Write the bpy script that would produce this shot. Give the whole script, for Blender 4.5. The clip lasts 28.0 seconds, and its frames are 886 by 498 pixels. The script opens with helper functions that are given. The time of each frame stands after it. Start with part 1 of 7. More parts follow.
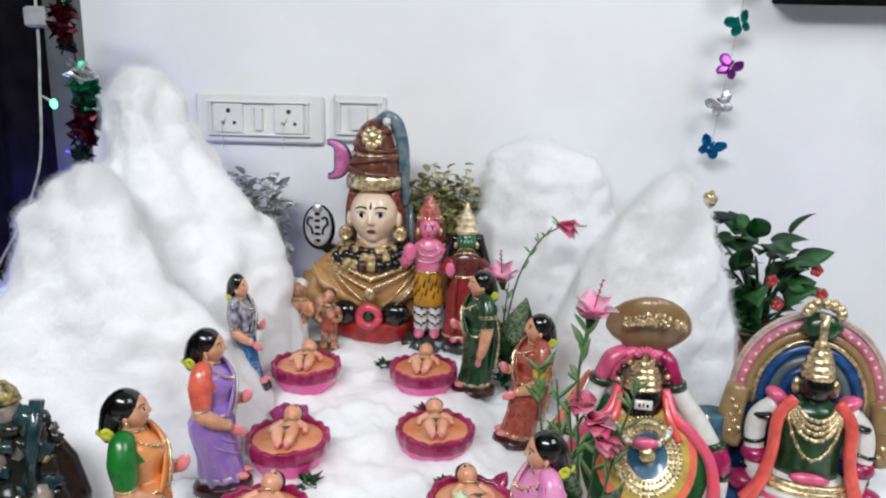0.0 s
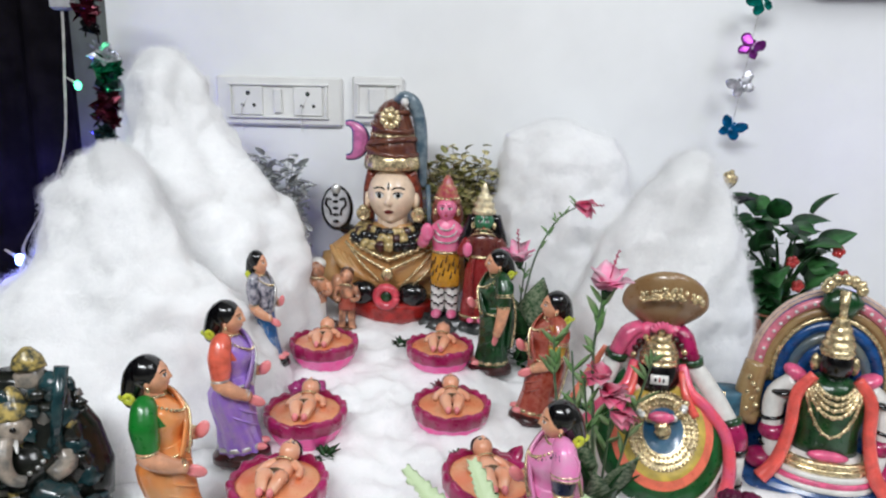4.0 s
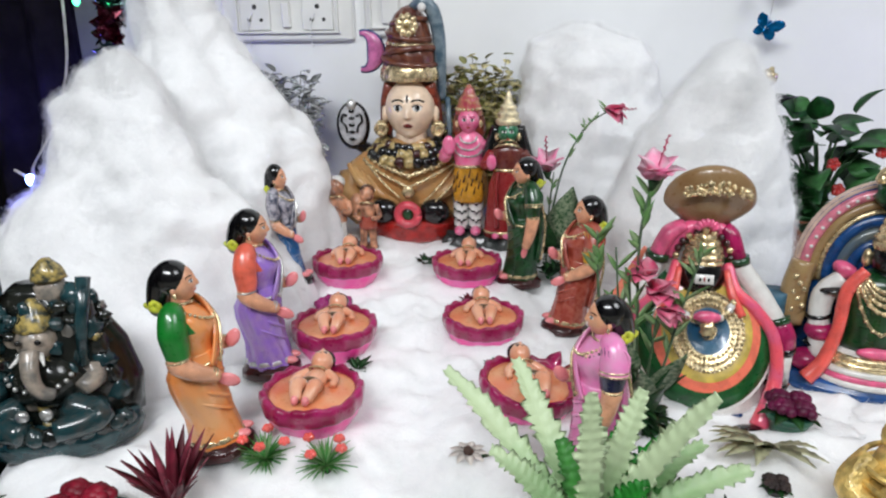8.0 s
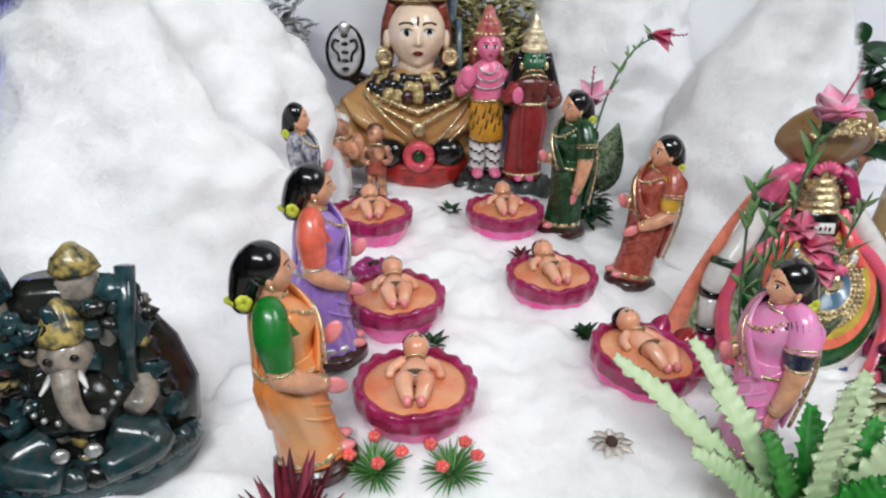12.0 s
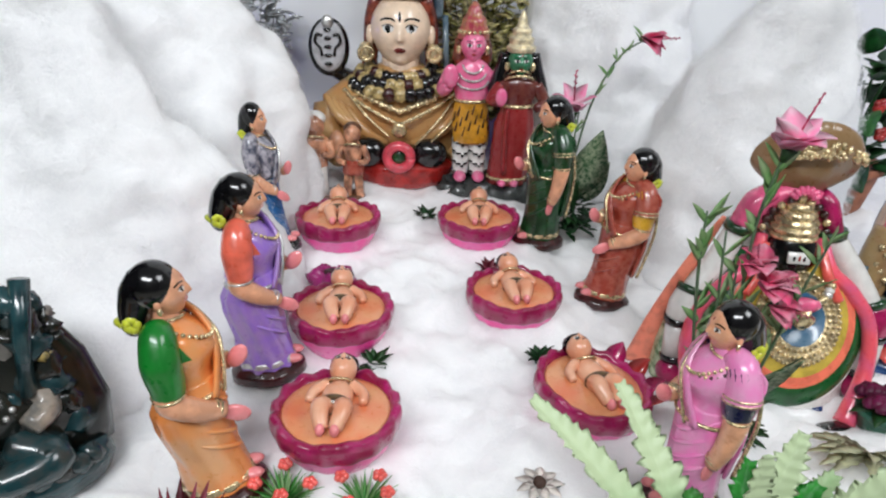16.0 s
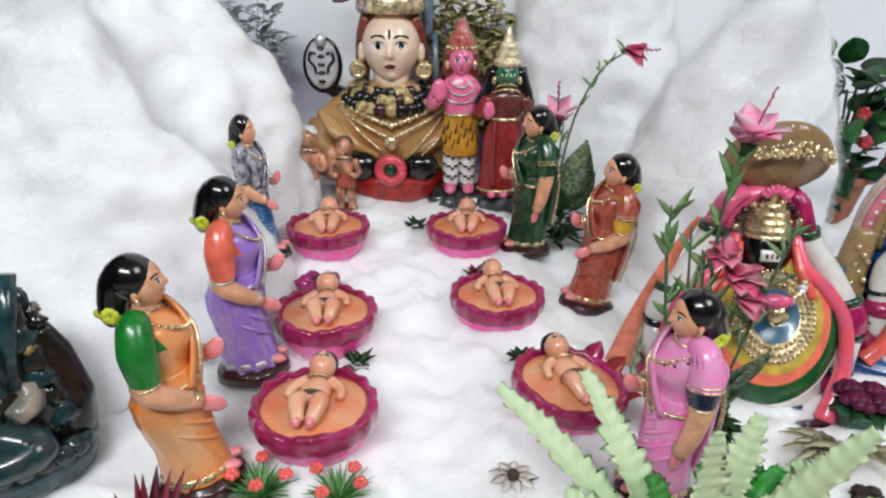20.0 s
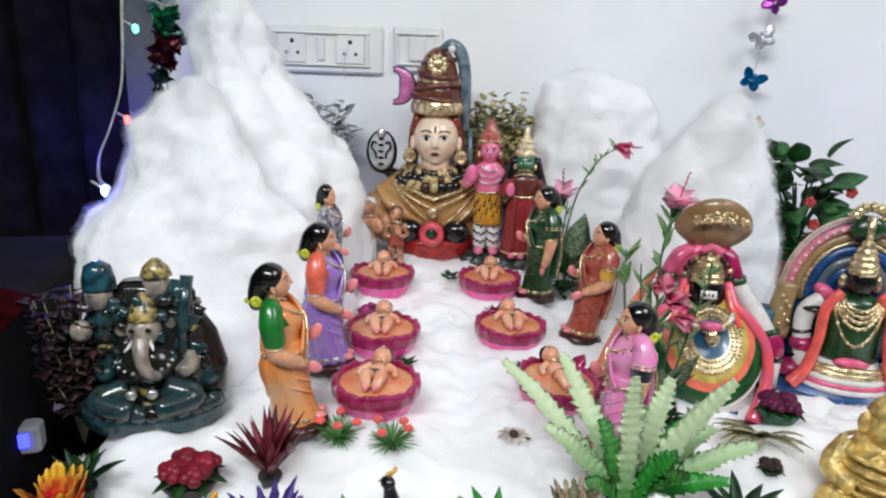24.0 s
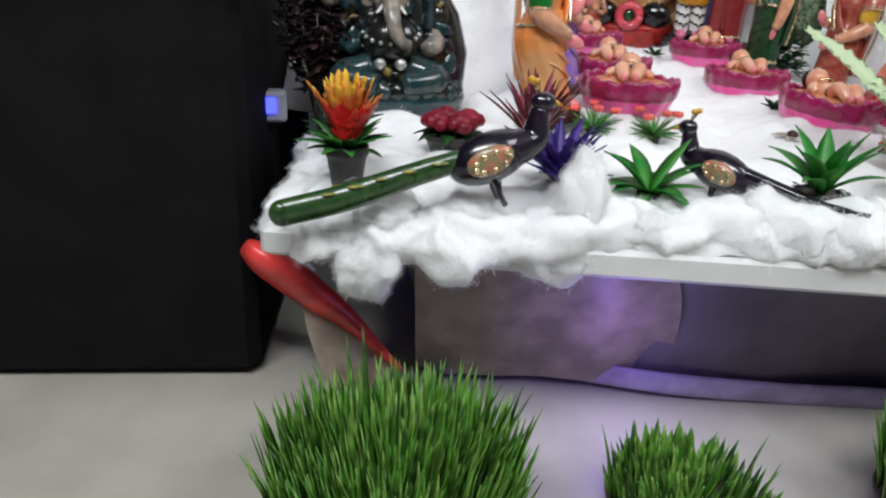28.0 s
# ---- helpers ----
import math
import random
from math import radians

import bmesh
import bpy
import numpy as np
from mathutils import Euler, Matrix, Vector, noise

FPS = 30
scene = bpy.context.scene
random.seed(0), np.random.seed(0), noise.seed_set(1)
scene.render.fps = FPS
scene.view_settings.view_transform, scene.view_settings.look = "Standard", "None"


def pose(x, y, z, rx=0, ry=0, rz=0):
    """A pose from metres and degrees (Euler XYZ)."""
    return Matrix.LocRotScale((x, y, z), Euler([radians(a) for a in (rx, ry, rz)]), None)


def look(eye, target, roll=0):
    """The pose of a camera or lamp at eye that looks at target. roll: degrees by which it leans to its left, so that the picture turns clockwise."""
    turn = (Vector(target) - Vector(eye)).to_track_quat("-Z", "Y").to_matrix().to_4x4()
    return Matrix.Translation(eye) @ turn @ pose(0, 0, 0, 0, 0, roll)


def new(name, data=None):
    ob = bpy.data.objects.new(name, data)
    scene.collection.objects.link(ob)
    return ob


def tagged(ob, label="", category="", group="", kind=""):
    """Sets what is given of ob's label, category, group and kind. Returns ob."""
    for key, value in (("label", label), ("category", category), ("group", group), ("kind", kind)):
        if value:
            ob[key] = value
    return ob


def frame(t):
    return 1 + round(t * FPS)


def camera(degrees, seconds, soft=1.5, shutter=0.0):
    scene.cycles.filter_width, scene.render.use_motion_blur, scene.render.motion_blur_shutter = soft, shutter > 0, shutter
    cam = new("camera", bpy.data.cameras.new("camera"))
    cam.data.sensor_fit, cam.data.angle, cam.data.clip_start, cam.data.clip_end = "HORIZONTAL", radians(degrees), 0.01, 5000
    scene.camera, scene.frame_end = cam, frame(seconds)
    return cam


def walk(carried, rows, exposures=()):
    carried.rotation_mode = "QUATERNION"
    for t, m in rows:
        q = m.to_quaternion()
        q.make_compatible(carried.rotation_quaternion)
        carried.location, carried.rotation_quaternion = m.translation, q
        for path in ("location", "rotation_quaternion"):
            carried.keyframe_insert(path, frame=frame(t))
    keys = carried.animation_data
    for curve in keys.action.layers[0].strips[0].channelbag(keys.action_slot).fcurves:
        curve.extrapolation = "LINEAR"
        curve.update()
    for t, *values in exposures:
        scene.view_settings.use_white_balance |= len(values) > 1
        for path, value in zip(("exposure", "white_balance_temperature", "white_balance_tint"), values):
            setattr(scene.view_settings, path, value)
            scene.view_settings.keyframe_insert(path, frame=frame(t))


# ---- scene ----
cam = camera(66.2, 28.0, soft=2.2)
PATH = [
    (0, (0.072, 0.054, 0.47), (-0.018, 2.004, 0.037), 1.4),
    (0.5, (0.078, 0.035, 0.462), (-0.029, 1.985, 0.032), 1.6),
    (1, (0.076, 0.038, 0.455), (-0.07, 1.985, 0.025), 1.5),
    (1.5, (0.08, 0.043, 0.456), (-0.028, 1.984, -0.014), 0.5),
    (2, (0.077, 0.036, 0.458), (-0.063, 1.98, 0.007), 0.7),
    (2.5, (0.076, 0.038, 0.455), (-0.036, 1.983, 0.002), 0.9),
    (3, (0.079, 0.042, 0.456), (-0.078, 1.983, 0.0), 1.3),
    (3.5, (0.078, 0.045, 0.453), (-0.068, 1.987, -0.002), 1.2),
    (5.5, (0.071, 0.054, 0.451), (-0.078, 1.993, -0.018), 1.4),
    (6, (0.076, 0.057, 0.444), (-0.08, 1.988, -0.052), 0.8),
    (6.5, (0.077, 0.054, 0.43), (-0.073, 1.967, -0.132), 0.8),
    (7, (0.075, 0.052, 0.411), (-0.124, 1.945, -0.203), -1.5),
    (7.5, (0.076, 0.048, 0.415), (-0.152, 1.936, -0.205), -0.7),
    (8, (0.051, 0.068, 0.406), (-0.113, 1.961, -0.216), -0.5),
    (8.5, (0.088, 0.116, 0.441), (-0.201, 1.922, -0.369), -0.1),
    (9, (0.104, 0.102, 0.446), (-0.176, 1.912, -0.358), 2.6),
    (9.5, (0.038, 0.123, 0.427), (-0.21, 1.942, -0.366), 1.5),
    (10, (0.005, 0.143, 0.418), (-0.103, 1.976, -0.375), 2.0),
    (10.5, (-0.025, 0.154, 0.427), (0.013, 1.974, -0.4), -0.9),
    (11, (0.026, 0.167, 0.454), (0.074, 1.974, -0.402), -0.3),
    (11.5, (-0.07, 0.169, 0.424), (0.122, 1.961, -0.444), -0.3),
    (12, (-0.136, 0.178, 0.396), (0.032, 1.994, -0.425), 1.0),
    (12.5, (-0.117, 0.211, 0.415), (0.031, 2.034, -0.393), 1.6),
    (14.5, (-0.061, 0.209, 0.418), (0.007, 2.018, -0.433), 2.4),
    (15, (-0.058, 0.211, 0.411), (0.031, 2.018, -0.443), 2.5),
    (15.5, (-0.062, 0.211, 0.412), (0.011, 2.018, -0.442), 2.6),
    (16, (-0.056, 0.212, 0.408), (0.004, 2.017, -0.453), 1.8),
    (16.5, (-0.053, 0.219, 0.405), (0.007, 2.011, -0.48), 1.9),
    (17, (-0.051, 0.217, 0.398), (0.011, 2.009, -0.489), 1.6),
    (17.5, (-0.052, 0.211, 0.398), (-0.002, 2.013, -0.469), 1.4),
    (18, (-0.058, 0.214, 0.397), (-0.012, 2.011, -0.48), 1.6),
    (18.5, (-0.054, 0.213, 0.393), (-0.017, 2.009, -0.485), 1.2),
    (19, (-0.048, 0.209, 0.388), (-0.032, 2.009, -0.485), 1.1),
    (19.5, (-0.032, 0.196, 0.386), (-0.007, 2.022, -0.428), 0.7),
    (20, (-0.028, 0.19, 0.395), (-0.006, 2.027, -0.394), 0.8),
    (20.5, (-0.034, 0.194, 0.389), (-0.026, 2.026, -0.415), 0.7),
    (21, (-0.029, 0.191, 0.392), (-0.036, 2.022, -0.412), 0.3),
    (21.5, (-0.03, 0.185, 0.387), (-0.01, 2.019, -0.411), 1.0),
    (22, (-0.042, 0.149, 0.402), (-0.078, 2.002, -0.351), 1.4),
    (22.5, (-0.046, 0.08, 0.423), (-0.092, 1.97, -0.229), 1.9),
    (24.5, (-0.023, -0.048, 0.423), (-0.1, 1.874, -0.123), 2.1),
    (25, (-0.033, -0.045, 0.399), (-0.101, 1.852, -0.233), 2.2),
    (25.5, (-0.05, -0.054, 0.344), (-0.165, 1.809, -0.374), 2.5),
    (26, (-0.06, -0.07, 0.327), (-0.157, 1.807, -0.359), 1.9),
    (26.5, (-0.055, -0.051, 0.308), (-0.25, 1.799, -0.427), 3.3),
    (27, (-0.109, -0.069, 0.261), (-0.351, 1.752, -0.528), 2.2),
    (27.5, (-0.121, -0.089, 0.229), (-0.421, 1.734, -0.539), 2.9),
    (28, (-0.176, -0.077, 0.179), (-0.473, 1.753, -0.572), 2.9),
]
walk(cam, [(t, look(eye, target, roll)) for t, eye, target, roll in PATH])

# ---- world and lights ----
FLOOR = -0.16
world = bpy.data.worlds.new("world")
scene.world = world
world.use_nodes = True
world.node_tree.nodes["Background"].inputs[0].default_value = (0.6, 0.7, 1.0, 1)
world.node_tree.nodes["Background"].inputs[1].default_value = 0.02


def area_lamp(name, eye, target, size, size_y, power, colour):
    data = bpy.data.lights.new(name, "AREA")
    data.shape, data.size, data.size_y, data.energy, data.color = "RECTANGLE", size, size_y, power, colour
    ob = new(name, data)
    ob.matrix_world = look(eye, target)
    return ob


def point_lamp(name, place, power, colour, radius=0.004):
    data = bpy.data.lights.new(name, "POINT")
    data.energy, data.color, data.shadow_soft_size = power, colour, radius
    ob = new(name, data)
    ob.location = place
    return ob


area_lamp("tube_lamp", (-0.35, -0.65, 1.50), (0.10, 0.95, 0.15), 1.2, 0.25, 31, (0.925, 0.960, 1.0))
area_lamp("room_lamp", (1.35, -0.20, 1.70), (0.3, 0.9, 0.15), 0.8, 0.8, 19, (0.930, 0.960, 1.0))
point_lamp("blue_glow_light", (-0.524, 0.825, 0.240), 0.10, (0.12, 0.1, 1.0))
# Added lamp without a bulb: stands in for the blue halo on the curtain.
point_lamp("blue_glow_light", (-0.76, 1.19, 0.24), 2.0, (0.10, 0.08, 1.0), 0.02)
point_lamp("blue_glow_light", (-0.475, 0.50, 0.075), 0.04, (0.12, 0.1, 1.0))
point_lamp("violet_bulb_light", (-0.100, 0.385, -0.085), 0.20, (0.35, 0.22, 1.0), 0.03)
point_lamp("violet_bulb_light", (0.66, 1.03, 0.36), 0.20, (0.3, 0.22, 1.0), 0.01)
point_lamp("green_bulb_light", (-0.545, 1.06, 0.45), 0.03, (0.1, 1.0, 0.4))

# ---- materials ----
MATS = {}


def nodes_of(name):
    mat = bpy.data.materials.new(name)
    mat.use_nodes = True
    nt = mat.node_tree
    return mat, nt, nt.nodes["Principled BSDF"]


def surface(name, colour, rough=0.5, vary=0.12, scale=60.0, bump=0.1, bump_scale=200.0, metal=0.0, coat=0.0, second=None, depth=0.001, translucent=0.0, spec=0.5):
    """A surface with two scales of variation in colour, roughness and relief."""
    if name in MATS:
        return MATS[name]
    mat, nt, b = nodes_of(name)
    co = nt.nodes.new("ShaderNodeTexCoord")
    n1, n2 = nt.nodes.new("ShaderNodeTexNoise"), nt.nodes.new("ShaderNodeTexNoise")
    n1.inputs["Scale"].default_value, n1.inputs["Detail"].default_value = scale, 4
    n2.inputs["Scale"].default_value, n2.inputs["Detail"].default_value = bump_scale, 5
    nt.links.new(co.outputs["Object"], n1.inputs["Vector"])
    nt.links.new(co.outputs["Object"], n2.inputs["Vector"])
    ramp = nt.nodes.new("ShaderNodeValToRGB")
    dark = second or tuple(c * (1 - vary) for c in colour)
    light = tuple(min(1, c * (1 + vary)) for c in colour)
    ramp.color_ramp.elements[0].position, ramp.color_ramp.elements[1].position = 0.38, 0.62
    ramp.color_ramp.elements[0].color, ramp.color_ramp.elements[1].color = (*dark, 1), (*light, 1)
    nt.links.new(n1.outputs["Fac"], ramp.inputs["Fac"])
    nt.links.new(ramp.outputs["Color"], b.inputs["Base Color"])
    rr = nt.nodes.new("ShaderNodeMapRange")
    rr.inputs[3].default_value, rr.inputs[4].default_value = max(0.02, rough - 0.08), min(1, rough + 0.12)
    nt.links.new(n2.outputs["Fac"], rr.inputs[0])
    nt.links.new(rr.outputs[0], b.inputs["Roughness"])
    b.inputs["Metallic"].default_value, b.inputs["Specular IOR Level"].default_value = metal, spec
    b.inputs["Coat Weight"].default_value, b.inputs["Coat Roughness"].default_value = coat, 0.12
    if bump:
        bp = nt.nodes.new("ShaderNodeBump")
        bp.inputs["Strength"].default_value, bp.inputs["Distance"].default_value = bump, depth
        nt.links.new(n2.outputs["Fac"], bp.inputs["Height"])
        nt.links.new(bp.outputs["Normal"], b.inputs["Normal"])
    if translucent:
        tr = nt.nodes.new("ShaderNodeBsdfTranslucent")
        nt.links.new(ramp.outputs["Color"], tr.inputs["Color"])
        mix = nt.nodes.new("ShaderNodeMixShader")
        mix.inputs[0].default_value = translucent
        nt.links.new(b.outputs[0], mix.inputs[1])
        nt.links.new(tr.outputs[0], mix.inputs[2])
        nt.links.new(mix.outputs[0], nt.nodes["Material Output"].inputs["Surface"])
    MATS[name] = mat
    return mat


def paint(name, colour, vary=0.18, second=None, scale=90.0, rough=0.28):
    """Glossy hand-brushed paint on fired clay."""
    colour = tuple(c * (0.62 + 0.36 * c) for c in colour)
    second = second and tuple(c * (0.62 + 0.36 * c) for c in second)
    return surface("paint_" + name, colour, rough, vary, scale, 0.2, 240.0, 0.0, 0.5, second, 0.0008)


def leafy(name, colour, vary=0.35, second=None):
    return surface("leaf_" + name, colour, 0.42, vary, 70.0, 0.15, 300.0, 0.0, 0.0, second, 0.0006, 0.25)


def glow(name, colour, strength):
    if name in MATS:
        return MATS[name]
    mat, nt, b = nodes_of(name)
    b.inputs["Base Color"].default_value = (*colour, 1)
    b.inputs["Emission Color"].default_value = (*colour, 1)
    b.inputs["Emission Strength"].default_value = strength
    MATS[name] = mat
    return mat


def cotton_material():
    """Soft white cotton: light goes into it and comes out again, with faint wisps."""
    mat, nt, b = nodes_of("cotton_wool")
    co = nt.nodes.new("ShaderNodeTexCoord")
    wisps, fine = nt.nodes.new("ShaderNodeTexNoise"), nt.nodes.new("ShaderNodeTexNoise")
    wisps.inputs["Scale"].default_value, wisps.inputs["Detail"].default_value, wisps.inputs["Distortion"].default_value = 22, 5, 2.2
    fine.inputs["Scale"].default_value, fine.inputs["Detail"].default_value, fine.inputs["Distortion"].default_value = 90, 6, 3.0
    nt.links.new(co.outputs["Object"], wisps.inputs["Vector"])
    nt.links.new(co.outputs["Object"], fine.inputs["Vector"])
    ramp = nt.nodes.new("ShaderNodeValToRGB")
    ramp.color_ramp.elements[0].position, ramp.color_ramp.elements[1].position = 0.3, 0.65
    ramp.color_ramp.elements[0].color, ramp.color_ramp.elements[1].color = (0.86, 0.865, 0.87, 1), (0.92, 0.922, 0.92, 1)
    nt.links.new(wisps.outputs["Fac"], ramp.inputs["Fac"])
    nt.links.new(ramp.outputs["Color"], b.inputs["Base Color"])
    b.inputs["Roughness"].default_value = 1.0
    b.inputs["Specular IOR Level"].default_value = 0.0
    b.inputs["Sheen Weight"].default_value, b.inputs["Sheen Roughness"].default_value = 0.15, 0.7
    b.inputs["Subsurface Weight"].default_value, b.inputs["Subsurface Scale"].default_value = 0.9, 0.018
    b.inputs["Subsurface Radius"].default_value = (1.0, 1.0, 1.0)
    add = nt.nodes.new("ShaderNodeMath")
    add.operation = "MULTIPLY_ADD"
    add.inputs[1].default_value = 0.5
    nt.links.new(fine.outputs["Fac"], add.inputs[0])
    nt.links.new(wisps.outputs["Fac"], add.inputs[2])
    bp = nt.nodes.new("ShaderNodeBump")
    bp.inputs["Strength"].default_value, bp.inputs["Distance"].default_value = 0.4, 0.004
    nt.links.new(add.outputs[0], bp.inputs["Height"])
    nt.links.new(bp.outputs["Normal"], b.inputs["Normal"])
    return mat


def fibre_material():
    """Single cotton fibres: white, and light shines through them."""
    mat, nt, b = nodes_of("cotton_fibre")
    b.inputs["Base Color"].default_value = (0.96, 0.96, 0.96, 1)
    b.inputs["Roughness"].default_value, b.inputs["Specular IOR Level"].default_value = 1.0, 0.0
    tr, mix = nt.nodes.new("ShaderNodeBsdfTranslucent"), nt.nodes.new("ShaderNodeMixShader")
    tr.inputs["Color"].default_value = (0.96, 0.96, 0.96, 1)
    mix.inputs[0].default_value = 0.4
    nt.links.new(b.outputs[0], mix.inputs[1])
    nt.links.new(tr.outputs[0], mix.inputs[2])
    nt.links.new(mix.outputs[0], nt.nodes["Material Output"].inputs["Surface"])
    return mat


COTTON = cotton_material()
FIBRE = fibre_material()
GOLD = surface("gold_paint", (0.68, 0.55, 0.32), 0.24, 0.4, 140, 0.5, 240, 0.7, 0.2, None, 0.001)
SILVER = surface("silver_paint", (0.6, 0.6, 0.58), 0.3, 0.3, 120, 0.3, 220, 0.7)
SKIN = paint("skin", (0.76, 0.43, 0.27), 0.14)
FACE = paint("pale_face", (0.90, 0.74, 0.58), 0.06)
PALM = paint("pink_palm", (0.85, 0.33, 0.34), 0.1)
BLACK = paint("black", (0.006, 0.006, 0.007), 0.3, None, 90, 0.16)
MAROON = paint("maroon", (0.055, 0.008, 0.008), 0.4)
RED = paint("red", (0.45, 0.025, 0.02), 0.3)
WHITE = paint("white", (0.78, 0.77, 0.74), 0.06)
PINK = paint("pink", (0.80, 0.16, 0.32), 0.2)
CORAL = paint("coral", (0.85, 0.16, 0.13), 0.15)
YELLOW = paint("yellow", (0.72, 0.42, 0.04), 0.2)
LIME = paint("lime", (0.62, 0.66, 0.06), 0.15)

DEEPGREEN = paint("deep_green", (0.008, 0.07, 0.018), 0.4)
BLUE = paint("blue", (0.01, 0.09, 0.28), 0.3)
MAGENTA = paint("magenta", (0.42, 0.012, 0.12), 0.3)

# ---- mesh building ----


def turn(rx=0, ry=0, rz=0):
    return Euler([radians(a) for a in (rx, ry, rz)]).to_matrix()


class Shape:
    """Collects simple forms into one mesh, each face with its own material."""

    def __init__(self):
        self.v, self.f, self.fm, self.mats = [], [], [], []

    def slot(self, mat):
        if mat not in self.mats:
            self.mats.append(mat)
        return self.mats.index(mat)

    def grid(self, rows, mat, wrap=True, caps=True):
        """A skin over rows of points; mat: a material, or one of (row, column)."""
        base, n = len(self.v), len(rows[0])
        for r in rows:
            self.v += [tuple(p) for p in r]
        for i in range(len(rows) - 1):
            for j in range(n if wrap else n - 1):
                k = (j + 1) % n
                self.f.append((base + i * n + j, base + i * n + k, base + (i + 1) * n + k, base + (i + 1) * n + j))
                self.fm.append(self.slot(mat(i, j) if callable(mat) else mat))
        if wrap and caps:
            last = base + (len(rows) - 1) * n
            self.f.append(tuple(range(base + n - 1, base - 1, -1)))
            self.fm.append(self.slot(mat(0, 0) if callable(mat) else mat))
            self.f.append(tuple(range(last, last + n)))
            self.fm.append(self.slot(mat(len(rows) - 2, 0) if callable(mat) else mat))
        return self

    def ball(self, c, r, mat, rot=None, n=14, k=9, lump=0.0, seed=0.0):
        r = (r, r, r) if isinstance(r, (int, float)) else r
        rows = []
        for i in range(k + 1):
            a = math.pi * (0.02 + 0.96 * i / k)
            ring = []
            for j in range(n):
                b = 2 * math.pi * j / n
                p = Vector((math.sin(a) * math.cos(b), math.sin(a) * math.sin(b), -math.cos(a)))
                s = 1 + lump * noise.noise(p * 2.3 + Vector((seed, seed * 1.7, 3.1)))
                p = Vector((p.x * r[0] * s, p.y * r[1] * s, p.z * r[2] * s))
                ring.append((rot @ p if rot else p) + Vector(c))
            rows.append(ring)
        return self.grid(rows, mat)

    def loft(self, secs, mat, n=20, folds=0, deep=0.0, steps=3, twist=0.0):
        """Level ovals (x, y, z, rx, ry) joined from below upwards, with upright folds."""
        fine = []
        for a, b in zip(secs, secs[1:]):
            for s in range(steps):
                u = s / steps
                u = u * u * (3 - 2 * u) * 0.5 + u * 0.5
                fine.append([p + (q - p) * u for p, q in zip(a, b)])
        fine.append(list(secs[-1]))
        rows = []
        for x, y, z, rx, ry in fine:
            rows.append([])
            for j in range(n):
                b = 2 * math.pi * j / n
                s = 1 + deep * math.cos(folds * b + twist * z)
                rows[-1].append((x + rx * s * math.cos(b), y + ry * s * math.sin(b), z))
        return self.grid(rows, mat)

    def tube(self, pts, rad, mat, n=8, flat=1.0, side=None, fine=1):
        pts = [Vector(p) for p in pts]
        rad = [rad] * len(pts) if isinstance(rad, (int, float)) else list(rad)
        if fine > 1:
            pts, rad = smooth_line(pts, rad, fine)
        rows, ref = [], Vector(side) if side else None
        for i, p in enumerate(pts):
            d = (pts[min(i + 1, len(pts) - 1)] - pts[max(i - 1, 0)]).normalized()
            if ref is None:
                ref = Vector((0, 0, 1)) if abs(d.z) < 0.8 else Vector((1, 0, 0))
            u = (ref - d * ref.dot(d)).normalized()
            w = d.cross(u)
            ref = u if side is None else ref
            rows.append([p + u * (rad[i] * math.cos(2 * math.pi * j / n)) + w * (rad[i] * flat * math.sin(2 * math.pi * j / n)) for j in range(n)])
        return self.grid(rows, mat)

    def ring(self, c, r, thick, mat, rot=None, n=24, k=7, start=0, end=360, oval=1.0):
        pts = []
        m = n if end - start < 360 else n + 1
        for i in range(m):
            a = radians(start + (end - start) * i / (m - 1))
            p = Vector((r * math.cos(a), 0, r * oval * math.sin(a)))
            pts.append((rot @ p if rot else p) + Vector(c))
        return self.tube(pts, thick, mat, k)

    def box(self, c, s, mat, rot=None, bevel=0.12):
        """A box with cut edges."""
        h, m = Vector(s) / 2, min(s) * bevel
        rows = []
        for z, inset in ((-h.z, m), (-h.z + m, 0), (h.z - m, 0), (h.z, m)):
            x, y = h.x - inset, h.y - inset
            ring = [(x, y - m), (x - m, y), (-x + m, y), (-x, y - m), (-x, -y + m), (-x + m, -y), (x - m, -y), (x, -y + m)]
            rows.append([(rot @ Vector((a, b, z)) if rot else Vector((a, b, z))) + Vector(c) for a, b in ring])
        return self.grid(rows, mat)

    def leaf(self, base, way, length, width, mat, bend=0.5, n=7, saw=0.0, teeth=9, trough=0.25, thick=0.0006, blunt=1.0, across=None):
        """A blade from base along way that bends down; its section is a shallow trough with a back."""
        p, d = Vector(base), Vector(way).normalized()
        side = Vector(across) if across else d.cross(Vector((0, 0, 1)))
        side = side.normalized() if side.length > 1e-3 else Vector((1, 0, 0))
        n = max(n, teeth * 2 if saw else n)
        rows = []
        for i in range(n + 1):
            u = i / n
            w = width * (math.sin(math.pi * min(1, 0.12 + 0.88 * u) ** blunt) + 0.04)
            if saw:
                w *= 1 + saw * (1 if i % 2 else -1)
            up = side.cross(d).normalized()
            rows.append([p - side * w + up * (w * trough), p, p + side * w + up * (w * trough), p - up * thick])
            d = (d - Vector((0, 0, 1)) * (bend / n)).normalized()
            p = p + d * (length / n)
        return self.grid(rows, mat)

    def mesh(self, name, smooth=True):
        me = bpy.data.meshes.new(name)
        me.from_pydata([tuple(p) for p in self.v], [], self.f)
        for m in self.mats:
            me.materials.append(m)
        me.polygons.foreach_set("material_index", self.fm)
        if smooth:
            me.polygons.foreach_set("use_smooth", [True] * len(self.f))
        me.update()
        return me

    def thing(self, name, m, label, category, group="", kind="", smooth=True):
        ob = new(name, self.mesh(name, smooth))
        ob.matrix_world = m
        return tagged(ob, label, category, group, kind)


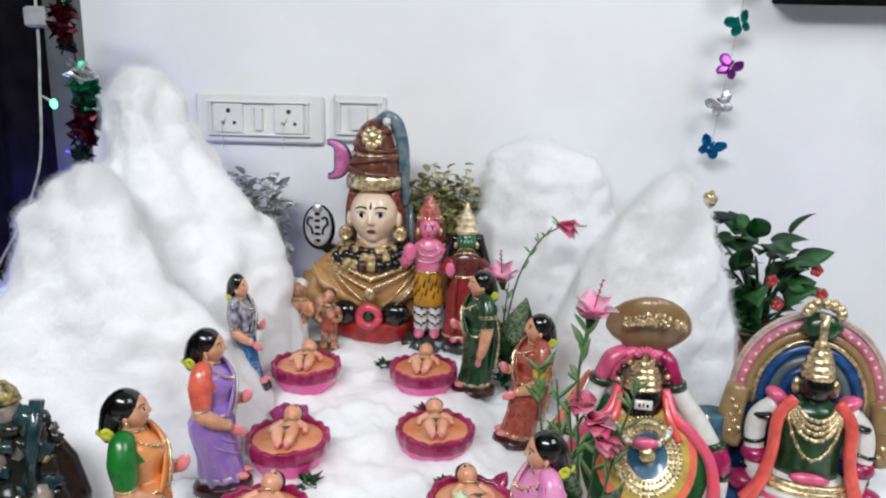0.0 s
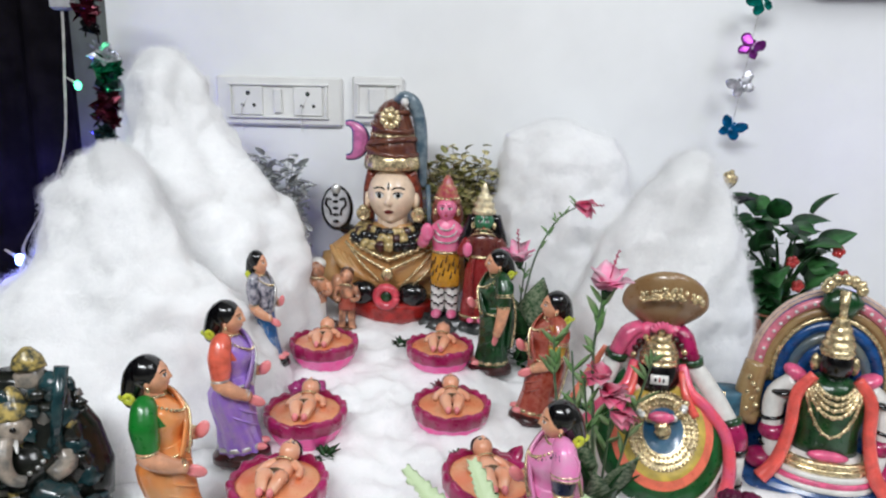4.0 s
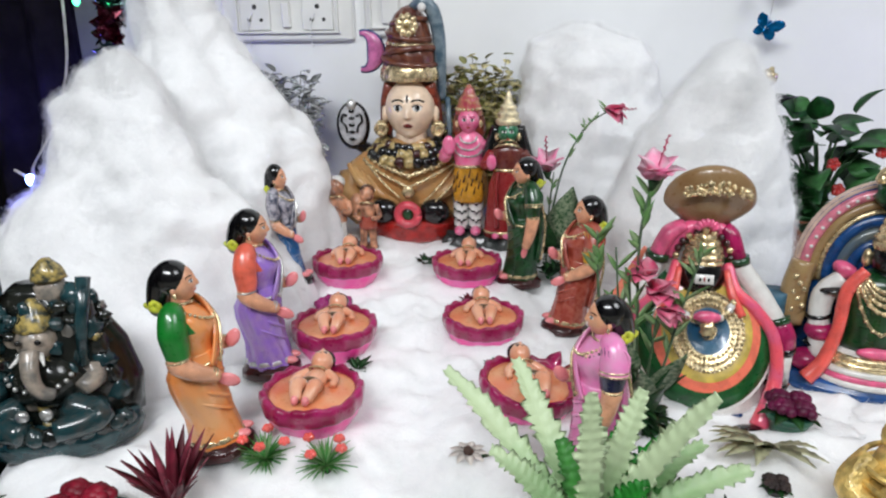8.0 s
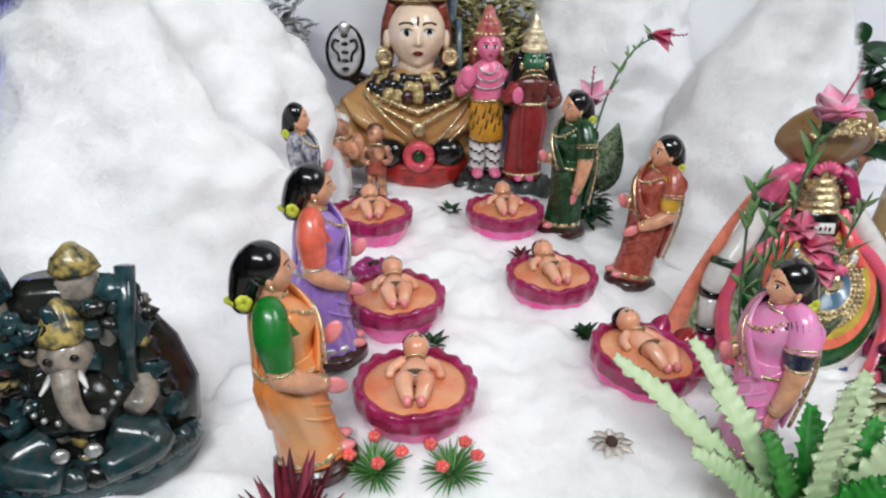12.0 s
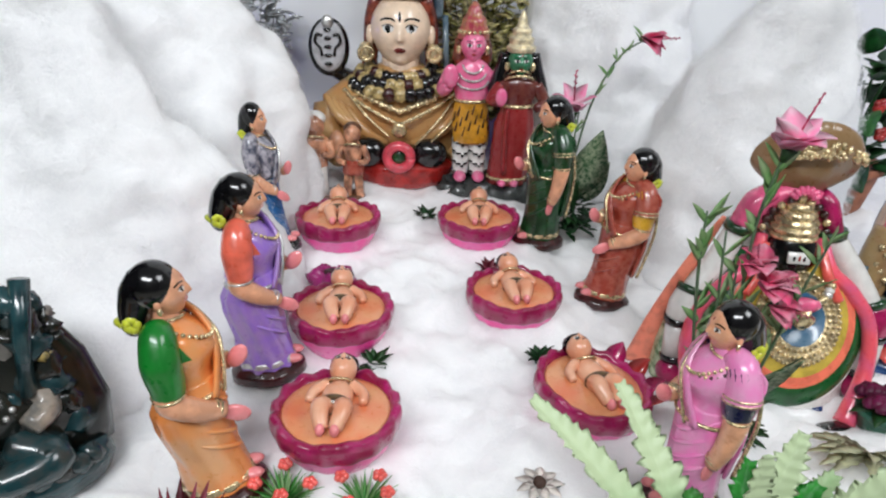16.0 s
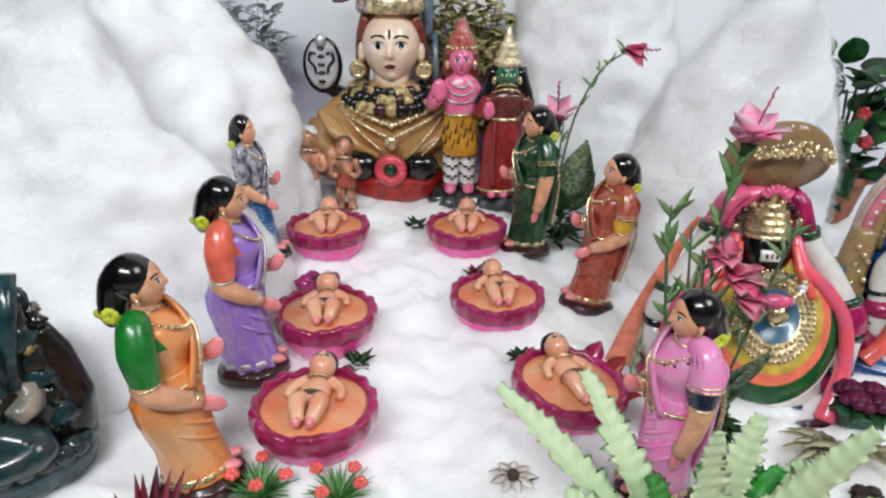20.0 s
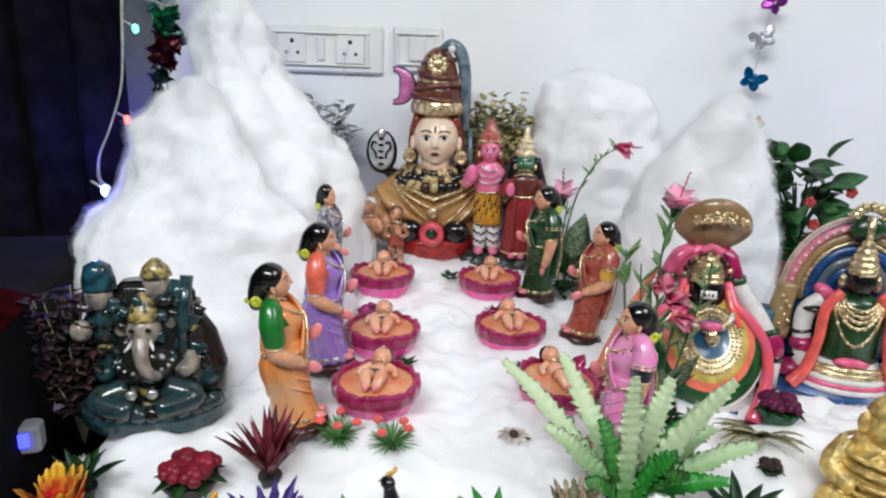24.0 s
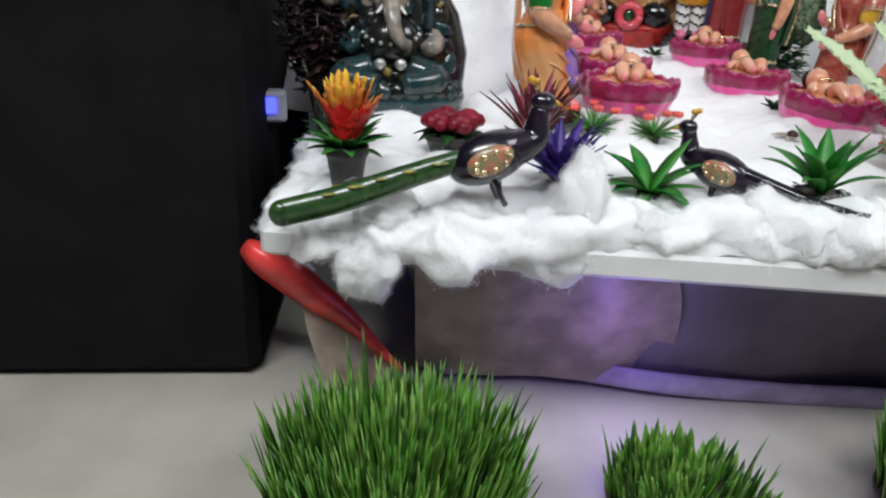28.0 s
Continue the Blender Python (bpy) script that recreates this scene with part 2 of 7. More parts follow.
def smooth_line(pts, rad, fine):
    out, r = [], []
    for i in range(len(pts) - 1):
        a, b, c, d = pts[max(i - 1, 0)], pts[i], pts[i + 1], pts[min(i + 2, len(pts) - 1)]
        for s in range(fine):
            u = s / fine
            out.append(0.5 * ((2 * b) + (c - a) * u + (2 * a - 5 * b + 4 * c - d) * u * u + (3 * b - a - 3 * c + d) * u ** 3))
            r.append(rad[i] + (rad[i + 1] - rad[i]) * u)
    return out + [pts[-1]], r + [rad[-1]]


def part(name, shape, parent, label="", smooth=True):
    ob = new(name, shape.mesh(name, smooth) if isinstance(shape, Shape) else shape)
    ob.parent = parent
    if label:
        tagged(ob, label)
    return ob


def holder(name, m, label, category, group="", kind=""):
    ob = new(name)
    ob.empty_display_size = 0.02
    ob.matrix_world = m
    return tagged(ob, label, category, group, kind)


def fractal(p, octaves=4, rough=0.5):
    s, a, t = 0.0, 1.0, 0.0
    for _ in range(octaves):
        s += a * noise.noise(p)
        t += a
        a *= rough
        p = p * 2.1
    return s / t


def smoothstep(x, a, b):
    u = min(1.0, max(0.0, (x - a) / (b - a)))
    return u * u * (3 - 2 * u)


def ground_z(x, y):
    """The height of the cotton over the board."""
    z = float(np.interp(y, [0.28, 0.36, 0.45, 0.56, 0.7, 0.9, 1.05, 1.3], [0.022, 0.03, 0.04, 0.051, 0.058, 0.074, 0.086, 0.09]))
    return z - max(0.016 * smoothstep(x, 0.06, 0.3), 0.017 * smoothstep(x, 0.03, 0.13) * smoothstep(y, 0.62, 0.78))


# ---- room ----
WALL_Y = 1.27
wall_paint = surface("wall_paint", (0.84, 0.85, 0.85), 0.55, 0.03, 6, 0.08, 90)
floor_tile = surface("floor_stone", (0.42, 0.40, 0.345), 0.35, 0.12, 9, 0.05, 160)
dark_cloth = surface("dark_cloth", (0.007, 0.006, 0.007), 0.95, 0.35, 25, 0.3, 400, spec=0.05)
cabinet_wood = surface("cabinet_wood", (0.010, 0.009, 0.010), 0.9, 0.12, 18, 0.15, 120, spec=0.05)
# Wood of the shelf; also colours in the doorway's darkness.
dark_wood_and_recess = surface("dark_wood_and_recess", (0.010, 0.009, 0.010), 0.95, 0.4, 18, 0.15, 120, spec=0.02)


def wall(name, c, s, mat, label="plain white painted wall"):
    sh = Shape()
    sh.box(c, s, mat, None, 0.02)
    return sh.thing(name, Matrix(), label, "wall", "", "structure", False)


wall("floor", (0, -0.45, FLOOR - 0.05), (5.0, 3.7, 0.1), floor_tile, "pale beige stone floor")
wall("wall_north", (0.93, WALL_Y + 0.05, 1.2), (3.2, 0.1, 2.9), wall_paint)
door_paint = surface("door_frame_paint", (0.085, 0.095, 0.088), 0.5, 0.25, 14, 0.1, 120)
wall("door_frame", (-0.656, WALL_Y - 0.006, 1.2), (0.056, 0.03, 2.7), door_paint, "dark grey-green painted door frame")
# A near-black slab: darkness of the unlit doorway is put into its colour.
wall("wall_recess", (-1.6, WALL_Y + 0.16, 1.2), (1.9, 0.1, 2.9), dark_wood_and_recess, "near-black slab beside the display, the unlit doorway's darkness in its colour")
# Unseen walls and ceiling: tone kept low to cut bounced fill light.
low_bounce_paint = surface("low_bounce_tan", (0.34, 0.33, 0.31), 0.7, 0.06, 6, 0.08, 90)
wall("wall_south", (0, -2.35, 1.2), (5.0, 0.1, 2.9), low_bounce_paint, "plain tan wall out of view, toned to cut bounced light")
wall("wall_east", (2.5, -0.5, 1.2), (0.1, 3.7, 2.9), low_bounce_paint, "plain tan wall out of view, toned to cut bounced light")
wall("wall_west", (-2.5, -0.5, 1.2), (0.1, 3.7, 2.9), dark_wood_and_recess, "near-black west wall out of view")
wall("ceiling", (0, -0.5, 2.7), (5.0, 3.8, 0.1), low_bounce_paint, "plain tan ceiling out of view, toned to cut bounced light")


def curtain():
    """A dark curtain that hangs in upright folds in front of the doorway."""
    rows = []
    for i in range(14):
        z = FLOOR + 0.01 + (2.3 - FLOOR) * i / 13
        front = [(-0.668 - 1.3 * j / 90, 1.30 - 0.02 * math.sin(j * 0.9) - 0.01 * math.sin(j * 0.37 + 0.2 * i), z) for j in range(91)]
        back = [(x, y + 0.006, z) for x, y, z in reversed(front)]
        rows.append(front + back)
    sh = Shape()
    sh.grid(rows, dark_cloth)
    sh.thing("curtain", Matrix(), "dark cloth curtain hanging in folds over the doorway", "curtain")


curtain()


def dark_cabinet():
    cab = holder("low_cabinet", pose(-0.785, 0.522, FLOOR, 0, 0, 15), "dark low cabinet with a maroon cloth on top", "cabinet")
    sh = Shape()
    sh.box((0, 0, 0.17), (0.66, 0.42, 0.34), cabinet_wood, None, 0.03)
    part("body", sh, cab, "", False)
    rows = []
    cloth = surface("maroon_cloth", (0.022, 0.0025, 0.004), 1.0, 0.3, 30, 0.3, 500, spec=0.0)
    for i in range(25):
        u = i / 24
        rows.append([])
        for j in range(13):
            x, y = -0.335 + 0.67 * u, -0.225 + (0.185 + 0.012 * math.sin(u * 7)) * j / 12
            drop = 0.012 * smoothstep(-y, 0.205, 0.226) + 0.012 * smoothstep(x, 0.32, 0.336)
            rows[-1].append((x, y, 0.350 - drop + 0.004 * noise.noise(Vector((x * 9, y * 9, 1)))))
    sh = Shape()
    sh.grid(rows, cloth, False)
    part("top_cloth", sh, cab, "maroon cloth")


dark_cabinet()

# ---- board, base and cloths ----
BOARD_TURN = 6.5
BOARD = pose(-0.364, 0.317, 0, 0, 0, BOARD_TURN)  # front left corner; x along the front, y to the wall
board_white = surface("board_laminate", (0.70, 0.70, 0.69), 0.45, 0.06, 14, 0.05, 150)
base_cloth = surface("base_cloth", (0.135, 0.12, 0.13), 0.5, 0.25, 12, 0.25, 260)
violet_cloth = surface("violet_satin", (0.34, 0.29, 0.42), 0.35, 0.2, 30, 0.2, 300)
red_satin = surface("red_satin", (0.74, 0.055, 0.05), 0.3, 0.3, 40, 0.2, 300)
beige_cloth = surface("beige_cloth", (0.42, 0.35, 0.26), 0.6, 0.2, 40, 0.3, 300)


def board_and_base():
    sh = Shape()
    sh.box((0.72, 0.44, 0.008), (1.44, 0.88, 0.02), board_white, None, 0.15)
    b = sh.thing("display_board", BOARD, "thin white laminated board under the cotton", "board", "", "", False)
    sh = Shape()
    rows = []
    for z, out in ((FLOOR, 0.0), (FLOOR + 0.03, 0.004), (FLOOR + 0.09, 0.012), (-0.03, 0.03), (-0.003, 0.05)):
        ring = []
        for x, y, fx, fy in ((0.10, 0.125, -1, -1), (1.30, 0.125, 1, -1), (1.30, 0.80, 1, 1), (0.10, 0.80, -1, 1)):
            for k in range(12):
                ring.append((x + fx * out * 0.5, y + fy * out, z))
                if fy < 0 and fx < 0:
                    ring[-1] = (x + 1.2 * k / 12 - (out * 0.5 if k == 0 else 0), y - out + 0.012 * math.sin(k * 1.9), z)
        rows.append(ring)
    sh.grid(rows, base_cloth)
    base = sh.thing("base_block", BOARD, "low base under the board wrapped in dark grey cloth", "base")
    sh = Shape()
    pts = [(0.115 + 0.1 * k, 0.112 + 0.006 * math.sin(k * 2.1), FLOOR + 0.014 + 0.004 * math.sin(k * 1.3)) for k in range(12)]
    sh.tube(pts, 0.011, violet_cloth, 8, 0.22, (0, 0, 1), 4)
    part("hem", sh, base, "violet satin hem")
    sh = Shape()
    sh.tube([(-0.410, 0.388, -0.028), (-0.396, 0.389, -0.038), (-0.370, 0.400, -0.062), (-0.338, 0.412, -0.092), (-0.312, 0.410, -0.112), (-0.285, 0.406, -0.134)], [0.013, 0.025, 0.028, 0.020, 0.010, 0.005], red_satin, 16, 0.5, (0.3, -0.8, 0.6), 6)
    sh.thing("red_cloth", Matrix(), "glossy red satin roll under the board's corner", "cloth")
    sh = Shape()
    rows = []
    for i in range(13):
        u = i / 12
        row = []
        for j in range(15):
            w = 0.28 + 0.72 * j / 14
            top, foot = Vector((-0.404 + 0.118 * w, 0.396 + 0.016 * w, -0.046 - 0.088 * w)), Vector((-0.366 + 0.084 * w, 0.400 + 0.012 * w, FLOOR + 0.002))
            p = top.lerp(foot, u)
            p.y -= 0.010 * math.sin(math.pi * u) + 0.005 * math.sin(j * 1.3 + 2 * u) * u
            row.append(p)
        rows.append(row)
    sh.grid(rows, beige_cloth, False)
    sh.thing("beige_cloth", Matrix(), "beige cloth hanging under the board's corner", "cloth")


board_and_base()


def front_scraps():
    brown = surface("brown_satin", (0.27, 0.225, 0.165), 0.4, 0.25, 30, 0.3, 200)
    sh, rows = Shape(), []
    for i in range(11):
        u = i / 10
        rows.append([(0.098 + (0.19 + 0.05 * u + 0.008 * math.sin(u * 5)) * j / 16, 0.060 + 0.050 * u + 0.0135 * smoothstep(j, 8, 16) + 0.003 * math.sin(j * 0.9 + u), -0.004 - 0.146 * u) for j in range(17)])
    sh.grid(rows, brown, False)
    sh.thing("brown_cloth", BOARD, "brown satin cloth hanging under the board's front", "cloth")
    sh, rows = Shape(), []
    for i in range(13):
        u = i / 12
        rows.append([(0.437 + 0.075 * u, -0.0025 - 0.001 * math.sin(u * 9), -0.0035 - (0.0042 - 0.0025 * u + 0.0012 * math.sin(u * 19)) * v) for v in (0, 0.5, 1)])
    sh.grid(rows, board_white, False)
    sh.thing("paper_strip", BOARD, "torn strip of white paper under the board's edge", "paper strip")


front_scraps()


def fibres(rows, count, seed, parent, reach=0.004, long=0.02, wrap=True):
    """Loose cotton fibres that arch a little off a skin of rows of points."""
    r = np.random.RandomState(seed)
    g = np.array([[tuple(p) for p in row] for row in rows])
    n = g.shape[1]
    i, j = r.randint(1, g.shape[0] - 2, count), r.randint(0, n if wrap else n - 1, count)
    a, b, c = g[i, j], g[i, (j + 1) % n], g[i + 1, j]
    up = np.cross(b - a, c - a)
    size = np.linalg.norm(up, axis=1, keepdims=True)
    ok = size[:, 0] > 1e-9
    a, b, c, up = a[ok], b[ok], c[ok], up[ok] / size[ok]
    if not wrap:
        up *= np.sign(up[:, 2:3] + 1e-9)
    m = len(a)
    p = a + (b - a) * r.rand(m, 1) + (c - a) * r.rand(m, 1)
    t = r.randn(m, 3)
    t -= up * (t * up).sum(1, keepdims=True)
    t /= np.linalg.norm(t, axis=1, keepdims=True) + 1e-9
    side = np.cross(up, t)
    length, bow = long * r.uniform(0.35, 1.0, (m, 1)), r.uniform(-1.2, 1.2, (m, 1))
    width, rise, lean = r.uniform(0.00006, 0.00017, (m, 1)), reach * r.uniform(0.05, 1.0, (m, 1)) ** 2, r.uniform(-0.5, 0.5, (m, 1))
    pts = []
    for k in range(5):
        u = k / 4
        q = p + t * (length * (u - 0.5)) + side * (length * bow * ((u - 0.5) ** 2 - 0.1)) + up * (rise * (1 - (2 * u - 1) ** 2 + lean * u) - 0.0004)
        w = width * (0.4 + 0.6 * math.sin(math.pi * (0.15 + 0.7 * u)))
        pts += [q - side * w, q + side * w]
    v = np.stack(pts, 1).reshape(-1, 3)
    quad = np.array([[2 * k, 2 * k + 1, 2 * k + 3, 2 * k + 2] for k in range(4)])
    f = (np.arange(m)[:, None, None] * 10 + quad[None]).reshape(-1, 4)
    me = bpy.data.meshes.new("loose_fibre")
    me.vertices.add(len(v))
    me.vertices.foreach_set("co", v.ravel())
    me.loops.add(f.size)
    me.loops.foreach_set("vertex_index", f.ravel().astype(np.int32))
    me.polygons.add(len(f))
    me.polygons.foreach_set("loop_start", np.arange(0, f.size, 4, dtype=np.int32))
    me.materials.append(FIBRE)
    me.update(calc_edges=True)
    return tagged(part("loose_fibre", me, parent), kind="stuff")


def cotton_sheet():
    """The cotton spread over the board: a lumpy sheet with ragged, drooping edges."""
    nu, nv = 300, 210
    rows = []
    for i in range(nu):
        u = 0.001 + 1.19 * i / (nu - 1)
        row = []
        for j in range(nv):
            v = 0.003 + 0.95 * (j / (nv - 1)) ** 1.15
            p = BOARD @ Vector((u, v, 0))
            q = Vector((p.x * 9, p.y * 9, 0))
            z = ground_z(p.x, p.y) + 0.010 * fractal(q, 3) + 0.011 * noise.noise(q * 2.4) + 0.0055 * noise.noise(q * 5.3) + 0.0010 * fractal(q * 12, 2)
            z += sum(0.013 * math.exp(-((p.x - a) ** 2 + (p.y - b) ** 2) / 0.0022) for a, b in ((-0.341, 0.560), (-0.151, 0.916), (-0.128, 0.748), (-0.116, 0.604), (0.008, 0.935), (0.036, 0.797), (0.077, 0.650)))
            front = 1 - smoothstep(v, 0.0, 0.10)
            z += front * (0.008 + 0.030 * fractal(q * 2.0 + Vector((7, 3, 0)), 2))
            ragged = 0.010 * noise.noise(Vector((u * 30, 1.3, 0))) + 0.006 * noise.noise(Vector((u * 75, 5.3, 0)))
            ragged_l = 0.02 * noise.noise(Vector((v * 16, 9.3, 0))) + 0.01 * noise.noise(Vector((v * 50, 2.3, 0)))
            low = 0.019 - 0.004 * (1 - smoothstep(min(u, v), 0.0, 0.01))
            edge = smoothstep(v - ragged, -0.004, 0.04) * smoothstep(u - ragged_l, -0.01, 0.04)
            row.append((p.x, p.y, low + max(z - low, 0.0) * edge))
        rows.append(row)
    sh = Shape()
    sh.grid(rows, COTTON, False)
    ob = sh.thing("cotton_sheet", Matrix(), "white cotton wool spread like snow over the board", "cotton", "", "structure")
    fibres(rows, 40000, 3, ob, 0.004, 0.022, False)
    return ob


cotton_sheet()


def cotton_mountain(secs, label, seed, lump=0.022):
    """A heap of cotton wool: ovals (x, y, z, rx, ry) from the foot up, pushed out in soft lumps."""
    rows, nz, n = [], 90, 130
    zs = [s[2] for s in secs]
    for i in range(nz + 1):
        z = zs[0] + (zs[-1] - zs[0]) * (1 - (1 - i / nz) ** 1.15)
        x, y, rx, ry = (float(np.interp(z, zs, [s[k] for s in secs])) for k in (0, 1, 3, 4))
        row = []
        for j in range(n):
            a = 2 * math.pi * j / n
            d = Vector((math.cos(a), math.sin(a), 0))
            p = Vector((x + rx * d.x, y + ry * d.y, z))
            q = p + Vector((seed, 0, 0))
            k = noise.noise(Vector((q.x * 7, q.y * 7, q.z * 5))) * lump + noise.noise(Vector((q.x * 16, q.y * 16, q.z * 9))) * lump * 0.66 + noise.noise(q * 34) * lump * 0.26 + fractal(q * 80, 2) * lump * 0.07
            k *= min(1.0, (rx + 0.01) / 0.05)
            row.append(p + d * k + Vector((0, 0, k * 0.35)))
        rows.append(row)
    sh = Shape()
    sh.grid(rows, COTTON)
    ob = sh.thing("cotton_mountain", Matrix(), label, "cotton mountain", "cotton mountains")
    fibres(rows, 26000, int(seed), ob, 0.010, 0.034)
    return ob


cotton_mountain([(-0.40, 1.03, 0.04, 0.235, 0.19), (-0.40, 1.02, 0.09, 0.205, 0.17), (-0.40, 1.02, 0.14, 0.195, 0.16), (-0.40, 1.02, 0.235, 0.165, 0.14), (-0.405, 1.02, 0.31, 0.122, 0.11), (-0.40, 1.02, 0.40, 0.062, 0.06), (-0.402, 1.02, 0.465, 0.036, 0.036), (-0.408, 1.02, 0.492, 0.016, 0.016), (-0.41, 1.02, 0.500, 0.004, 0.004)], "tall white cotton wool mountain peak against the wall", 1.0, 0.034)
cotton_mountain([(-0.40, 0.84, 0.03, 0.24, 0.22), (-0.40, 0.84, 0.07, 0.215, 0.185), (-0.40, 0.84, 0.12, 0.195, 0.16), (-0.40, 0.835, 0.173, 0.155, 0.13), (-0.395, 0.83, 0.243, 0.108, 0.10), (-0.392, 0.83, 0.323, 0.062, 0.06), (-0.388, 0.83, 0.36, 0.036, 0.036), (-0.385, 0.83, 0.378, 0.012, 0.012), (-0.384, 0.83, 0.382, 0.003, 0.003)], "white cotton wool mountain with a rounded peak", 5.0, 0.036)
cotton_mountain([(0.30, 0.965, 0.035, 0.18, 0.13), (0.30, 0.955, 0.075, 0.142, 0.10), (0.30, 0.95, 0.137, 0.126, 0.085), (0.298, 0.935, 0.183, 0.112, 0.08), (0.30, 0.92, 0.278, 0.078, 0.06), (0.312, 0.905, 0.348, 0.042, 0.04), (0.313, 0.90, 0.375, 0.018, 0.018), (0.313, 0.90, 0.384, 0.004, 0.004)], "white cotton wool mountain beside a potted plant", 9.0, 0.022)
cotton_mountain([(0.198, 1.195, 0.05, 0.177, 0.09), (0.193, 1.185, 0.1, 0.153, 0.09), (0.193, 1.185, 0.159, 0.142, 0.09), (0.188, 1.175, 0.278, 0.126, 0.09), (0.185, 1.175, 0.348, 0.099, 0.08), (0.179, 1.175, 0.38, 0.075, 0.055), (0.171, 1.175, 0.401, 0.027, 0.02), (0.169, 1.175, 0.408, 0.006, 0.006)], "broad rounded white cotton wool mountain against the wall", 14.0, 0.024)


def cotton_tuft(place, size, seed, label="loose puff of white cotton wool near the board's edge"):
    rows = []
    for i in range(25):
        a = math.pi * (0.03 + 0.94 * i / 24)
        row = []
        for j in range(36):
            b = 2 * math.pi * j / 36
            d = Vector((math.sin(a) * math.cos(b), math.sin(a) * math.sin(b), -math.cos(a)))
            s = 0.98 + 0.34 * noise.noise(d * 1.2 + Vector((seed, 2, 0))) + 0.24 * noise.noise(d * 2.3 + Vector((0, seed, 0))) + 0.07 * noise.noise(d * 6 + Vector((seed, seed, 0)))
            row.append(Vector(place) + Vector((d.x * size[0], d.y * size[1], d.z * size[2])) * s)
        rows.append(row)
    sh = Shape()
    sh.grid(rows, COTTON)
    ob = sh.thing("cotton_puff", Matrix(), label, "cotton puff", "cotton puffs along the edge")
    fibres(rows, 2200, int(seed), ob, 0.0045, 0.015)
    return ob


for n, (x, y, z, a, b, c) in enumerate([
    (-0.156, 0.362, 0.040, 0.017, 0.017, 0.038), (0.140, 0.432, 0.046, 0.036, 0.030, 0.042), (0.178, 0.438, 0.042, 0.034, 0.030, 0.038), (-0.362, 0.380, 0.012, 0.020, 0.040, 0.020),
    (-0.374, 0.446, 0.016, 0.018, 0.038, 0.018), (-0.388, 0.500, 0.022, 0.018, 0.030, 0.016), (-0.292, 0.324, -0.004, 0.022, 0.012, 0.021), (0.44, 0.68, 0.032, 0.05, 0.03, 0.018), (0.37, 0.66, 0.026, 0.04, 0.025, 0.016)]):
    cotton_tuft((x, y, z), (a, b, c), 3.7 * n)

puff = random.Random(31)
for n in range(30):
    p = BOARD @ Vector((0.10 + 0.027 * n + puff.uniform(-0.02, 0.02), puff.uniform(0.012, 0.085), 0))
    size = puff.uniform(0.5, 1.15)
    if -0.09 < p.x < 0.035 and p.y > 0.352:
        continue
    cotton_tuft((p.x, p.y, 0.026 + 0.006 * size), (0.030 * size, 0.026 * size, 0.020 * size), 50 + 2.9 * n)


def cotton_roll(start, end, v_mid, z_mid, rad_v, rad_z, lead, seed, label, strands):
    """A soft, uneven roll of cotton wool along the front of the board."""
    rows, n, k = [], int(490 * (end - start)), 44
    for i in range(n + 1):
        u = start + (end - start) * i / n
        q = Vector((u * 14, 4.1 + seed, 0))
        grow = smoothstep(u, start, start + lead) * (1 - smoothstep(u, end - 0.056, end - 0.004)) + 0.05
        rv = (rad_v + 0.006 * noise.noise(q)) * grow
        rz = (rad_z + 0.009 * noise.noise(q * 1.4 + Vector((3, 0, 0)))) * grow
        left = 1 - smoothstep(u, 0.10, 0.34)
        v0, z0 = v_mid - 0.007 * left + 0.006 * noise.noise(q * 0.8 + Vector((9, 0, 0))), z_mid - 0.017 * left + 0.006 * noise.noise(q * 1.7 + Vector((5, 2, 0)))
        row = []
        for j in range(k):
            a = 2 * math.pi * j / k
            p = Vector((u, v0 + rv * math.cos(a), z0 + rz * math.sin(a)))
            w = p + Vector((0, 0, seed))
            s = 1 + 0.46 * noise.noise(w * 27) + 0.32 * noise.noise(w * 58 + Vector((7, 0, 0))) + 0.12 * noise.noise(w * 120)
            row.append(BOARD @ Vector((u + 0.012 * noise.noise(w * 34 + Vector((0, 8, 0))), v0 + rv * math.cos(a) * s, z0 + rz * math.sin(a) * s)))
        rows.append(row)
    sh = Shape()
    sh.grid(rows, COTTON)
    ob = sh.thing("cotton_roll", Matrix(), label, "cotton", "rolls of cotton at the board's front")
    fibres(rows, strands, 77, ob, 0.005, 0.018)


cotton_roll(-0.004, 0.92, 0.026, 0.028, 0.026, 0.019, 0.034, 0.0, "soft uneven roll of white cotton wool along the board's edge", 20000)
cotton_roll(0.29, 0.60, 0.028, 0.036, 0.022, 0.018, 0.05, 5.3, "heaped lumps of white cotton wool behind the board's edge", 9000)


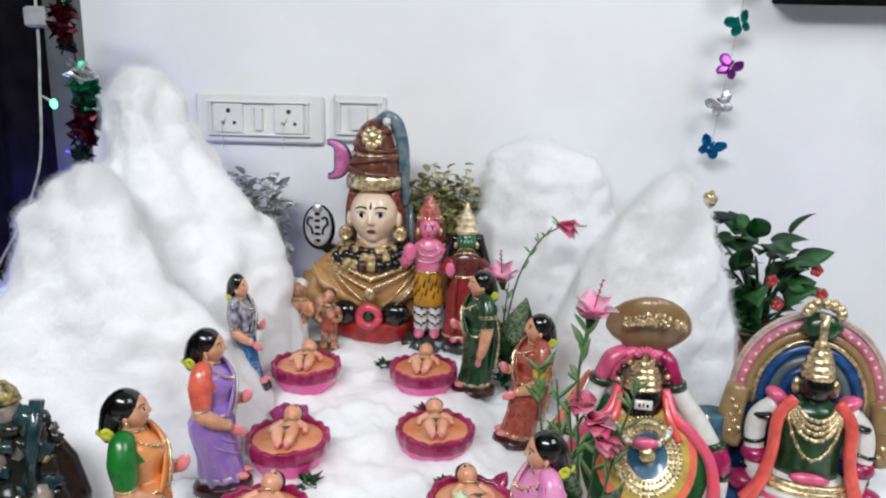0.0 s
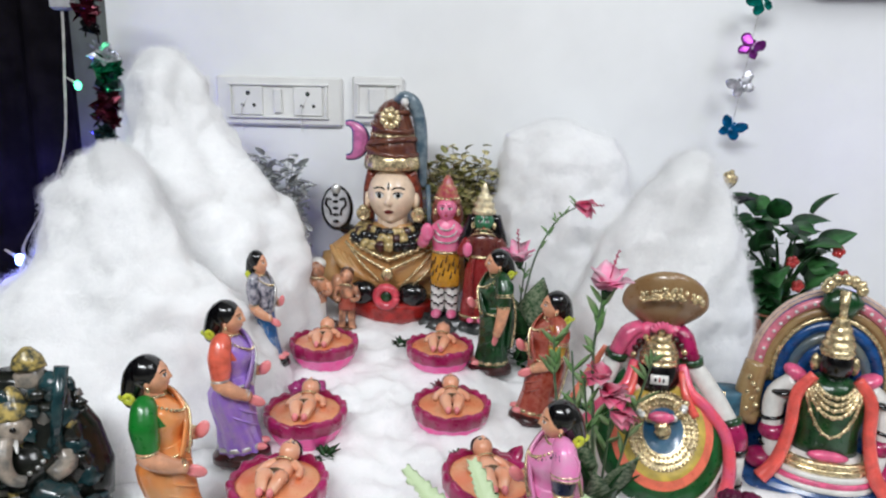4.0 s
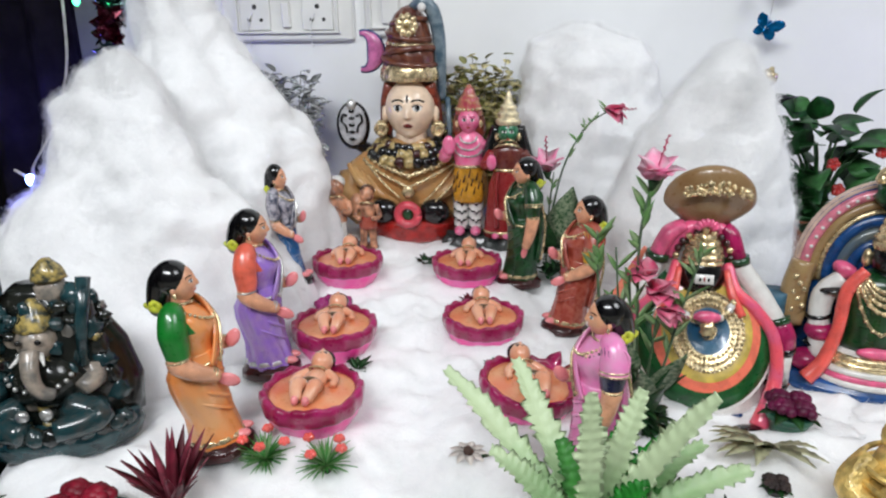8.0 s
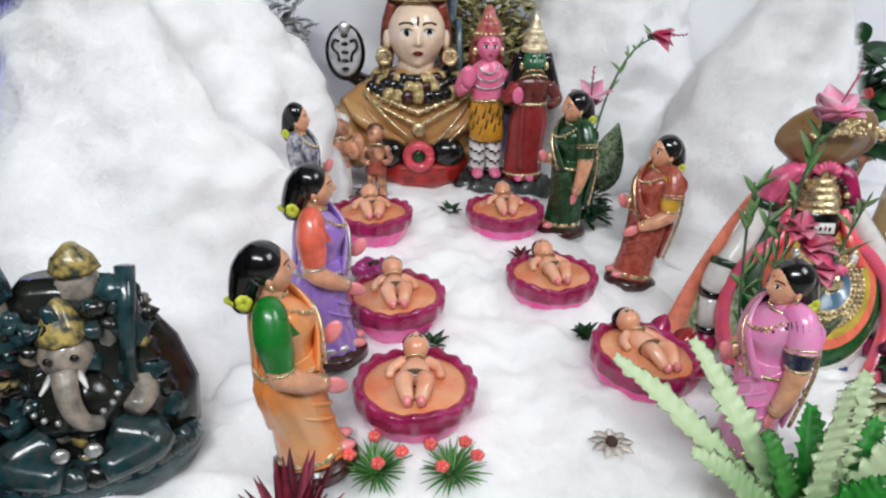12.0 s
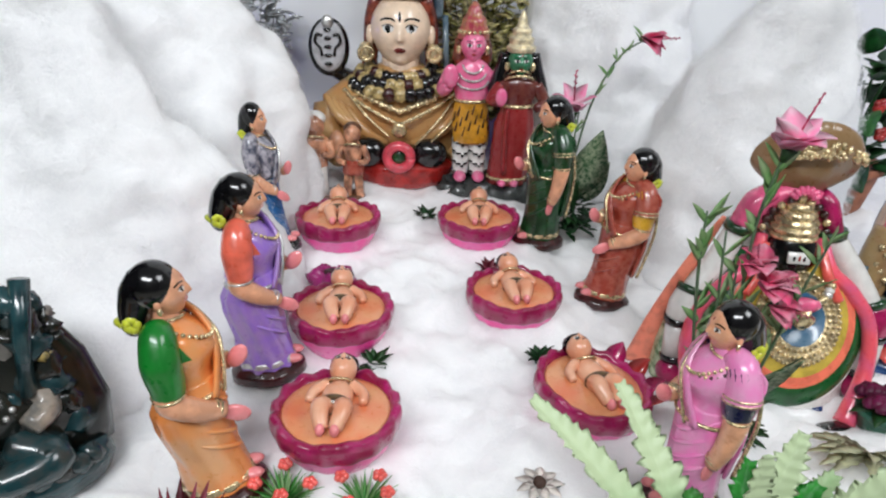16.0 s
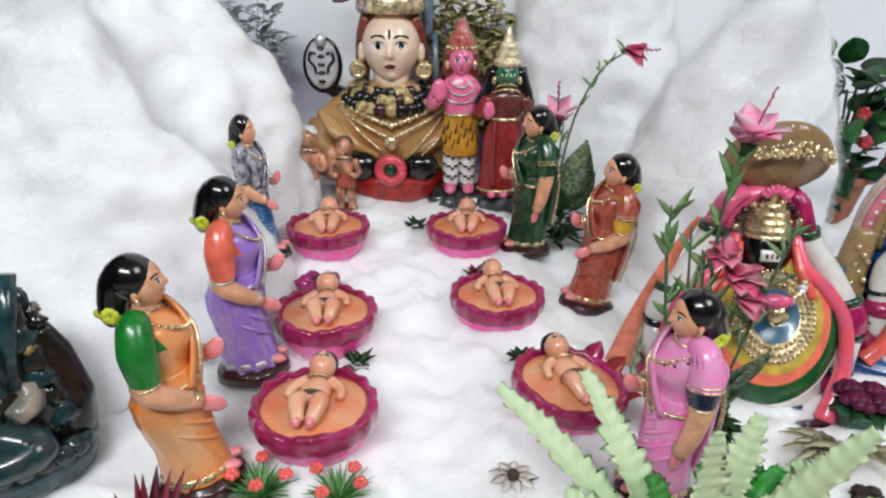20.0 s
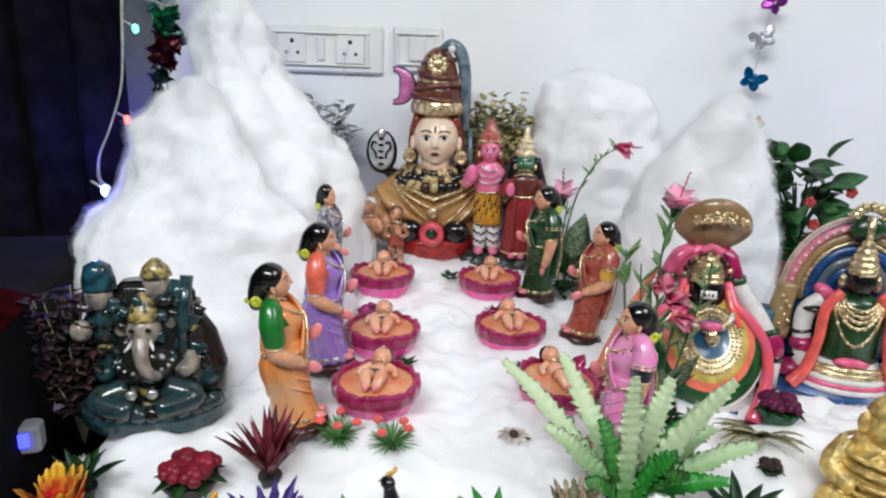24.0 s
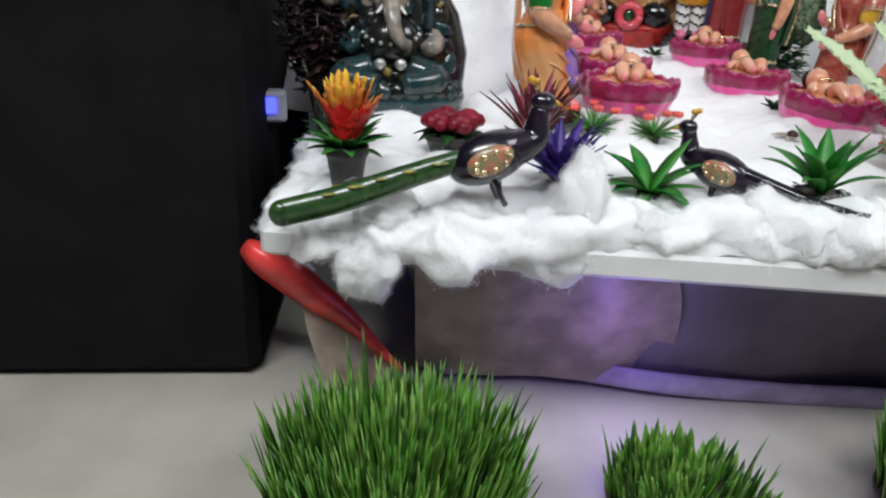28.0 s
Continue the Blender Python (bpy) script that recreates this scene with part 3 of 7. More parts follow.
def switch_plate(x, z, w, h, sockets):
    """A white switch plate on the wall with a raised frame, five-pin sockets and a rocker."""
    ivory = surface("ivory_plastic", (0.76, 0.76, 0.74), 0.35, 0.04, 20, 0.03, 200)
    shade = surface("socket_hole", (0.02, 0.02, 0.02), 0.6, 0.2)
    ob = holder("switch_plate", pose(x, WALL_Y, z), "ivory plastic wall switch plate" + (" with two sockets and a rocker switch" if sockets else " with one switch"), "switch plate")
    sh = Shape()
    sh.box((0, -0.006, 0), (w, 0.012, h), ivory, None, 0.3)
    part("back_box", sh, ob, "", False)
    sh = Shape()
    iw, ih = w * 0.76, h * 0.66
    for c, s in (((0, -0.0145, ih / 2), (iw + 0.008, 0.007, 0.004)), ((0, -0.0145, -ih / 2), (iw + 0.008, 0.007, 0.004)), ((iw / 2, -0.0145, 0), (0.004, 0.007, ih - 0.004)), ((-iw / 2, -0.0145, 0), (0.004, 0.007, ih - 0.004))):
        sh.box(c, s, ivory, None, 0.25)
    part("frame", sh, ob, "", False)
    for sx in ((-0.054, 0.054) if sockets else ()):
        sh = Shape()
        sh.box((sx, -0.014, 0), (0.052, 0.006, 0.050), ivory, None, 0.2)
        so = part("socket", sh, ob, "", False)
        for hx, hz, r in ((0, 0.013, 0.0042), (-0.0105, -0.008, 0.0033), (0.0105, -0.008, 0.0033)):
            k = Shape()
            k.ball((sx + hx, -0.0168, hz), (r, 0.0012, r), shade)
            part("pin_hole", k, so)
        t = Shape()
        t.tube([(sx - 0.004, -0.018, 0.002), (sx - 0.010, -0.024, -0.012), (sx - 0.012, -0.022, -0.034), (sx - 0.010, -0.018, -0.052)], 0.0009, ivory, 5, 1.0, None, 5)
        part("thread", t, so, "thin white thread")
    sh = Shape()
    sh.box((0, -0.0155, 0), (0.014 if sockets else 0.03, 0.009, 0.042), ivory, turn(4, 0, 0), 0.2)
    part("rocker", sh, ob, "", False)


switch_plate(-0.314, 0.427, 0.228, 0.086, True)
switch_plate(-0.136, 0.432, 0.092, 0.082, False)


# ---- dolls ----
def head(s, c, r, rot, skin, lips=RED, mark=RED, n=56, k=44, eye=1.0, side=0.36):
    """A moulded clay head that looks along rot's +x, with brows, eyes, lips and forehead mark painted on."""
    unit, rows = [], []
    for i in range(k + 1):
        a = math.pi * (0.015 + 0.97 * i / k)
        us, ring = [], []
        for j in range(n):
            th = 2 * math.pi * j / n - math.pi
            b = th - 0.6 * math.sin(th)
            x, y, z = math.sin(a) * math.cos(b), math.sin(a) * math.sin(b), -math.cos(a)
            us.append((x, y, z))
            low = 1 - 0.24 * max(0.0, -z) ** 1.4
            px, py, pz = x * low, y * low, z
            if x > 0:
                slope = max(0.0, 1 - abs(z + 0.17) / (0.42 if z > -0.17 else 0.10))
                px += 0.20 * slope * math.exp(-(y / 0.13) ** 2)
                px -= 0.06 * math.exp(-((abs(y) - 0.36) / 0.17) ** 2 - ((z - 0.12) / 0.12) ** 2)
                px += 0.07 * math.exp(-(y / 0.20) ** 2 - ((z + 0.46) / 0.09) ** 2)
                px += 0.12 * math.exp(-(y / 0.28) ** 2 - ((z + 0.80) / 0.15) ** 2)
                px += 0.04 * math.exp(-((abs(y) - 0.45) / 0.2) ** 2 - ((z + 0.22) / 0.2) ** 2)
            ring.append(rot @ Vector((px * r[0], py * r[1], pz * r[2])) + Vector(c))
        unit.append(us)
        rows.append(ring)

    def mat(i, j):
        q = [(unit[i][j][m] + unit[i][(j + 1) % n][m] + unit[i + 1][j][m] + unit[i + 1][(j + 1) % n][m]) / 4 for m in range(3)]
        x, y, z = q
        if x < 0.2:
            return skin
        e = (abs(y) - side) / (0.19 * eye), (z - 0.10) / (0.090 * eye)
        if e[0] ** 2 + e[1] ** 2 < 1:
            return BLACK if ((abs(y) - side) / (0.09 * eye)) ** 2 + ((z - 0.10) / (0.11 * eye)) ** 2 < 1 else WHITE
        if (e[0] / 1.18) ** 2 + (e[1] / 1.35) ** 2 < 1 and z > 0.10 + 0.03 * abs(e[0]):
            return BLACK
        if side - 0.24 < abs(y) < side + 0.27 and abs(z - 0.36 + 1.1 * (abs(y) - side) ** 2) < 0.030:
            return BLACK
        if (y / 0.21) ** 2 + ((z + 0.46) / 0.075) ** 2 < 1:
            return lips
        if (y / 0.06) ** 2 + ((z - 0.46) / 0.07) ** 2 < 1:
            return mark
        return skin

    return s.grid(rows, mat)


def woman(name, spot, height, facing, lean, label, blouse, sari, border, skirt=None, base=None, thin=1.0, arm=SKIN, fold=0.022, shawl=False, near=-1, hang=False):
    """A painted clay doll of a standing woman in a sari; local +x is ahead, one plain mesh."""
    s, h = Shape(), height
    base, skirt = base or MAROON, skirt or sari

    def q(x, y, z):
        return Vector((x * h, y * h, z * h))

    t = thin
    s.loft([(0.01 * h, 0, 0.0, 0.172 * h, 0.148 * h), (0.01 * h, 0, 0.04 * h, 0.170 * h, 0.146 * h), (0.01 * h, 0, 0.066 * h, 0.140 * h, 0.118 * h)], base, 26, 5, 0.035)
    # skirt with slanting folds, hips behind and a full belly ahead
    s.loft([(0.012 * h, 0, 0.055 * h, 0.135 * h * t, 0.120 * h * t), (0.008 * h, 0, 0.09 * h, 0.130 * h * t, 0.114 * h * t), (0.0, 0, 0.22 * h, 0.116 * h * t, 0.108 * h * t), (-0.014 * h, 0, 0.36 * h, 0.128 * h * t, 0.124 * h * t), (-0.012 * h, 0, 0.43 * h, 0.130 * h * t, 0.126 * h * t), (0.012 * h, 0, 0.50 * h, 0.116 * h * t, 0.116 * h * t), (0.016 * h, 0, 0.545 * h, 0.098 * h * t, 0.104 * h * t)], skirt, 72, 11, fold, 4, 16.0 / h)
    s.loft([(0.008 * h, 0, 0.080 * h, 0.136 * h * t, 0.121 * h * t), (0.007 * h, 0, 0.102 * h, 0.131 * h * t, 0.116 * h * t)], border, 44, 11, 0.04)
    s.loft([(0.010 * h, 0, 0.51 * h, 0.098 * h, 0.106 * h), (0.018 * h, 0, 0.57 * h, 0.088 * h, 0.096 * h), (0.034 * h, 0, 0.655 * h, 0.106 * h, 0.116 * h), (0.014 * h, 0, 0.72 * h, 0.086 * h, 0.122 * h), (0.0, 0, 0.765 * h, 0.056 * h, 0.082 * h), (0.004 * h, 0, 0.795 * h, 0.040 * h, 0.044 * h)], sari if shawl else (lambda i, j: arm if i > 12 else blouse if i > 5 and 0.6 * math.cos(2 * math.pi * j / 42) - near * math.sin(2 * math.pi * j / 42) < -0.8 else sari), 42, 7, 0.02)
    for y in (-0.04, 0.04):
        s.ball(q(0.132, y, 0.080), (0.050 * h, 0.028 * h, 0.022 * h), PALM, None, 10, 6)
    # the end of the sari over one shoulder and down the back
    o = -near
    s.tube([q(0.10, -0.075 * o, 0.47), q(0.125, 0.0, 0.58), q(0.118, 0.06 * o, 0.68), q(0.03, 0.105 * o, 0.775), q(-0.075, 0.085 * o, 0.70), q(-0.105, 0.06 * o, 0.55), q(-0.125, 0.05 * o, 0.40), q(-0.125, 0.04 * o, 0.22)], [0.045 * h, 0.055 * h, 0.055 * h, 0.045 * h, 0.05 * h, 0.055 * h, 0.055 * h, 0.05 * h], sari, 14, 0.26, (0.1, -0.5 * o, 0.4), 4)
    s.tube([q(0.132, -0.06 * o, 0.48), q(0.148, -0.01 * o, 0.59), q(0.138, 0.04 * o, 0.68), q(0.052, 0.075 * o, 0.79), q(-0.05, 0.06 * o, 0.75)], 0.0075 * h, border, 6, 1.0, None, 5)
    s.ring(q(0.006, 0, 0.492), 0.122 * h * t, 0.009 * h, border, turn(90, 0, 0), 24, 6)
    # soft folds that run slanting over the front and the hip
    for k in range(4):
        z = 0.42 - 0.07 * k
        s.tube([q(-0.03, 0.112 * near * t, z + 0.13 - 0.004 * k), q(0.06 * t, 0.100 * near * t, z + 0.07), q(0.118 * t, 0.03 * near * t, z + 0.01), q(0.105 * t, -0.05 * near * t, z - 0.02)], [0.002 * h, 0.009 * h, 0.009 * h, 0.002 * h], skirt, 10, 1.0, None, 6)
    # arms: puffed sleeves to the elbow, round forearms, flat pink palms
    for y in (-1, 1):
        front = y != near
        sh = q(-0.012, 0.108 * y, 0.735)
        if y == near and hang:
            el, hand = q(-0.016, 0.150 * y, 0.545), q(0.022, 0.140 * y, 0.335)
        elif front:
            el, hand = q(-0.004, 0.146 * y, 0.545), q(0.150, 0.062 * y, 0.520)
        else:
            el, hand = q(-0.022, 0.152 * y, 0.535), q(0.118, 0.090 * y, 0.425)
        s.tube([sh + q(0.0, -0.05 * y, 0.030), sh + q(0, -0.012 * y, 0.018), sh * 0.72 + el * 0.28 + q(-0.004, 0.010 * y, 0), sh * 0.35 + el * 0.65, sh * 0.12 + el * 0.88], [0.044 * h, 0.060 * h, 0.066 * h, 0.060 * h, 0.050 * h], blouse, 18, 1.0, None, 5)
        s.ring(sh * 0.13 + el * 0.87, 0.050 * h, 0.006 * h, border if blouse is not sari else GOLD, turn(90, 0, 0), 16, 5)
        if shawl and y == near:
            s.tube([sh + q(0.01, -0.07 * y, 0.040), sh + q(0, -0.016 * y, 0.024), sh * 0.74 + el * 0.26 + q(-0.004, 0.010 * y, 0), sh * 0.52 + el * 0.48 + q(-0.004, 0.010 * y, 0)], [0.044 * h, 0.060 * h, 0.068 * h, 0.071 * h], sari, 20, 1.0, None, 5)
            for f in (0.53, 0.62):
                c = sh * f + el * (1 - f) + q(-0.004, 0.010 * y, 0)
                s.tube([c - (el - sh) * 0.02, c + (el - sh) * 0.02], 0.0715 * h, border, 20)
        way = (hand - el).normalized()
        s.tube([sh * 0.25 + el * 0.75, el, el * 0.5 + hand * 0.5 + q(0.0, 0.010 * y, -0.008), hand], [0.046 * h, 0.049 * h, 0.041 * h, 0.029 * h], arm, 14, 1.0, None, 5)
        for f in (0.80, 0.88):
            s.tube([hand * f + el * (1 - f) - way * 0.004 * h, hand * f + el * (1 - f) + way * 0.004 * h], 0.036 * h, border, 14)
        if hang and y == near:
            s.ball(hand + way * 0.035 * h, (0.024 * h, 0.014 * h, 0.046 * h), PALM, turn(0, -8, 0), 12, 8)
        else:
            up = 0.03 if front else -0.018
            s.ball(hand + way * 0.030 * h + q(0.010, -0.006 * y, up), (0.056 * h, 0.016 * h, 0.032 * h), PALM, turn(0, -50 if front else 32, -14 * y), 14, 9)
    if shawl:
        w = near
        s.tube([q(0.02, 0.10 * w, 0.755), q(-0.055, 0.115 * w, 0.725), q(-0.092, 0.105 * w, 0.62), q(-0.110, 0.085 * w, 0.48), q(-0.118, 0.075 * w, 0.36), q(-0.115, 0.06 * w, 0.22)], [0.045 * h, 0.058 * h, 0.064 * h, 0.064 * h, 0.062 * h, 0.05 * h], sari, 14, 0.24, (0.2, -0.3 * -w, 0.5), 5)
        s.tube([q(-0.075, 0.165 * w, 0.66), q(-0.118, 0.135 * w, 0.52), q(-0.128, 0.110 * w, 0.36), q(-0.120, 0.095 * w, 0.22)], 0.009 * h, border, 8, 1.0, None, 5)
    # neck, necklace, head
    first = len(s.v)
    s.tube([q(0.0, 0, 0.74), q(0.012, 0, 0.84)], 0.043 * h, arm, 12)
    s.ring(q(0.012, 0, 0.775), 0.058 * h, 0.007 * h, GOLD, turn(78, 0, 0), 20, 6)
    for k in range(17):
        a = radians(-80 + 10 * k)
        s.ball(q(0.026 + 0.124 * math.cos(a), 0.098 * math.sin(a), 0.765 - 0.085 * math.cos(a)), 0.0095 * h, GOLD, None, 7, 5)
    for k in range(15 if shawl else 0):
        a = radians(-84 + 12 * k)
        s.ball(q(0.022 + 0.104 * math.cos(a), 0.112 * math.sin(a), 0.742 - 0.075 * math.cos(a)), 0.0115 * h, MAROON if k % 2 else GOLD, None, 7, 5)
    head(s, q(0.030, 0, 0.882), (0.082 * h, 0.074 * h, 0.100 * h), Matrix.Identity(3), arm, RED, RED, 76, 84, 1.0, 0.46)
    for y in (-1, 1):
        s.ball(q(0.012, 0.073 * y, 0.862), (0.014 * h, 0.012 * h, 0.022 * h), arm, None, 9, 6)
        s.ball(q(0.016, 0.080 * y, 0.838), (0.011 * h, 0.009 * h, 0.016 * h), GOLD, None, 7, 5)
    # smooth parted hair and a long knot at the nape with a pale flower
    s.ball(q(0.000, 0, 0.914), (0.094 * h, 0.088 * h, 0.093 * h), BLACK, turn(0, -16, 0), 26, 18)
    s.tube([q(-0.015, 0, 0.945), q(-0.050, 0, 0.895), q(-0.080, 0, 0.83), q(-0.098, 0, 0.775), q(-0.104, 0, 0.735)], [0.066 * h, 0.074 * h, 0.066 * h, 0.056 * h, 0.026 * h], BLACK, 22, 0.98, (0, 1, 0), 6)
    for y in (-1, 1):
        for k in range(5):
            a = 1.257 * k
            s.ball(q(-0.094 + 0.017 * math.cos(a), 0.060 * y, 0.800 + 0.022 * math.sin(a)), (0.017 * h, 0.010 * h, 0.020 * h), LIME, turn(0, math.degrees(-a), 0), 9, 6, 0.3, k)
    s.tube([q(-0.13, -0.04, 0.795), q(-0.158, 0, 0.80), q(-0.13, 0.04, 0.795)], 0.012 * h, LIME, 7, 1.0, None, 4)
    pivot = q(0.005, 0, 0.77)
    s.v[first:] = [tuple(pivot + (Vector(p) - pivot) * 0.91) for p in s.v[first:]]
    x, y, z = spot
    m = pose(x, y, z + 0.008) @ pose(0, 0, 0, 0, lean, 0) @ pose(0, 0, 0, 0, 0, facing)
    return s.thing(name, m, label, "doll", "clay dolls of women", "", True)


orange_sari = paint("orange_sari", (0.72, 0.28, 0.07), 0.25, (0.74, 0.42, 0.20), 26)
purple_sari = paint("purple_sari", (0.30, 0.17, 0.52), 0.35, (0.45, 0.30, 0.60), 80)
coral_blouse = paint("coral_blouse", (0.80, 0.19, 0.12), 0.15)
green_blouse = paint("green_blouse", (0.01, 0.23, 0.03), 0.12)
rust_sari = paint("rust_sari", (0.30, 0.045, 0.025), 0.4, (0.50, 0.15, 0.10), 150)
pink_sari = paint("pink_sari", (0.74, 0.24, 0.50), 0.25, (0.82, 0.42, 0.62), 60)
yellow_blouse = paint("yellow_blouse", (0.72, 0.46, 0.05), 0.12)
teal_skirt = paint("teal_skirt", (0.012, 0.17, 0.42), 0.3)
flower_blouse = paint("flower_blouse", (0.05, 0.06, 0.10), 0.3, (0.52, 0.50, 0.54), 150)
navy = paint("navy", (0.015, 0.015, 0.06), 0.3)

woman("standing_woman_doll", (-0.190, 0.562, 0.048), 0.178, 12, -8, "clay doll of a woman in an orange sari and green blouse", green_blouse, orange_sari, GOLD)
woman("standing_woman_doll", (-0.186, 0.690, 0.056), 0.178, 6, -3, "clay doll of a woman in a purple sari and coral blouse", coral_blouse, purple_sari, SILVER, None, None, 1.0, SKIN, 0.05)
woman("standing_woman_doll", (-0.207, 0.868, 0.086), 0.158, -10, -7, "slim clay doll of a woman in a long blue skirt", flower_blouse, flower_blouse, SILVER, teal_skirt, BLACK, 0.80).scale = (0.80, 0.80, 1.0)
woman("standing_woman_doll", (0.080, 0.935, 0.066), 0.176, 196, 2, "clay doll of a woman in a deep green sari", DEEPGREEN, DEEPGREEN, GOLD, arm=SKIN, shawl=True, near=1, hang=True)
woman("standing_woman_doll", (0.134, 0.834, 0.046), 0.172, 192, 8, "clay doll of a woman in a rust-red sari with yellow sleeves", yellow_blouse, rust_sari, GOLD, shawl=True, near=1)
woman("standing_woman_doll", (0.130, 0.566, 0.036), 0.166, 186, 3, "clay doll of a woman in a pink sari with dark blouse", navy, pink_sari, GOLD, shawl=True, near=1, hang=True)


def lotus(spot, turned, tilt):
    """A clay lotus cradle: bowl of petals, orange cushion and a small lying figure."""
    x, y, z = spot
    ob = holder("lotus_cradle", pose(x, y, z) @ pose(0, 0, 0, tilt[0], tilt[1], turned), "magenta clay lotus bowl with orange bed and lying baby", "lotus cradle", "lotus cradles in two rows")
    petal = paint("petal", (0.24, 0.005, 0.055), 0.35, (0.48, 0.020, 0.17), 38)
    under = paint("petal_pink", (0.80, 0.06, 0.36), 0.2, (0.86, 0.22, 0.52), 40)
    bed = paint("orange_bed", (0.66, 0.22, 0.10), 0.25, (0.80, 0.42, 0.22), 32)
    clay = paint("baby_clay", (0.72, 0.36, 0.22), 0.15, (0.84, 0.52, 0.36), 60)
    s = Shape()
    s.loft([(0, 0, -0.012, 0.0250, 0.0250), (0, 0, 0.002, 0.0325, 0.0325), (0, 0, 0.014, 0.0405, 0.0405), (0, 0, 0.022, 0.0438, 0.0438), (0, 0, 0.028, 0.0445, 0.0445)], under, 128, 16, 0.012)
    part("bowl", s, ob, "pink underside")
    s = Shape()
    s.loft([(0, 0, 0.0205, 0.0425, 0.0425), (0, 0, 0.0235, 0.0452, 0.0452), (0, 0, 0.029, 0.0466, 0.0466), (0, 0, 0.0345, 0.0470, 0.0470), (0, 0, 0.0385, 0.0460, 0.0460), (0, 0, 0.0398, 0.0435, 0.0435), (0, 0, 0.0385, 0.0405, 0.0405), (0, 0, 0.034, 0.0388, 0.0388)], petal, 128, 16, 0.016)
    for k, p in enumerate(s.v):
        a = math.atan2(p[1], p[0])
        s.v[k] = (p[0], p[1], p[2] + (0.0011 * math.cos(16 * a) + 0.0012 * math.sin(5 * a + 40 * x)) * smoothstep(p[2], 0.02, 0.04))
    part("petal_rim", s, ob, "magenta scalloped rim")
    s = Shape()
    s.loft([(0, 0, 0.026, 0.038, 0.038), (0, 0, 0.0350, 0.0392, 0.0392), (0, 0, 0.0368, 0.033, 0.033), (0, 0, 0.0385, 0.018, 0.018), (0, 0, 0.0390, 0.006, 0.006)], bed, 40)
    part("cushion", s, ob, "orange painted bed")
    s = Shape()
    s.ball((0, 0.006, 0.0405), (0.0100, 0.0160, 0.0080), clay, None, 14, 9)
    head(s, (0, 0.0285, 0.0470), (0.0098, 0.0088, 0.0104), turn(0, -72, 90), clay, RED, BLACK, 28, 22, 1.1)
    s.ball((0, 0.0345, 0.0460), (0.0095, 0.0062, 0.0088), BLACK, None, 12, 8)
    s.ball((0, -0.0045, 0.0420), (0.0110, 0.0062, 0.0082), paint("dark_loincloth", (0.05, 0.022, 0.02), 0.4, (0.16, 0.10, 0.03), 220), None, 14, 9)
    for e in (-1, 1):
        s.tube([(0.0045 * e, -0.006, 0.0425), (0.0068 * e, -0.014, 0.0475), (0.0040 * e, -0.026, 0.0410)], [0.0062, 0.0058, 0.0042], clay, 10, 1.0, None, 5)
        s.ball((0.0042 * e, -0.0285, 0.0420), (0.0030, 0.0040, 0.0042), PALM, None, 8, 5)
        s.tube([(0.0075 * e, 0.0165, 0.0430), (0.0150 * e, 0.010, 0.0415), (0.0165 * e, 0.0005, 0.0410)], [0.0042, 0.0036, 0.0028], clay, 9, 1.0, None, 4)
    s.ring((0, 0.017, 0.0455), 0.0070, 0.0010, GOLD, turn(40, 0, 0), 14, 5)
    s.v = [(p[0] * 1.18, p[1] * 1.10, 0.0385 + (p[2] - 0.0385) * 1.12) for p in s.v]
    part("baby_figure", s, ob, "small brown baby figure")
    for k in range(5 if tilt[0] else 0):
        a = radians(-75 + 28 * k)
        s = Shape()
        s.leaf((0.042 * math.cos(a), 0.042 * math.sin(a), 0.034), (0.6 * math.cos(a), 0.6 * math.sin(a), 1), 0.020, 0.0085, RED if k % 2 else MAGENTA, 0.5, 8, 0.0, 8, 0.3, 0.0012, 0.8)
        part("torn_petal", s, ob, "dark red petal")
    return ob


lotus((-0.151, 0.916, 0.076), 5, (0, 0))
lotus((-0.128, 0.740, 0.061), 4, (0, 0))
lotus((-0.116, 0.604, 0.057), -4, (0, 0))
lotus((0.008, 0.935, 0.070), -3, (0, 0))
lotus((0.034, 0.794, 0.052), 6, (0, 0))
lotus((0.077, 0.650, 0.048), 18, (4, 6))


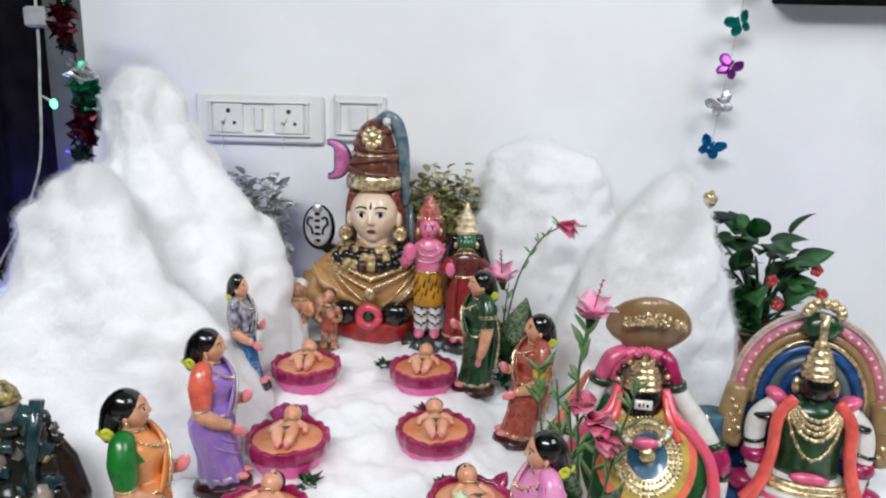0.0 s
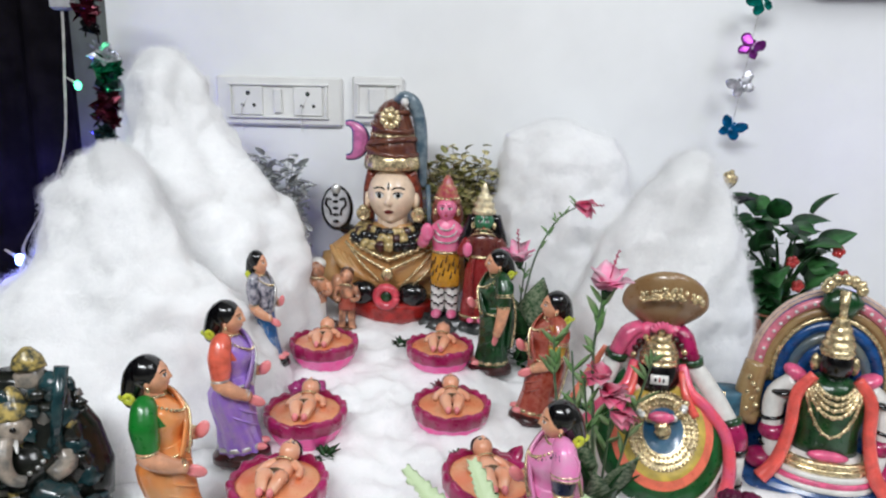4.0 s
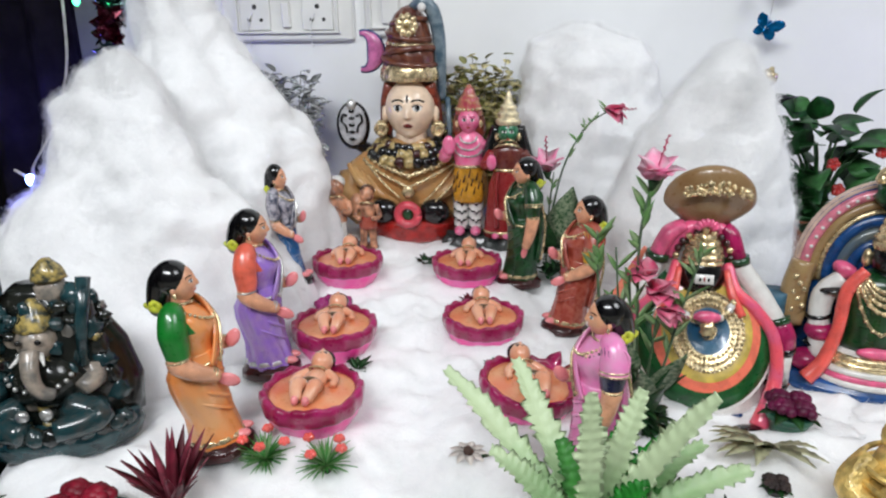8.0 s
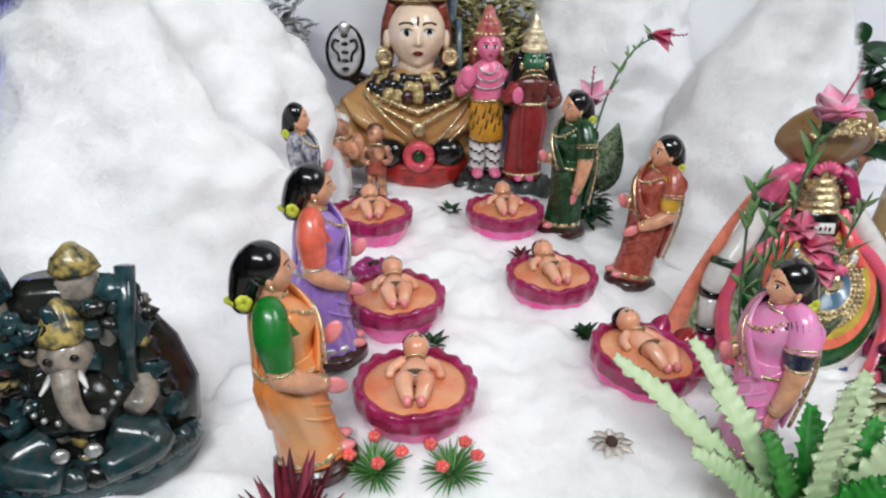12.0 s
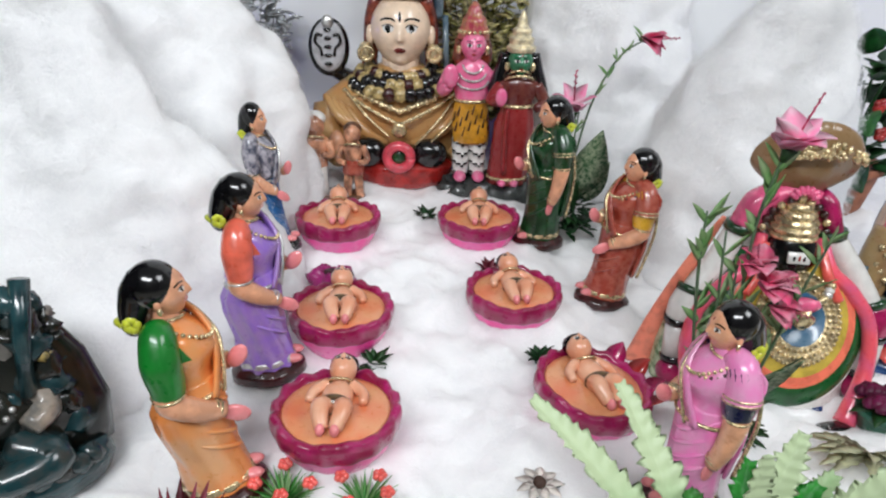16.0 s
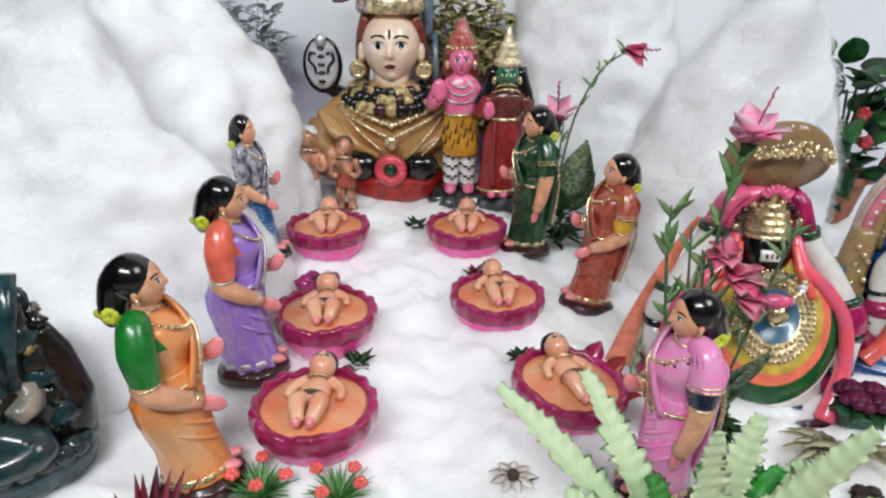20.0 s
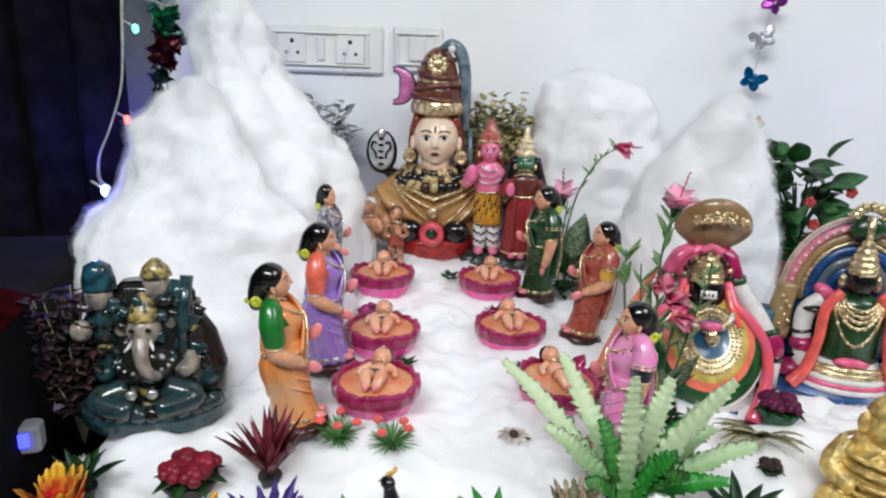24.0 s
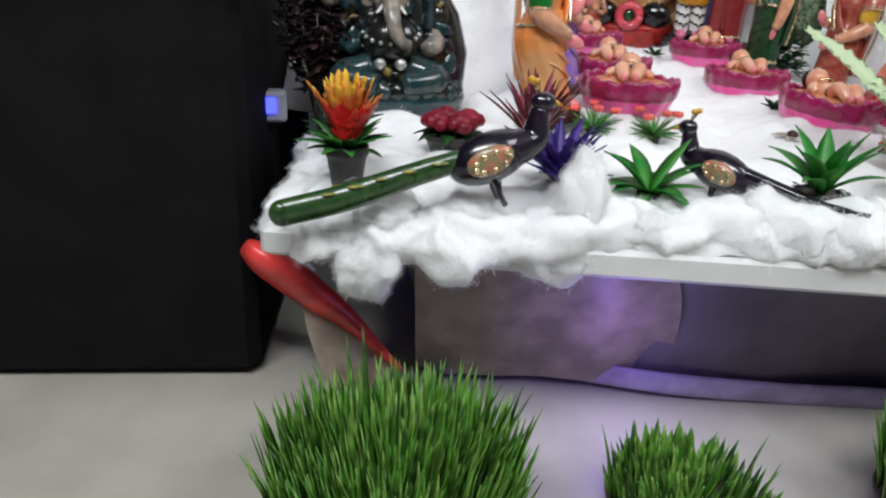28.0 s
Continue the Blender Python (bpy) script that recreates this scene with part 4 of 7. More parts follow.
def deity_bust(m):
    """A painted clay bust with piled hair, crescent, cobra and beads; one plain mesh."""
    s = Shape()
    body = paint("bronze_body", (0.48, 0.265, 0.10), 0.35, (0.62, 0.40, 0.18), 40)
    hair = paint("brown_hair", (0.11, 0.030, 0.020), 0.4, (0.24, 0.085, 0.040), 60)
    auburn = paint("auburn", (0.30, 0.062, 0.030), 0.35, (0.16, 0.030, 0.018), 80)
    stream = paint("grey_blue", (0.05, 0.10, 0.14), 0.4, (0.25, 0.32, 0.36), 70)
    rose = paint("rose_ring", (0.72, 0.10, 0.14), 0.2)
    tan = paint("tan_bead", (0.56, 0.45, 0.22), 0.3, (0.30, 0.22, 0.08), 150)
    # plinth like a shallow red boat
    s.loft([(0, 0.0, -0.004, 0.055, 0.032), (0, 0, 0.006, 0.068, 0.038), (0, 0, 0.026, 0.074, 0.042), (0, 0, 0.031, 0.070, 0.038)], RED, 28)
    # shoulders and chest
    s.loft([(0, 0.03, 0.02, 0.078, 0.034), (0, 0.03, 0.05, 0.092, 0.040), (0, 0.03, 0.085, 0.108, 0.044), (0, 0.03, 0.108, 0.106, 0.042), (0, 0.03, 0.128, 0.080, 0.036), (0, 0.028, 0.143, 0.044, 0.030), (0, 0.026, 0.152, 0.030, 0.026)], body, 36)
    s.tube([(0, 0.026, 0.13), (0, 0.02, 0.178)], 0.025, FACE, 16)
    # head
    head(s, (0, 0.014, 0.1975), (0.0390, 0.0385, 0.0475), turn(0, 0, -90), FACE, paint("dark_lips", (0.22, 0.012, 0.014), 0.3), FACE, 100, 110, 0.98, 0.38)
    for e in (-1, 1):
        s.ball((0.039 * e, 0.016, 0.19), (0.006, 0.010, 0.014), FACE, None, 10, 8)
        s.ball((0.044 * e, 0.006, 0.169), (0.0105, 0.0085, 0.0125), GOLD, None, 12, 8, 0.25, e)
        s.ring((0.044 * e, -0.001, 0.169), 0.0085, 0.003, GOLD, None, 16, 6)
        # hair that falls beside the face
        s.tube([(0.030 * e, 0.008, 0.236), (0.038 * e, 0.020, 0.208), (0.040 * e, 0.030, 0.168), (0.046 * e, 0.036, 0.13)], [0.009, 0.009, 0.010, 0.010], auburn, 10, 1.0, None, 4)
    s.tube([(0, -0.0240, 0.2105), (0, -0.0225, 0.2165), (0, -0.0200, 0.2225)], [0.0006, 0.0022, 0.0005], BLACK, 8, 0.5, (1, 0, 0), 3)
    s.tube([(-0.005, -0.0222, 0.2105), (0, -0.0236, 0.2085), (0.005, -0.0222, 0.2105)], 0.0005, BLACK, 5, 1.0, None, 3)
    s.ball((0, 0.030, 0.218), (0.0415, 0.038, 0.038), auburn, None, 28, 18)
    # gold band and piled locks
    s.loft([(0, 0.022, 0.240, 0.043, 0.041), (0, 0.022, 0.246, 0.0455, 0.0435), (0, 0.022, 0.258, 0.044, 0.042), (0, 0.022, 0.264, 0.040, 0.038)], GOLD, 32, 16, 0.03)
    s.loft([(0, 0.024, 0.262, 0.0405, 0.038), (0, 0.024, 0.278, 0.0400, 0.037), (0, 0.024, 0.292, 0.0355, 0.033), (0, 0.024, 0.306, 0.0325, 0.030), (0, 0.024, 0.322, 0.0285, 0.027), (0, 0.024, 0.336, 0.0215, 0.021), (0, 0.024, 0.345, 0.012, 0.012), (0, 0.024, 0.349, 0.003, 0.003)], hair, 60, 12, 0.035, 4, 90.0)
    for z, r, a, mat in ((0.270, 0.0405, 8, hair), (0.282, 0.0385, -7, hair), (0.294, 0.0345, 3, GOLD), (0.306, 0.0325, 9, hair), (0.324, 0.0270, -8, hair)):
        s.ring((0, 0.024, z), r, 0.0026 if mat is GOLD else 0.0046, mat, turn(90 + a, a, 0), 26, 8)
    # gold flower on the piled hair
    for k in range(9):
        a = 2 * math.pi * k / 9
        s.ball((0.0115 * math.cos(a), -0.0075 + 0.12 * 0.0115 * math.sin(a), 0.320 + 0.0115 * math.sin(a)), (0.0062, 0.0045, 0.0062), GOLD, None, 9, 6, 0.3, k)
    s.ball((0, -0.008, 0.320), (0.0105, 0.0050, 0.0105), GOLD, None, 12, 8, 0.2)
    s.ball((0, -0.012, 0.320), (0.0050, 0.0036, 0.0050), tan, None, 9, 6)
    # stream of water on one side, crescent on the other
    s.tube([(0.004, 0.02, 0.345), (0.020, 0.01, 0.352), (0.036, 0.012, 0.340), (0.045, 0.016, 0.305), (0.047, 0.02, 0.26), (0.048, 0.03, 0.21)], [0.006, 0.010, 0.011, 0.010, 0.009, 0.006], stream, 10, 0.7, None, 6)
    s.ball((0.022, -0.003, 0.345), (0.0065, 0.005, 0.0065), WHITE, None, 9, 6)
    pts, rad = [], []
    for k in range(15):
        a = radians(-100 + 200 * k / 14)
        pts.append((-0.072 + 0.021 * math.cos(a), 0.02, 0.283 + 0.027 * math.sin(a)))
        rad.append(0.001 + 0.0042 * math.cos(a * 0.87) ** 2)
    s.tube(pts, rad, paint("lilac", (0.62, 0.20, 0.42), 0.2), 12, 2.4, (0, 1, 0))
    s.tube([(p[0] - 0.0005, p[1] + 0.004, p[2]) for p in pts], [r + 0.0010 for r in rad], BLUE, 12, 2.4, (0, 1, 0))
    # leopard beads, chains and pendant
    for row, (r, z, big) in enumerate(((0.036, 0.149, 0.0078), (0.046, 0.140, 0.0084), (0.055, 0.130, 0.0082))):
        for k in range(17):
            a = radians(-100 + 200 * k / 16)
            s.ball((r * math.sin(a) * 1.15, 0.022 - r * 0.78 * math.cos(a), z - 0.010 * math.cos(a)), (big * 1.15, big * 0.8, big * 1.1), (BLACK, tan, BLACK, tan, tan, BLACK, MAROON)[(k * 5 + row * 3) % 7], None, 8, 6, 0.4, k + row * 5)
    for r, z, drop, th in ((0.070, 0.126, 0.026, 0.0030), (0.078, 0.122, 0.038, 0.0022)):
        pts = [(r * math.sin(radians(a)), 0.026 - r * 0.70 * math.cos(radians(a)), z - drop * (1 - abs(math.sin(radians(a)))) ** 0.9) for a in range(-80, 81, 10)]
        s.tube(pts, th, GOLD, 7)
        for p in pts[1:-1]:
            s.ball(p, th * 1.6, GOLD, None, 6, 5)
    s.ball((0, -0.033, 0.078), (0.010, 0.005, 0.011), GOLD, None, 10, 7, 0.3)
    # shawl: soft clay folds and three flat gold strips that meet before the chest
    for e in (-1, 1):
        for k in range(4):
            s.tube([((0.100 - 0.010 * k) * e, 0.010 - 0.004 * k, 0.112 - 0.004 * k), ((0.080 - 0.012 * k) * e, -0.009 - 0.003 * k, 0.088 - 0.006 * k), ((0.046 - 0.010 * k) * e, -0.016, 0.064 - 0.003 * k)], [0.004, 0.0075, 0.004], body, 10, 0.8, None, 6)
    for x, y, z, x2, z2 in ((-0.072, -0.004, 0.124, -0.012, 0.068), (0.074, -0.004, 0.118, 0.020, 0.058), (0.086, -0.002, 0.110, 0.034, 0.056)):
        s.tube([(x, y, z), ((x + x2) * 0.52, -0.027, (z + z2) * 0.5), (x2, -0.034, z2)], [0.0030, 0.0036, 0.0026], GOLD, 9, 0.5, (0, 1, 0), 6)
    # arms folded before the chest, ring and dark beads on the plinth
    for e in (-1, 1):
        s.tube([(0.096 * e, 0.03, 0.09), (0.098 * e, 0.005, 0.055), (0.075 * e, -0.02, 0.035)], [0.024, 0.022, 0.016], body, 12, 1.0, None, 4)
        s.ball((0.040 * e, -0.028, 0.046), (0.024, 0.016, 0.020), BLACK, None, 14, 9)
        s.ball((0.083 * e, -0.018, 0.05), (0.012, 0.012, 0.022), SKIN, None, 10, 8)
    s.ring((0, -0.042, 0.044), 0.0155, 0.0068, rose, None, 20, 8)
    s.ball((0, -0.038, 0.044), (0.011, 0.006, 0.011), DEEPGREEN, None, 12, 8)
    # cobra with its open hood beside the head, and a staff on the other side
    s.tube([(-0.03, 0.05, 0.14), (-0.065, 0.055, 0.125), (-0.095, 0.05, 0.14)], [0.012, 0.011, 0.010], BLACK, 10, 1.0, None, 4)
    s.ball((-0.097, 0.045, 0.168), (0.0275, 0.007, 0.0385), BLACK, None, 22, 12)
    s.ball((-0.097, 0.0405, 0.170), (0.0225, 0.006, 0.0335), paint("hood_grey", (0.58, 0.58, 0.60), 0.15), None, 22, 12)
    s.ball((-0.097, 0.038, 0.201), (0.008, 0.006, 0.010), SILVER, None, 10, 7)
    for e in (-1, 1):
        s.tube([(-0.097 + 0.007 * e, 0.0345, 0.184), (-0.097 + 0.014 * e, 0.0345, 0.186), (-0.097 + 0.0165 * e, 0.0345, 0.176), (-0.097 + 0.010 * e, 0.0345, 0.168), (-0.097 + 0.008 * e, 0.0345, 0.158)], 0.0020, BLACK, 6, 1.0, None, 4)
    for k in range(5):
        s.ball((-0.097, 0.0335, 0.148 + 0.011 * k), (0.0052, 0.0016, 0.0028), BLACK, None, 8, 5)
    s.tube([(0.062, 0.03, 0.09), (0.06, 0.025, 0.16), (0.057, 0.022, 0.215)], 0.004, stream, 7)
    return s.thing("deity_bust_statue", m, "painted clay bust with piled hair, gold band, beads and cobra hood", "statue")


deity_bust(pose(-0.089, 1.108, 0.088))


def deity_couple(m):
    """Two small standing deities on one dark rock; one plain mesh."""
    s = Shape()
    rock = paint("dark_rock", (0.022, 0.026, 0.026), 0.5, (0.07, 0.08, 0.075), 70, 0.5)
    rosy = paint("rosy", (0.78, 0.16, 0.34), 0.15, (0.84, 0.30, 0.46), 120)
    tiger = paint("tiger_cloth", (0.62, 0.33, 0.03), 0.2)
    jade = paint("jade_face", (0.03, 0.24, 0.11), 0.2)
    sari = paint("crimson_sari", (0.26, 0.016, 0.018), 0.35, (0.38, 0.05, 0.05), 90)
    plum = paint("plum_blouse", (0.12, 0.02, 0.02), 0.35, (0.22, 0.06, 0.04), 140)
    auburn = paint("auburn", (0.30, 0.062, 0.030), 0.35, (0.16, 0.030, 0.018), 80)
    for k in range(13):
        a = 2 * math.pi * k / 13
        s.ball((0.028 + 0.052 * math.cos(a), -0.008 + 0.022 * math.sin(a), 0.014), (0.019, 0.016, 0.021), rock, None, 10, 7, 0.6, k)
    s.loft([(0.028, -0.006, 0, 0.064, 0.034), (0.028, -0.006, 0.022, 0.062, 0.030), (0.028, -0.006, 0.034, 0.052, 0.024)], rock, 24, 7, 0.05)
    # the god: banded leggings, tiger cloth, rosy skin, pointed rose crown
    for e in (-1, 1):
        x = 0.0105 * e
        s.ball((x * 1.15, -0.024, 0.042), (0.0085, 0.0140, 0.0070), rosy, None, 12, 7)
        rows = [(x * 1.05, -0.010 + 0.0007 * k, 0.042 + 0.0054 * k, 0.0102 + 0.00025 * k, 0.0102 + 0.00025 * k) for k in range(11)]
        s.loft(rows, lambda i, j: WHITE if (i + abs(((j + 5) % 20) - 10) // 2) % 5 < 3 else BLACK if (i + abs(((j + 5) % 20) - 10) // 2) % 5 == 4 else SILVER, 20, 0, 0, 2)
    s.loft([(0.001, -0.004, 0.084, 0.023, 0.017), (0.001, -0.004, 0.094, 0.0245, 0.019), (0, -0.002, 0.112, 0.0240, 0.0180), (0, 0, 0.128, 0.0215, 0.0160), (0, 0, 0.140, 0.0195, 0.0140)], tiger, 40, 9, 0.035, 3, 60.0)
    for k in range(16):
        a, z = radians(-160 + 9 * k), 0.092 + 0.034 * ((k * 0.618) % 1)
        s.tube([(0.0252 * math.cos(a), -0.003 + 0.0195 * math.sin(a), z), (0.0248 * math.cos(a + 0.12), -0.002 + 0.0190 * math.sin(a + 0.12), z + 0.012)], [0.0014, 0.0006], MAROON, 6)
    s.ring((0, 0, 0.138), 0.0205, 0.0024, GOLD, turn(90, 0, 0), 22, 6, 0, 360, 0.74)
    s.loft([(0, 0, 0.136, 0.0195, 0.0140), (0, 0, 0.156, 0.0235, 0.0155), (0, 0, 0.174, 0.0270, 0.0150), (0, 0, 0.183, 0.0190, 0.0120), (0, 0, 0.190, 0.0090, 0.0085), (0, -0.002, 0.198, 0.0080, 0.0080)], rosy, 26)
    s.ball((0, 0.010, 0.196), (0.0255, 0.0115, 0.032), auburn, None, 18, 12, 0.15)
    head(s, (0, -0.004, 0.206), (0.0165, 0.0160, 0.0200), turn(0, 0, -90), rosy, RED, MAROON, 60, 64, 1.05)
    crown = paint("rose_crown", (0.40, 0.05, 0.09), 0.3, (0.58, 0.30, 0.16), 160)
    s.loft([(0, 0.004, 0.212, 0.0190, 0.0170), (0, 0.003, 0.222, 0.0185, 0.0175), (0, 0.002, 0.229, 0.0150, 0.0150), (0, 0.002, 0.236, 0.0140, 0.0140), (0, 0.002, 0.242, 0.0095, 0.0095), (0, 0.002, 0.250, 0.0070, 0.0070), (0, 0.002, 0.257, 0.0025, 0.0025)], crown, 32, 8, 0.07)
    for k in range(9):
        a = radians(-80 + 20 * k)
        s.ball((0.0185 * math.sin(a), 0.002 - 0.0180 * math.cos(a), 0.2225), 0.0026, GOLD, None, 7, 5)
    for e in (-1, 1):
        s.ball((0.0175 * e, -0.002, 0.200), (0.0035, 0.0035, 0.0065), GOLD, None, 8, 6)
    # palm raised in blessing, and an arm round his consort
    s.tube([(-0.026, 0, 0.174), (-0.036, -0.006, 0.152), (-0.030, -0.020, 0.160)], [0.0095, 0.0095, 0.0070], rosy, 12, 1.0, None, 5)
    s.ball((-0.028, -0.025, 0.172), (0.0100, 0.0050, 0.0145), rosy, None, 12, 9)
    s.tube([(0.026, 0, 0.174), (0.036, -0.004, 0.152), (0.032, -0.016, 0.136)], [0.0095, 0.0090, 0.0060], rosy, 12, 1.0, None, 5)
    for z, r in ((0.184, 0.0125), (0.174, 0.0165), (0.164, 0.0200)):
        pts = [(r * math.sin(radians(a)), -0.0100 - 0.0065 * math.cos(radians(a)), z - 0.010 * math.cos(radians(a))) for a in range(-80, 81, 16)]
        s.tube(pts, 0.0012, SILVER, 6)
        for p in pts:
            s.ball(p, 0.0018, SILVER, None, 6, 4)
    # the goddess: crimson sari, plum blouse, green face, tall pale crown, dark hair on her shoulders
    gx, gy, up = 0.058, -0.014, 0.020
    s.loft([(gx - 0.008, gy - 0.004, 0.034, 0.0260, 0.0200), (gx - 0.006, gy - 0.002, 0.070, 0.0240, 0.0190), (gx - 0.002, gy, 0.110, 0.0255, 0.0190), (gx, gy, 0.128, 0.0215, 0.0160), (gx, gy, 0.138, 0.0190, 0.0150)], sari, 40, 10, 0.045, 4, 30.0)
    s.loft([(gx, gy, 0.134, 0.0190, 0.0150), (gx, gy, 0.152, 0.0240, 0.0165), (gx, gy, 0.165, 0.0270, 0.0150), (gx, gy, 0.174, 0.0130, 0.0110), (gx, gy, 0.184, 0.0080, 0.0080)], plum, 26)
    s.ring((gx - 0.008, gy - 0.004, 0.042), 0.0255, 0.0022, GOLD, turn(90, 0, 0), 24, 6, 0, 360, 0.78)
    s.ring((gx, gy, 0.136), 0.0195, 0.0026, GOLD, turn(90, 0, 0), 22, 6, 0, 360, 0.78)
    s.tube([(gx - 0.014, gy - 0.017, 0.134), (gx - 0.016, gy - 0.021, 0.100), (gx - 0.014, gy - 0.022, 0.052)], [0.005, 0.0065, 0.008], sari, 10, 0.5, (0, 1, 0), 5)
    head(s, (gx, gy - 0.004, 0.171 + up), (0.0155, 0.0150, 0.0185), turn(0, 0, -90), jade, RED, RED, 60, 64, 1.15)
    s.ball((gx, gy + 0.008, 0.170 + up), (0.0215, 0.0120, 0.0230), BLACK, None, 16, 11)
    for e in (-1, 1):
        s.tube([(gx + 0.016 * e, gy + 0.006, 0.178 + up), (gx + 0.024 * e, gy + 0.004, 0.166), (gx + 0.033 * e, gy + 0.002, 0.150)], [0.009, 0.011, 0.007], BLACK, 10, 1.0, None, 4)
        s.ball((gx + 0.016 * e, gy - 0.004, 0.164 + up), (0.0035, 0.0035, 0.0060), GOLD, None, 8, 6)
        s.tube([(gx + 0.022 * e, gy - 0.002, 0.162), (gx + 0.033 * e, gy - 0.006, 0.142), (gx + 0.022 * e, gy - 0.020, 0.136 + 0.014 * (e < 0))], [0.0085, 0.0080, 0.0055], plum if e > 0 else sari, 11, 1.0, None, 5)
    pale = surface("pale_gold", (0.74, 0.64, 0.42), 0.3, 0.3, 140, 0.5, 240, 0.5, 0.2)
    s.loft([(gx, gy - 0.002, 0.182 + up, 0.0165, 0.0160), (gx, gy - 0.002, 0.188 + up, 0.0175, 0.0170), (gx, gy, 0.191 + up, 0.0140, 0.0140), (gx, gy, 0.198 + up, 0.0150, 0.0150), (gx, gy, 0.201 + up, 0.0110, 0.0110), (gx, gy, 0.208 + up, 0.0115, 0.0115), (gx, gy, 0.211 + up, 0.0070, 0.0070), (gx, gy, 0.222 + up, 0.0045, 0.0045), (gx, gy, 0.230 + up, 0.0015, 0.0015)], pale, 28, 8, 0.06)
    for z, r in ((0.174, 0.0135), (0.166, 0.0180)):
        s.ring((gx, gy - 0.004, z), r, 0.0017, GOLD, turn(58, 0, 0), 20, 5)
    s.ball((gx - 0.023, gy - 0.024, 0.150), (0.0075, 0.0045, 0.0115), rosy, None, 10, 7)
    for e in (-1, 1):
        s.ball((gx - 0.008 + 0.008 * e, gy - 0.022, 0.038), (0.006, 0.009, 0.005), rosy, None, 8, 5)
    return s.thing("deity_couple_statue", m, "painted clay statue of two standing deities on a dark rock", "statue")


deity_couple(pose(0.003, 1.085, 0.068))


def attendants(m):
    """Two small attendants of painted clay on one base; one plain mesh."""
    s = Shape()
    peach = paint("peach", (0.66, 0.36, 0.22), 0.3, (0.26, 0.12, 0.07), 70)
    brown = paint("brown", (0.16, 0.07, 0.035), 0.4)
    s.loft([(0, 0, 0, 0.040, 0.022), (0, 0, 0.008, 0.038, 0.020)], brown, 20)
    for e in (-1, 1):
        s.tube([(0.024 + 0.008 * e, -0.004, 0.004), (0.024 + 0.007 * e, -0.004, 0.026), (0.024 + 0.004 * e, -0.002, 0.046)], [0.0055, 0.0058, 0.0070], peach, 9, 1.0, None, 4)
        s.tube([(0.024 + 0.012 * e, -0.002, 0.072), (0.024 + 0.018 * e, -0.006, 0.056), (0.024 + 0.009 * e, -0.016, 0.054)], [0.0045, 0.0042, 0.0035], peach, 8, 1.0, None, 4)
    s.loft([(0.024, -0.002, 0.036, 0.0135, 0.011), (0.024, -0.002, 0.050, 0.0130, 0.010), (0.024, -0.002, 0.055, 0.010, 0.009)], rust_sari, 16, 6, 0.04)
    s.loft([(0.024, -0.002, 0.054, 0.010, 0.009), (0.024, -0.002, 0.070, 0.014, 0.010), (0.024, -0.002, 0.078, 0.007, 0.007)], peach, 16)
    s.ball((0.024, -0.004, 0.088), (0.0105, 0.0105, 0.0125), peach, None, 14, 10)
    s.ball((0.024, 0.001, 0.093), (0.0115, 0.0110, 0.0095), brown, None, 12, 8)
    s.ring((0.024, -0.006, 0.074), 0.010, 0.0016, GOLD, turn(65, 0, 0), 16, 5)
    s.loft([(-0.022, -0.004, 0.006, 0.014, 0.012), (-0.022, -0.004, 0.04, 0.013, 0.011), (-0.022, -0.004, 0.062, 0.015, 0.012), (-0.022, -0.004, 0.080, 0.017, 0.012), (-0.022, -0.004, 0.088, 0.008, 0.008)], lambda i, j: WHITE if i < 4 else peach, 18, 6, 0.04)
    s.ball((-0.022, -0.006, 0.099), (0.0125, 0.0125, 0.0145), peach, None, 14, 10)
    s.ball((-0.022, -0.001, 0.106), (0.014, 0.013, 0.010), WHITE, None, 14, 8)
    for e in (-1, 1):
        s.tube([(-0.022 + 0.016 * e, -0.004, 0.078), (-0.022 + 0.020 * e, -0.010, 0.062), (-0.022 + 0.010 * e, -0.018, 0.066)], [0.0055, 0.005, 0.004], peach, 8, 1.0, None, 4)
    s.ring((-0.022, -0.008, 0.083), 0.012, 0.0018, GOLD, turn(65, 0, 0), 16, 5)
    return s.thing("attendants_statue", m, "small peach clay statue of two attendants on one base", "statue")


attendants(pose(-0.170, 1.043, 0.082))


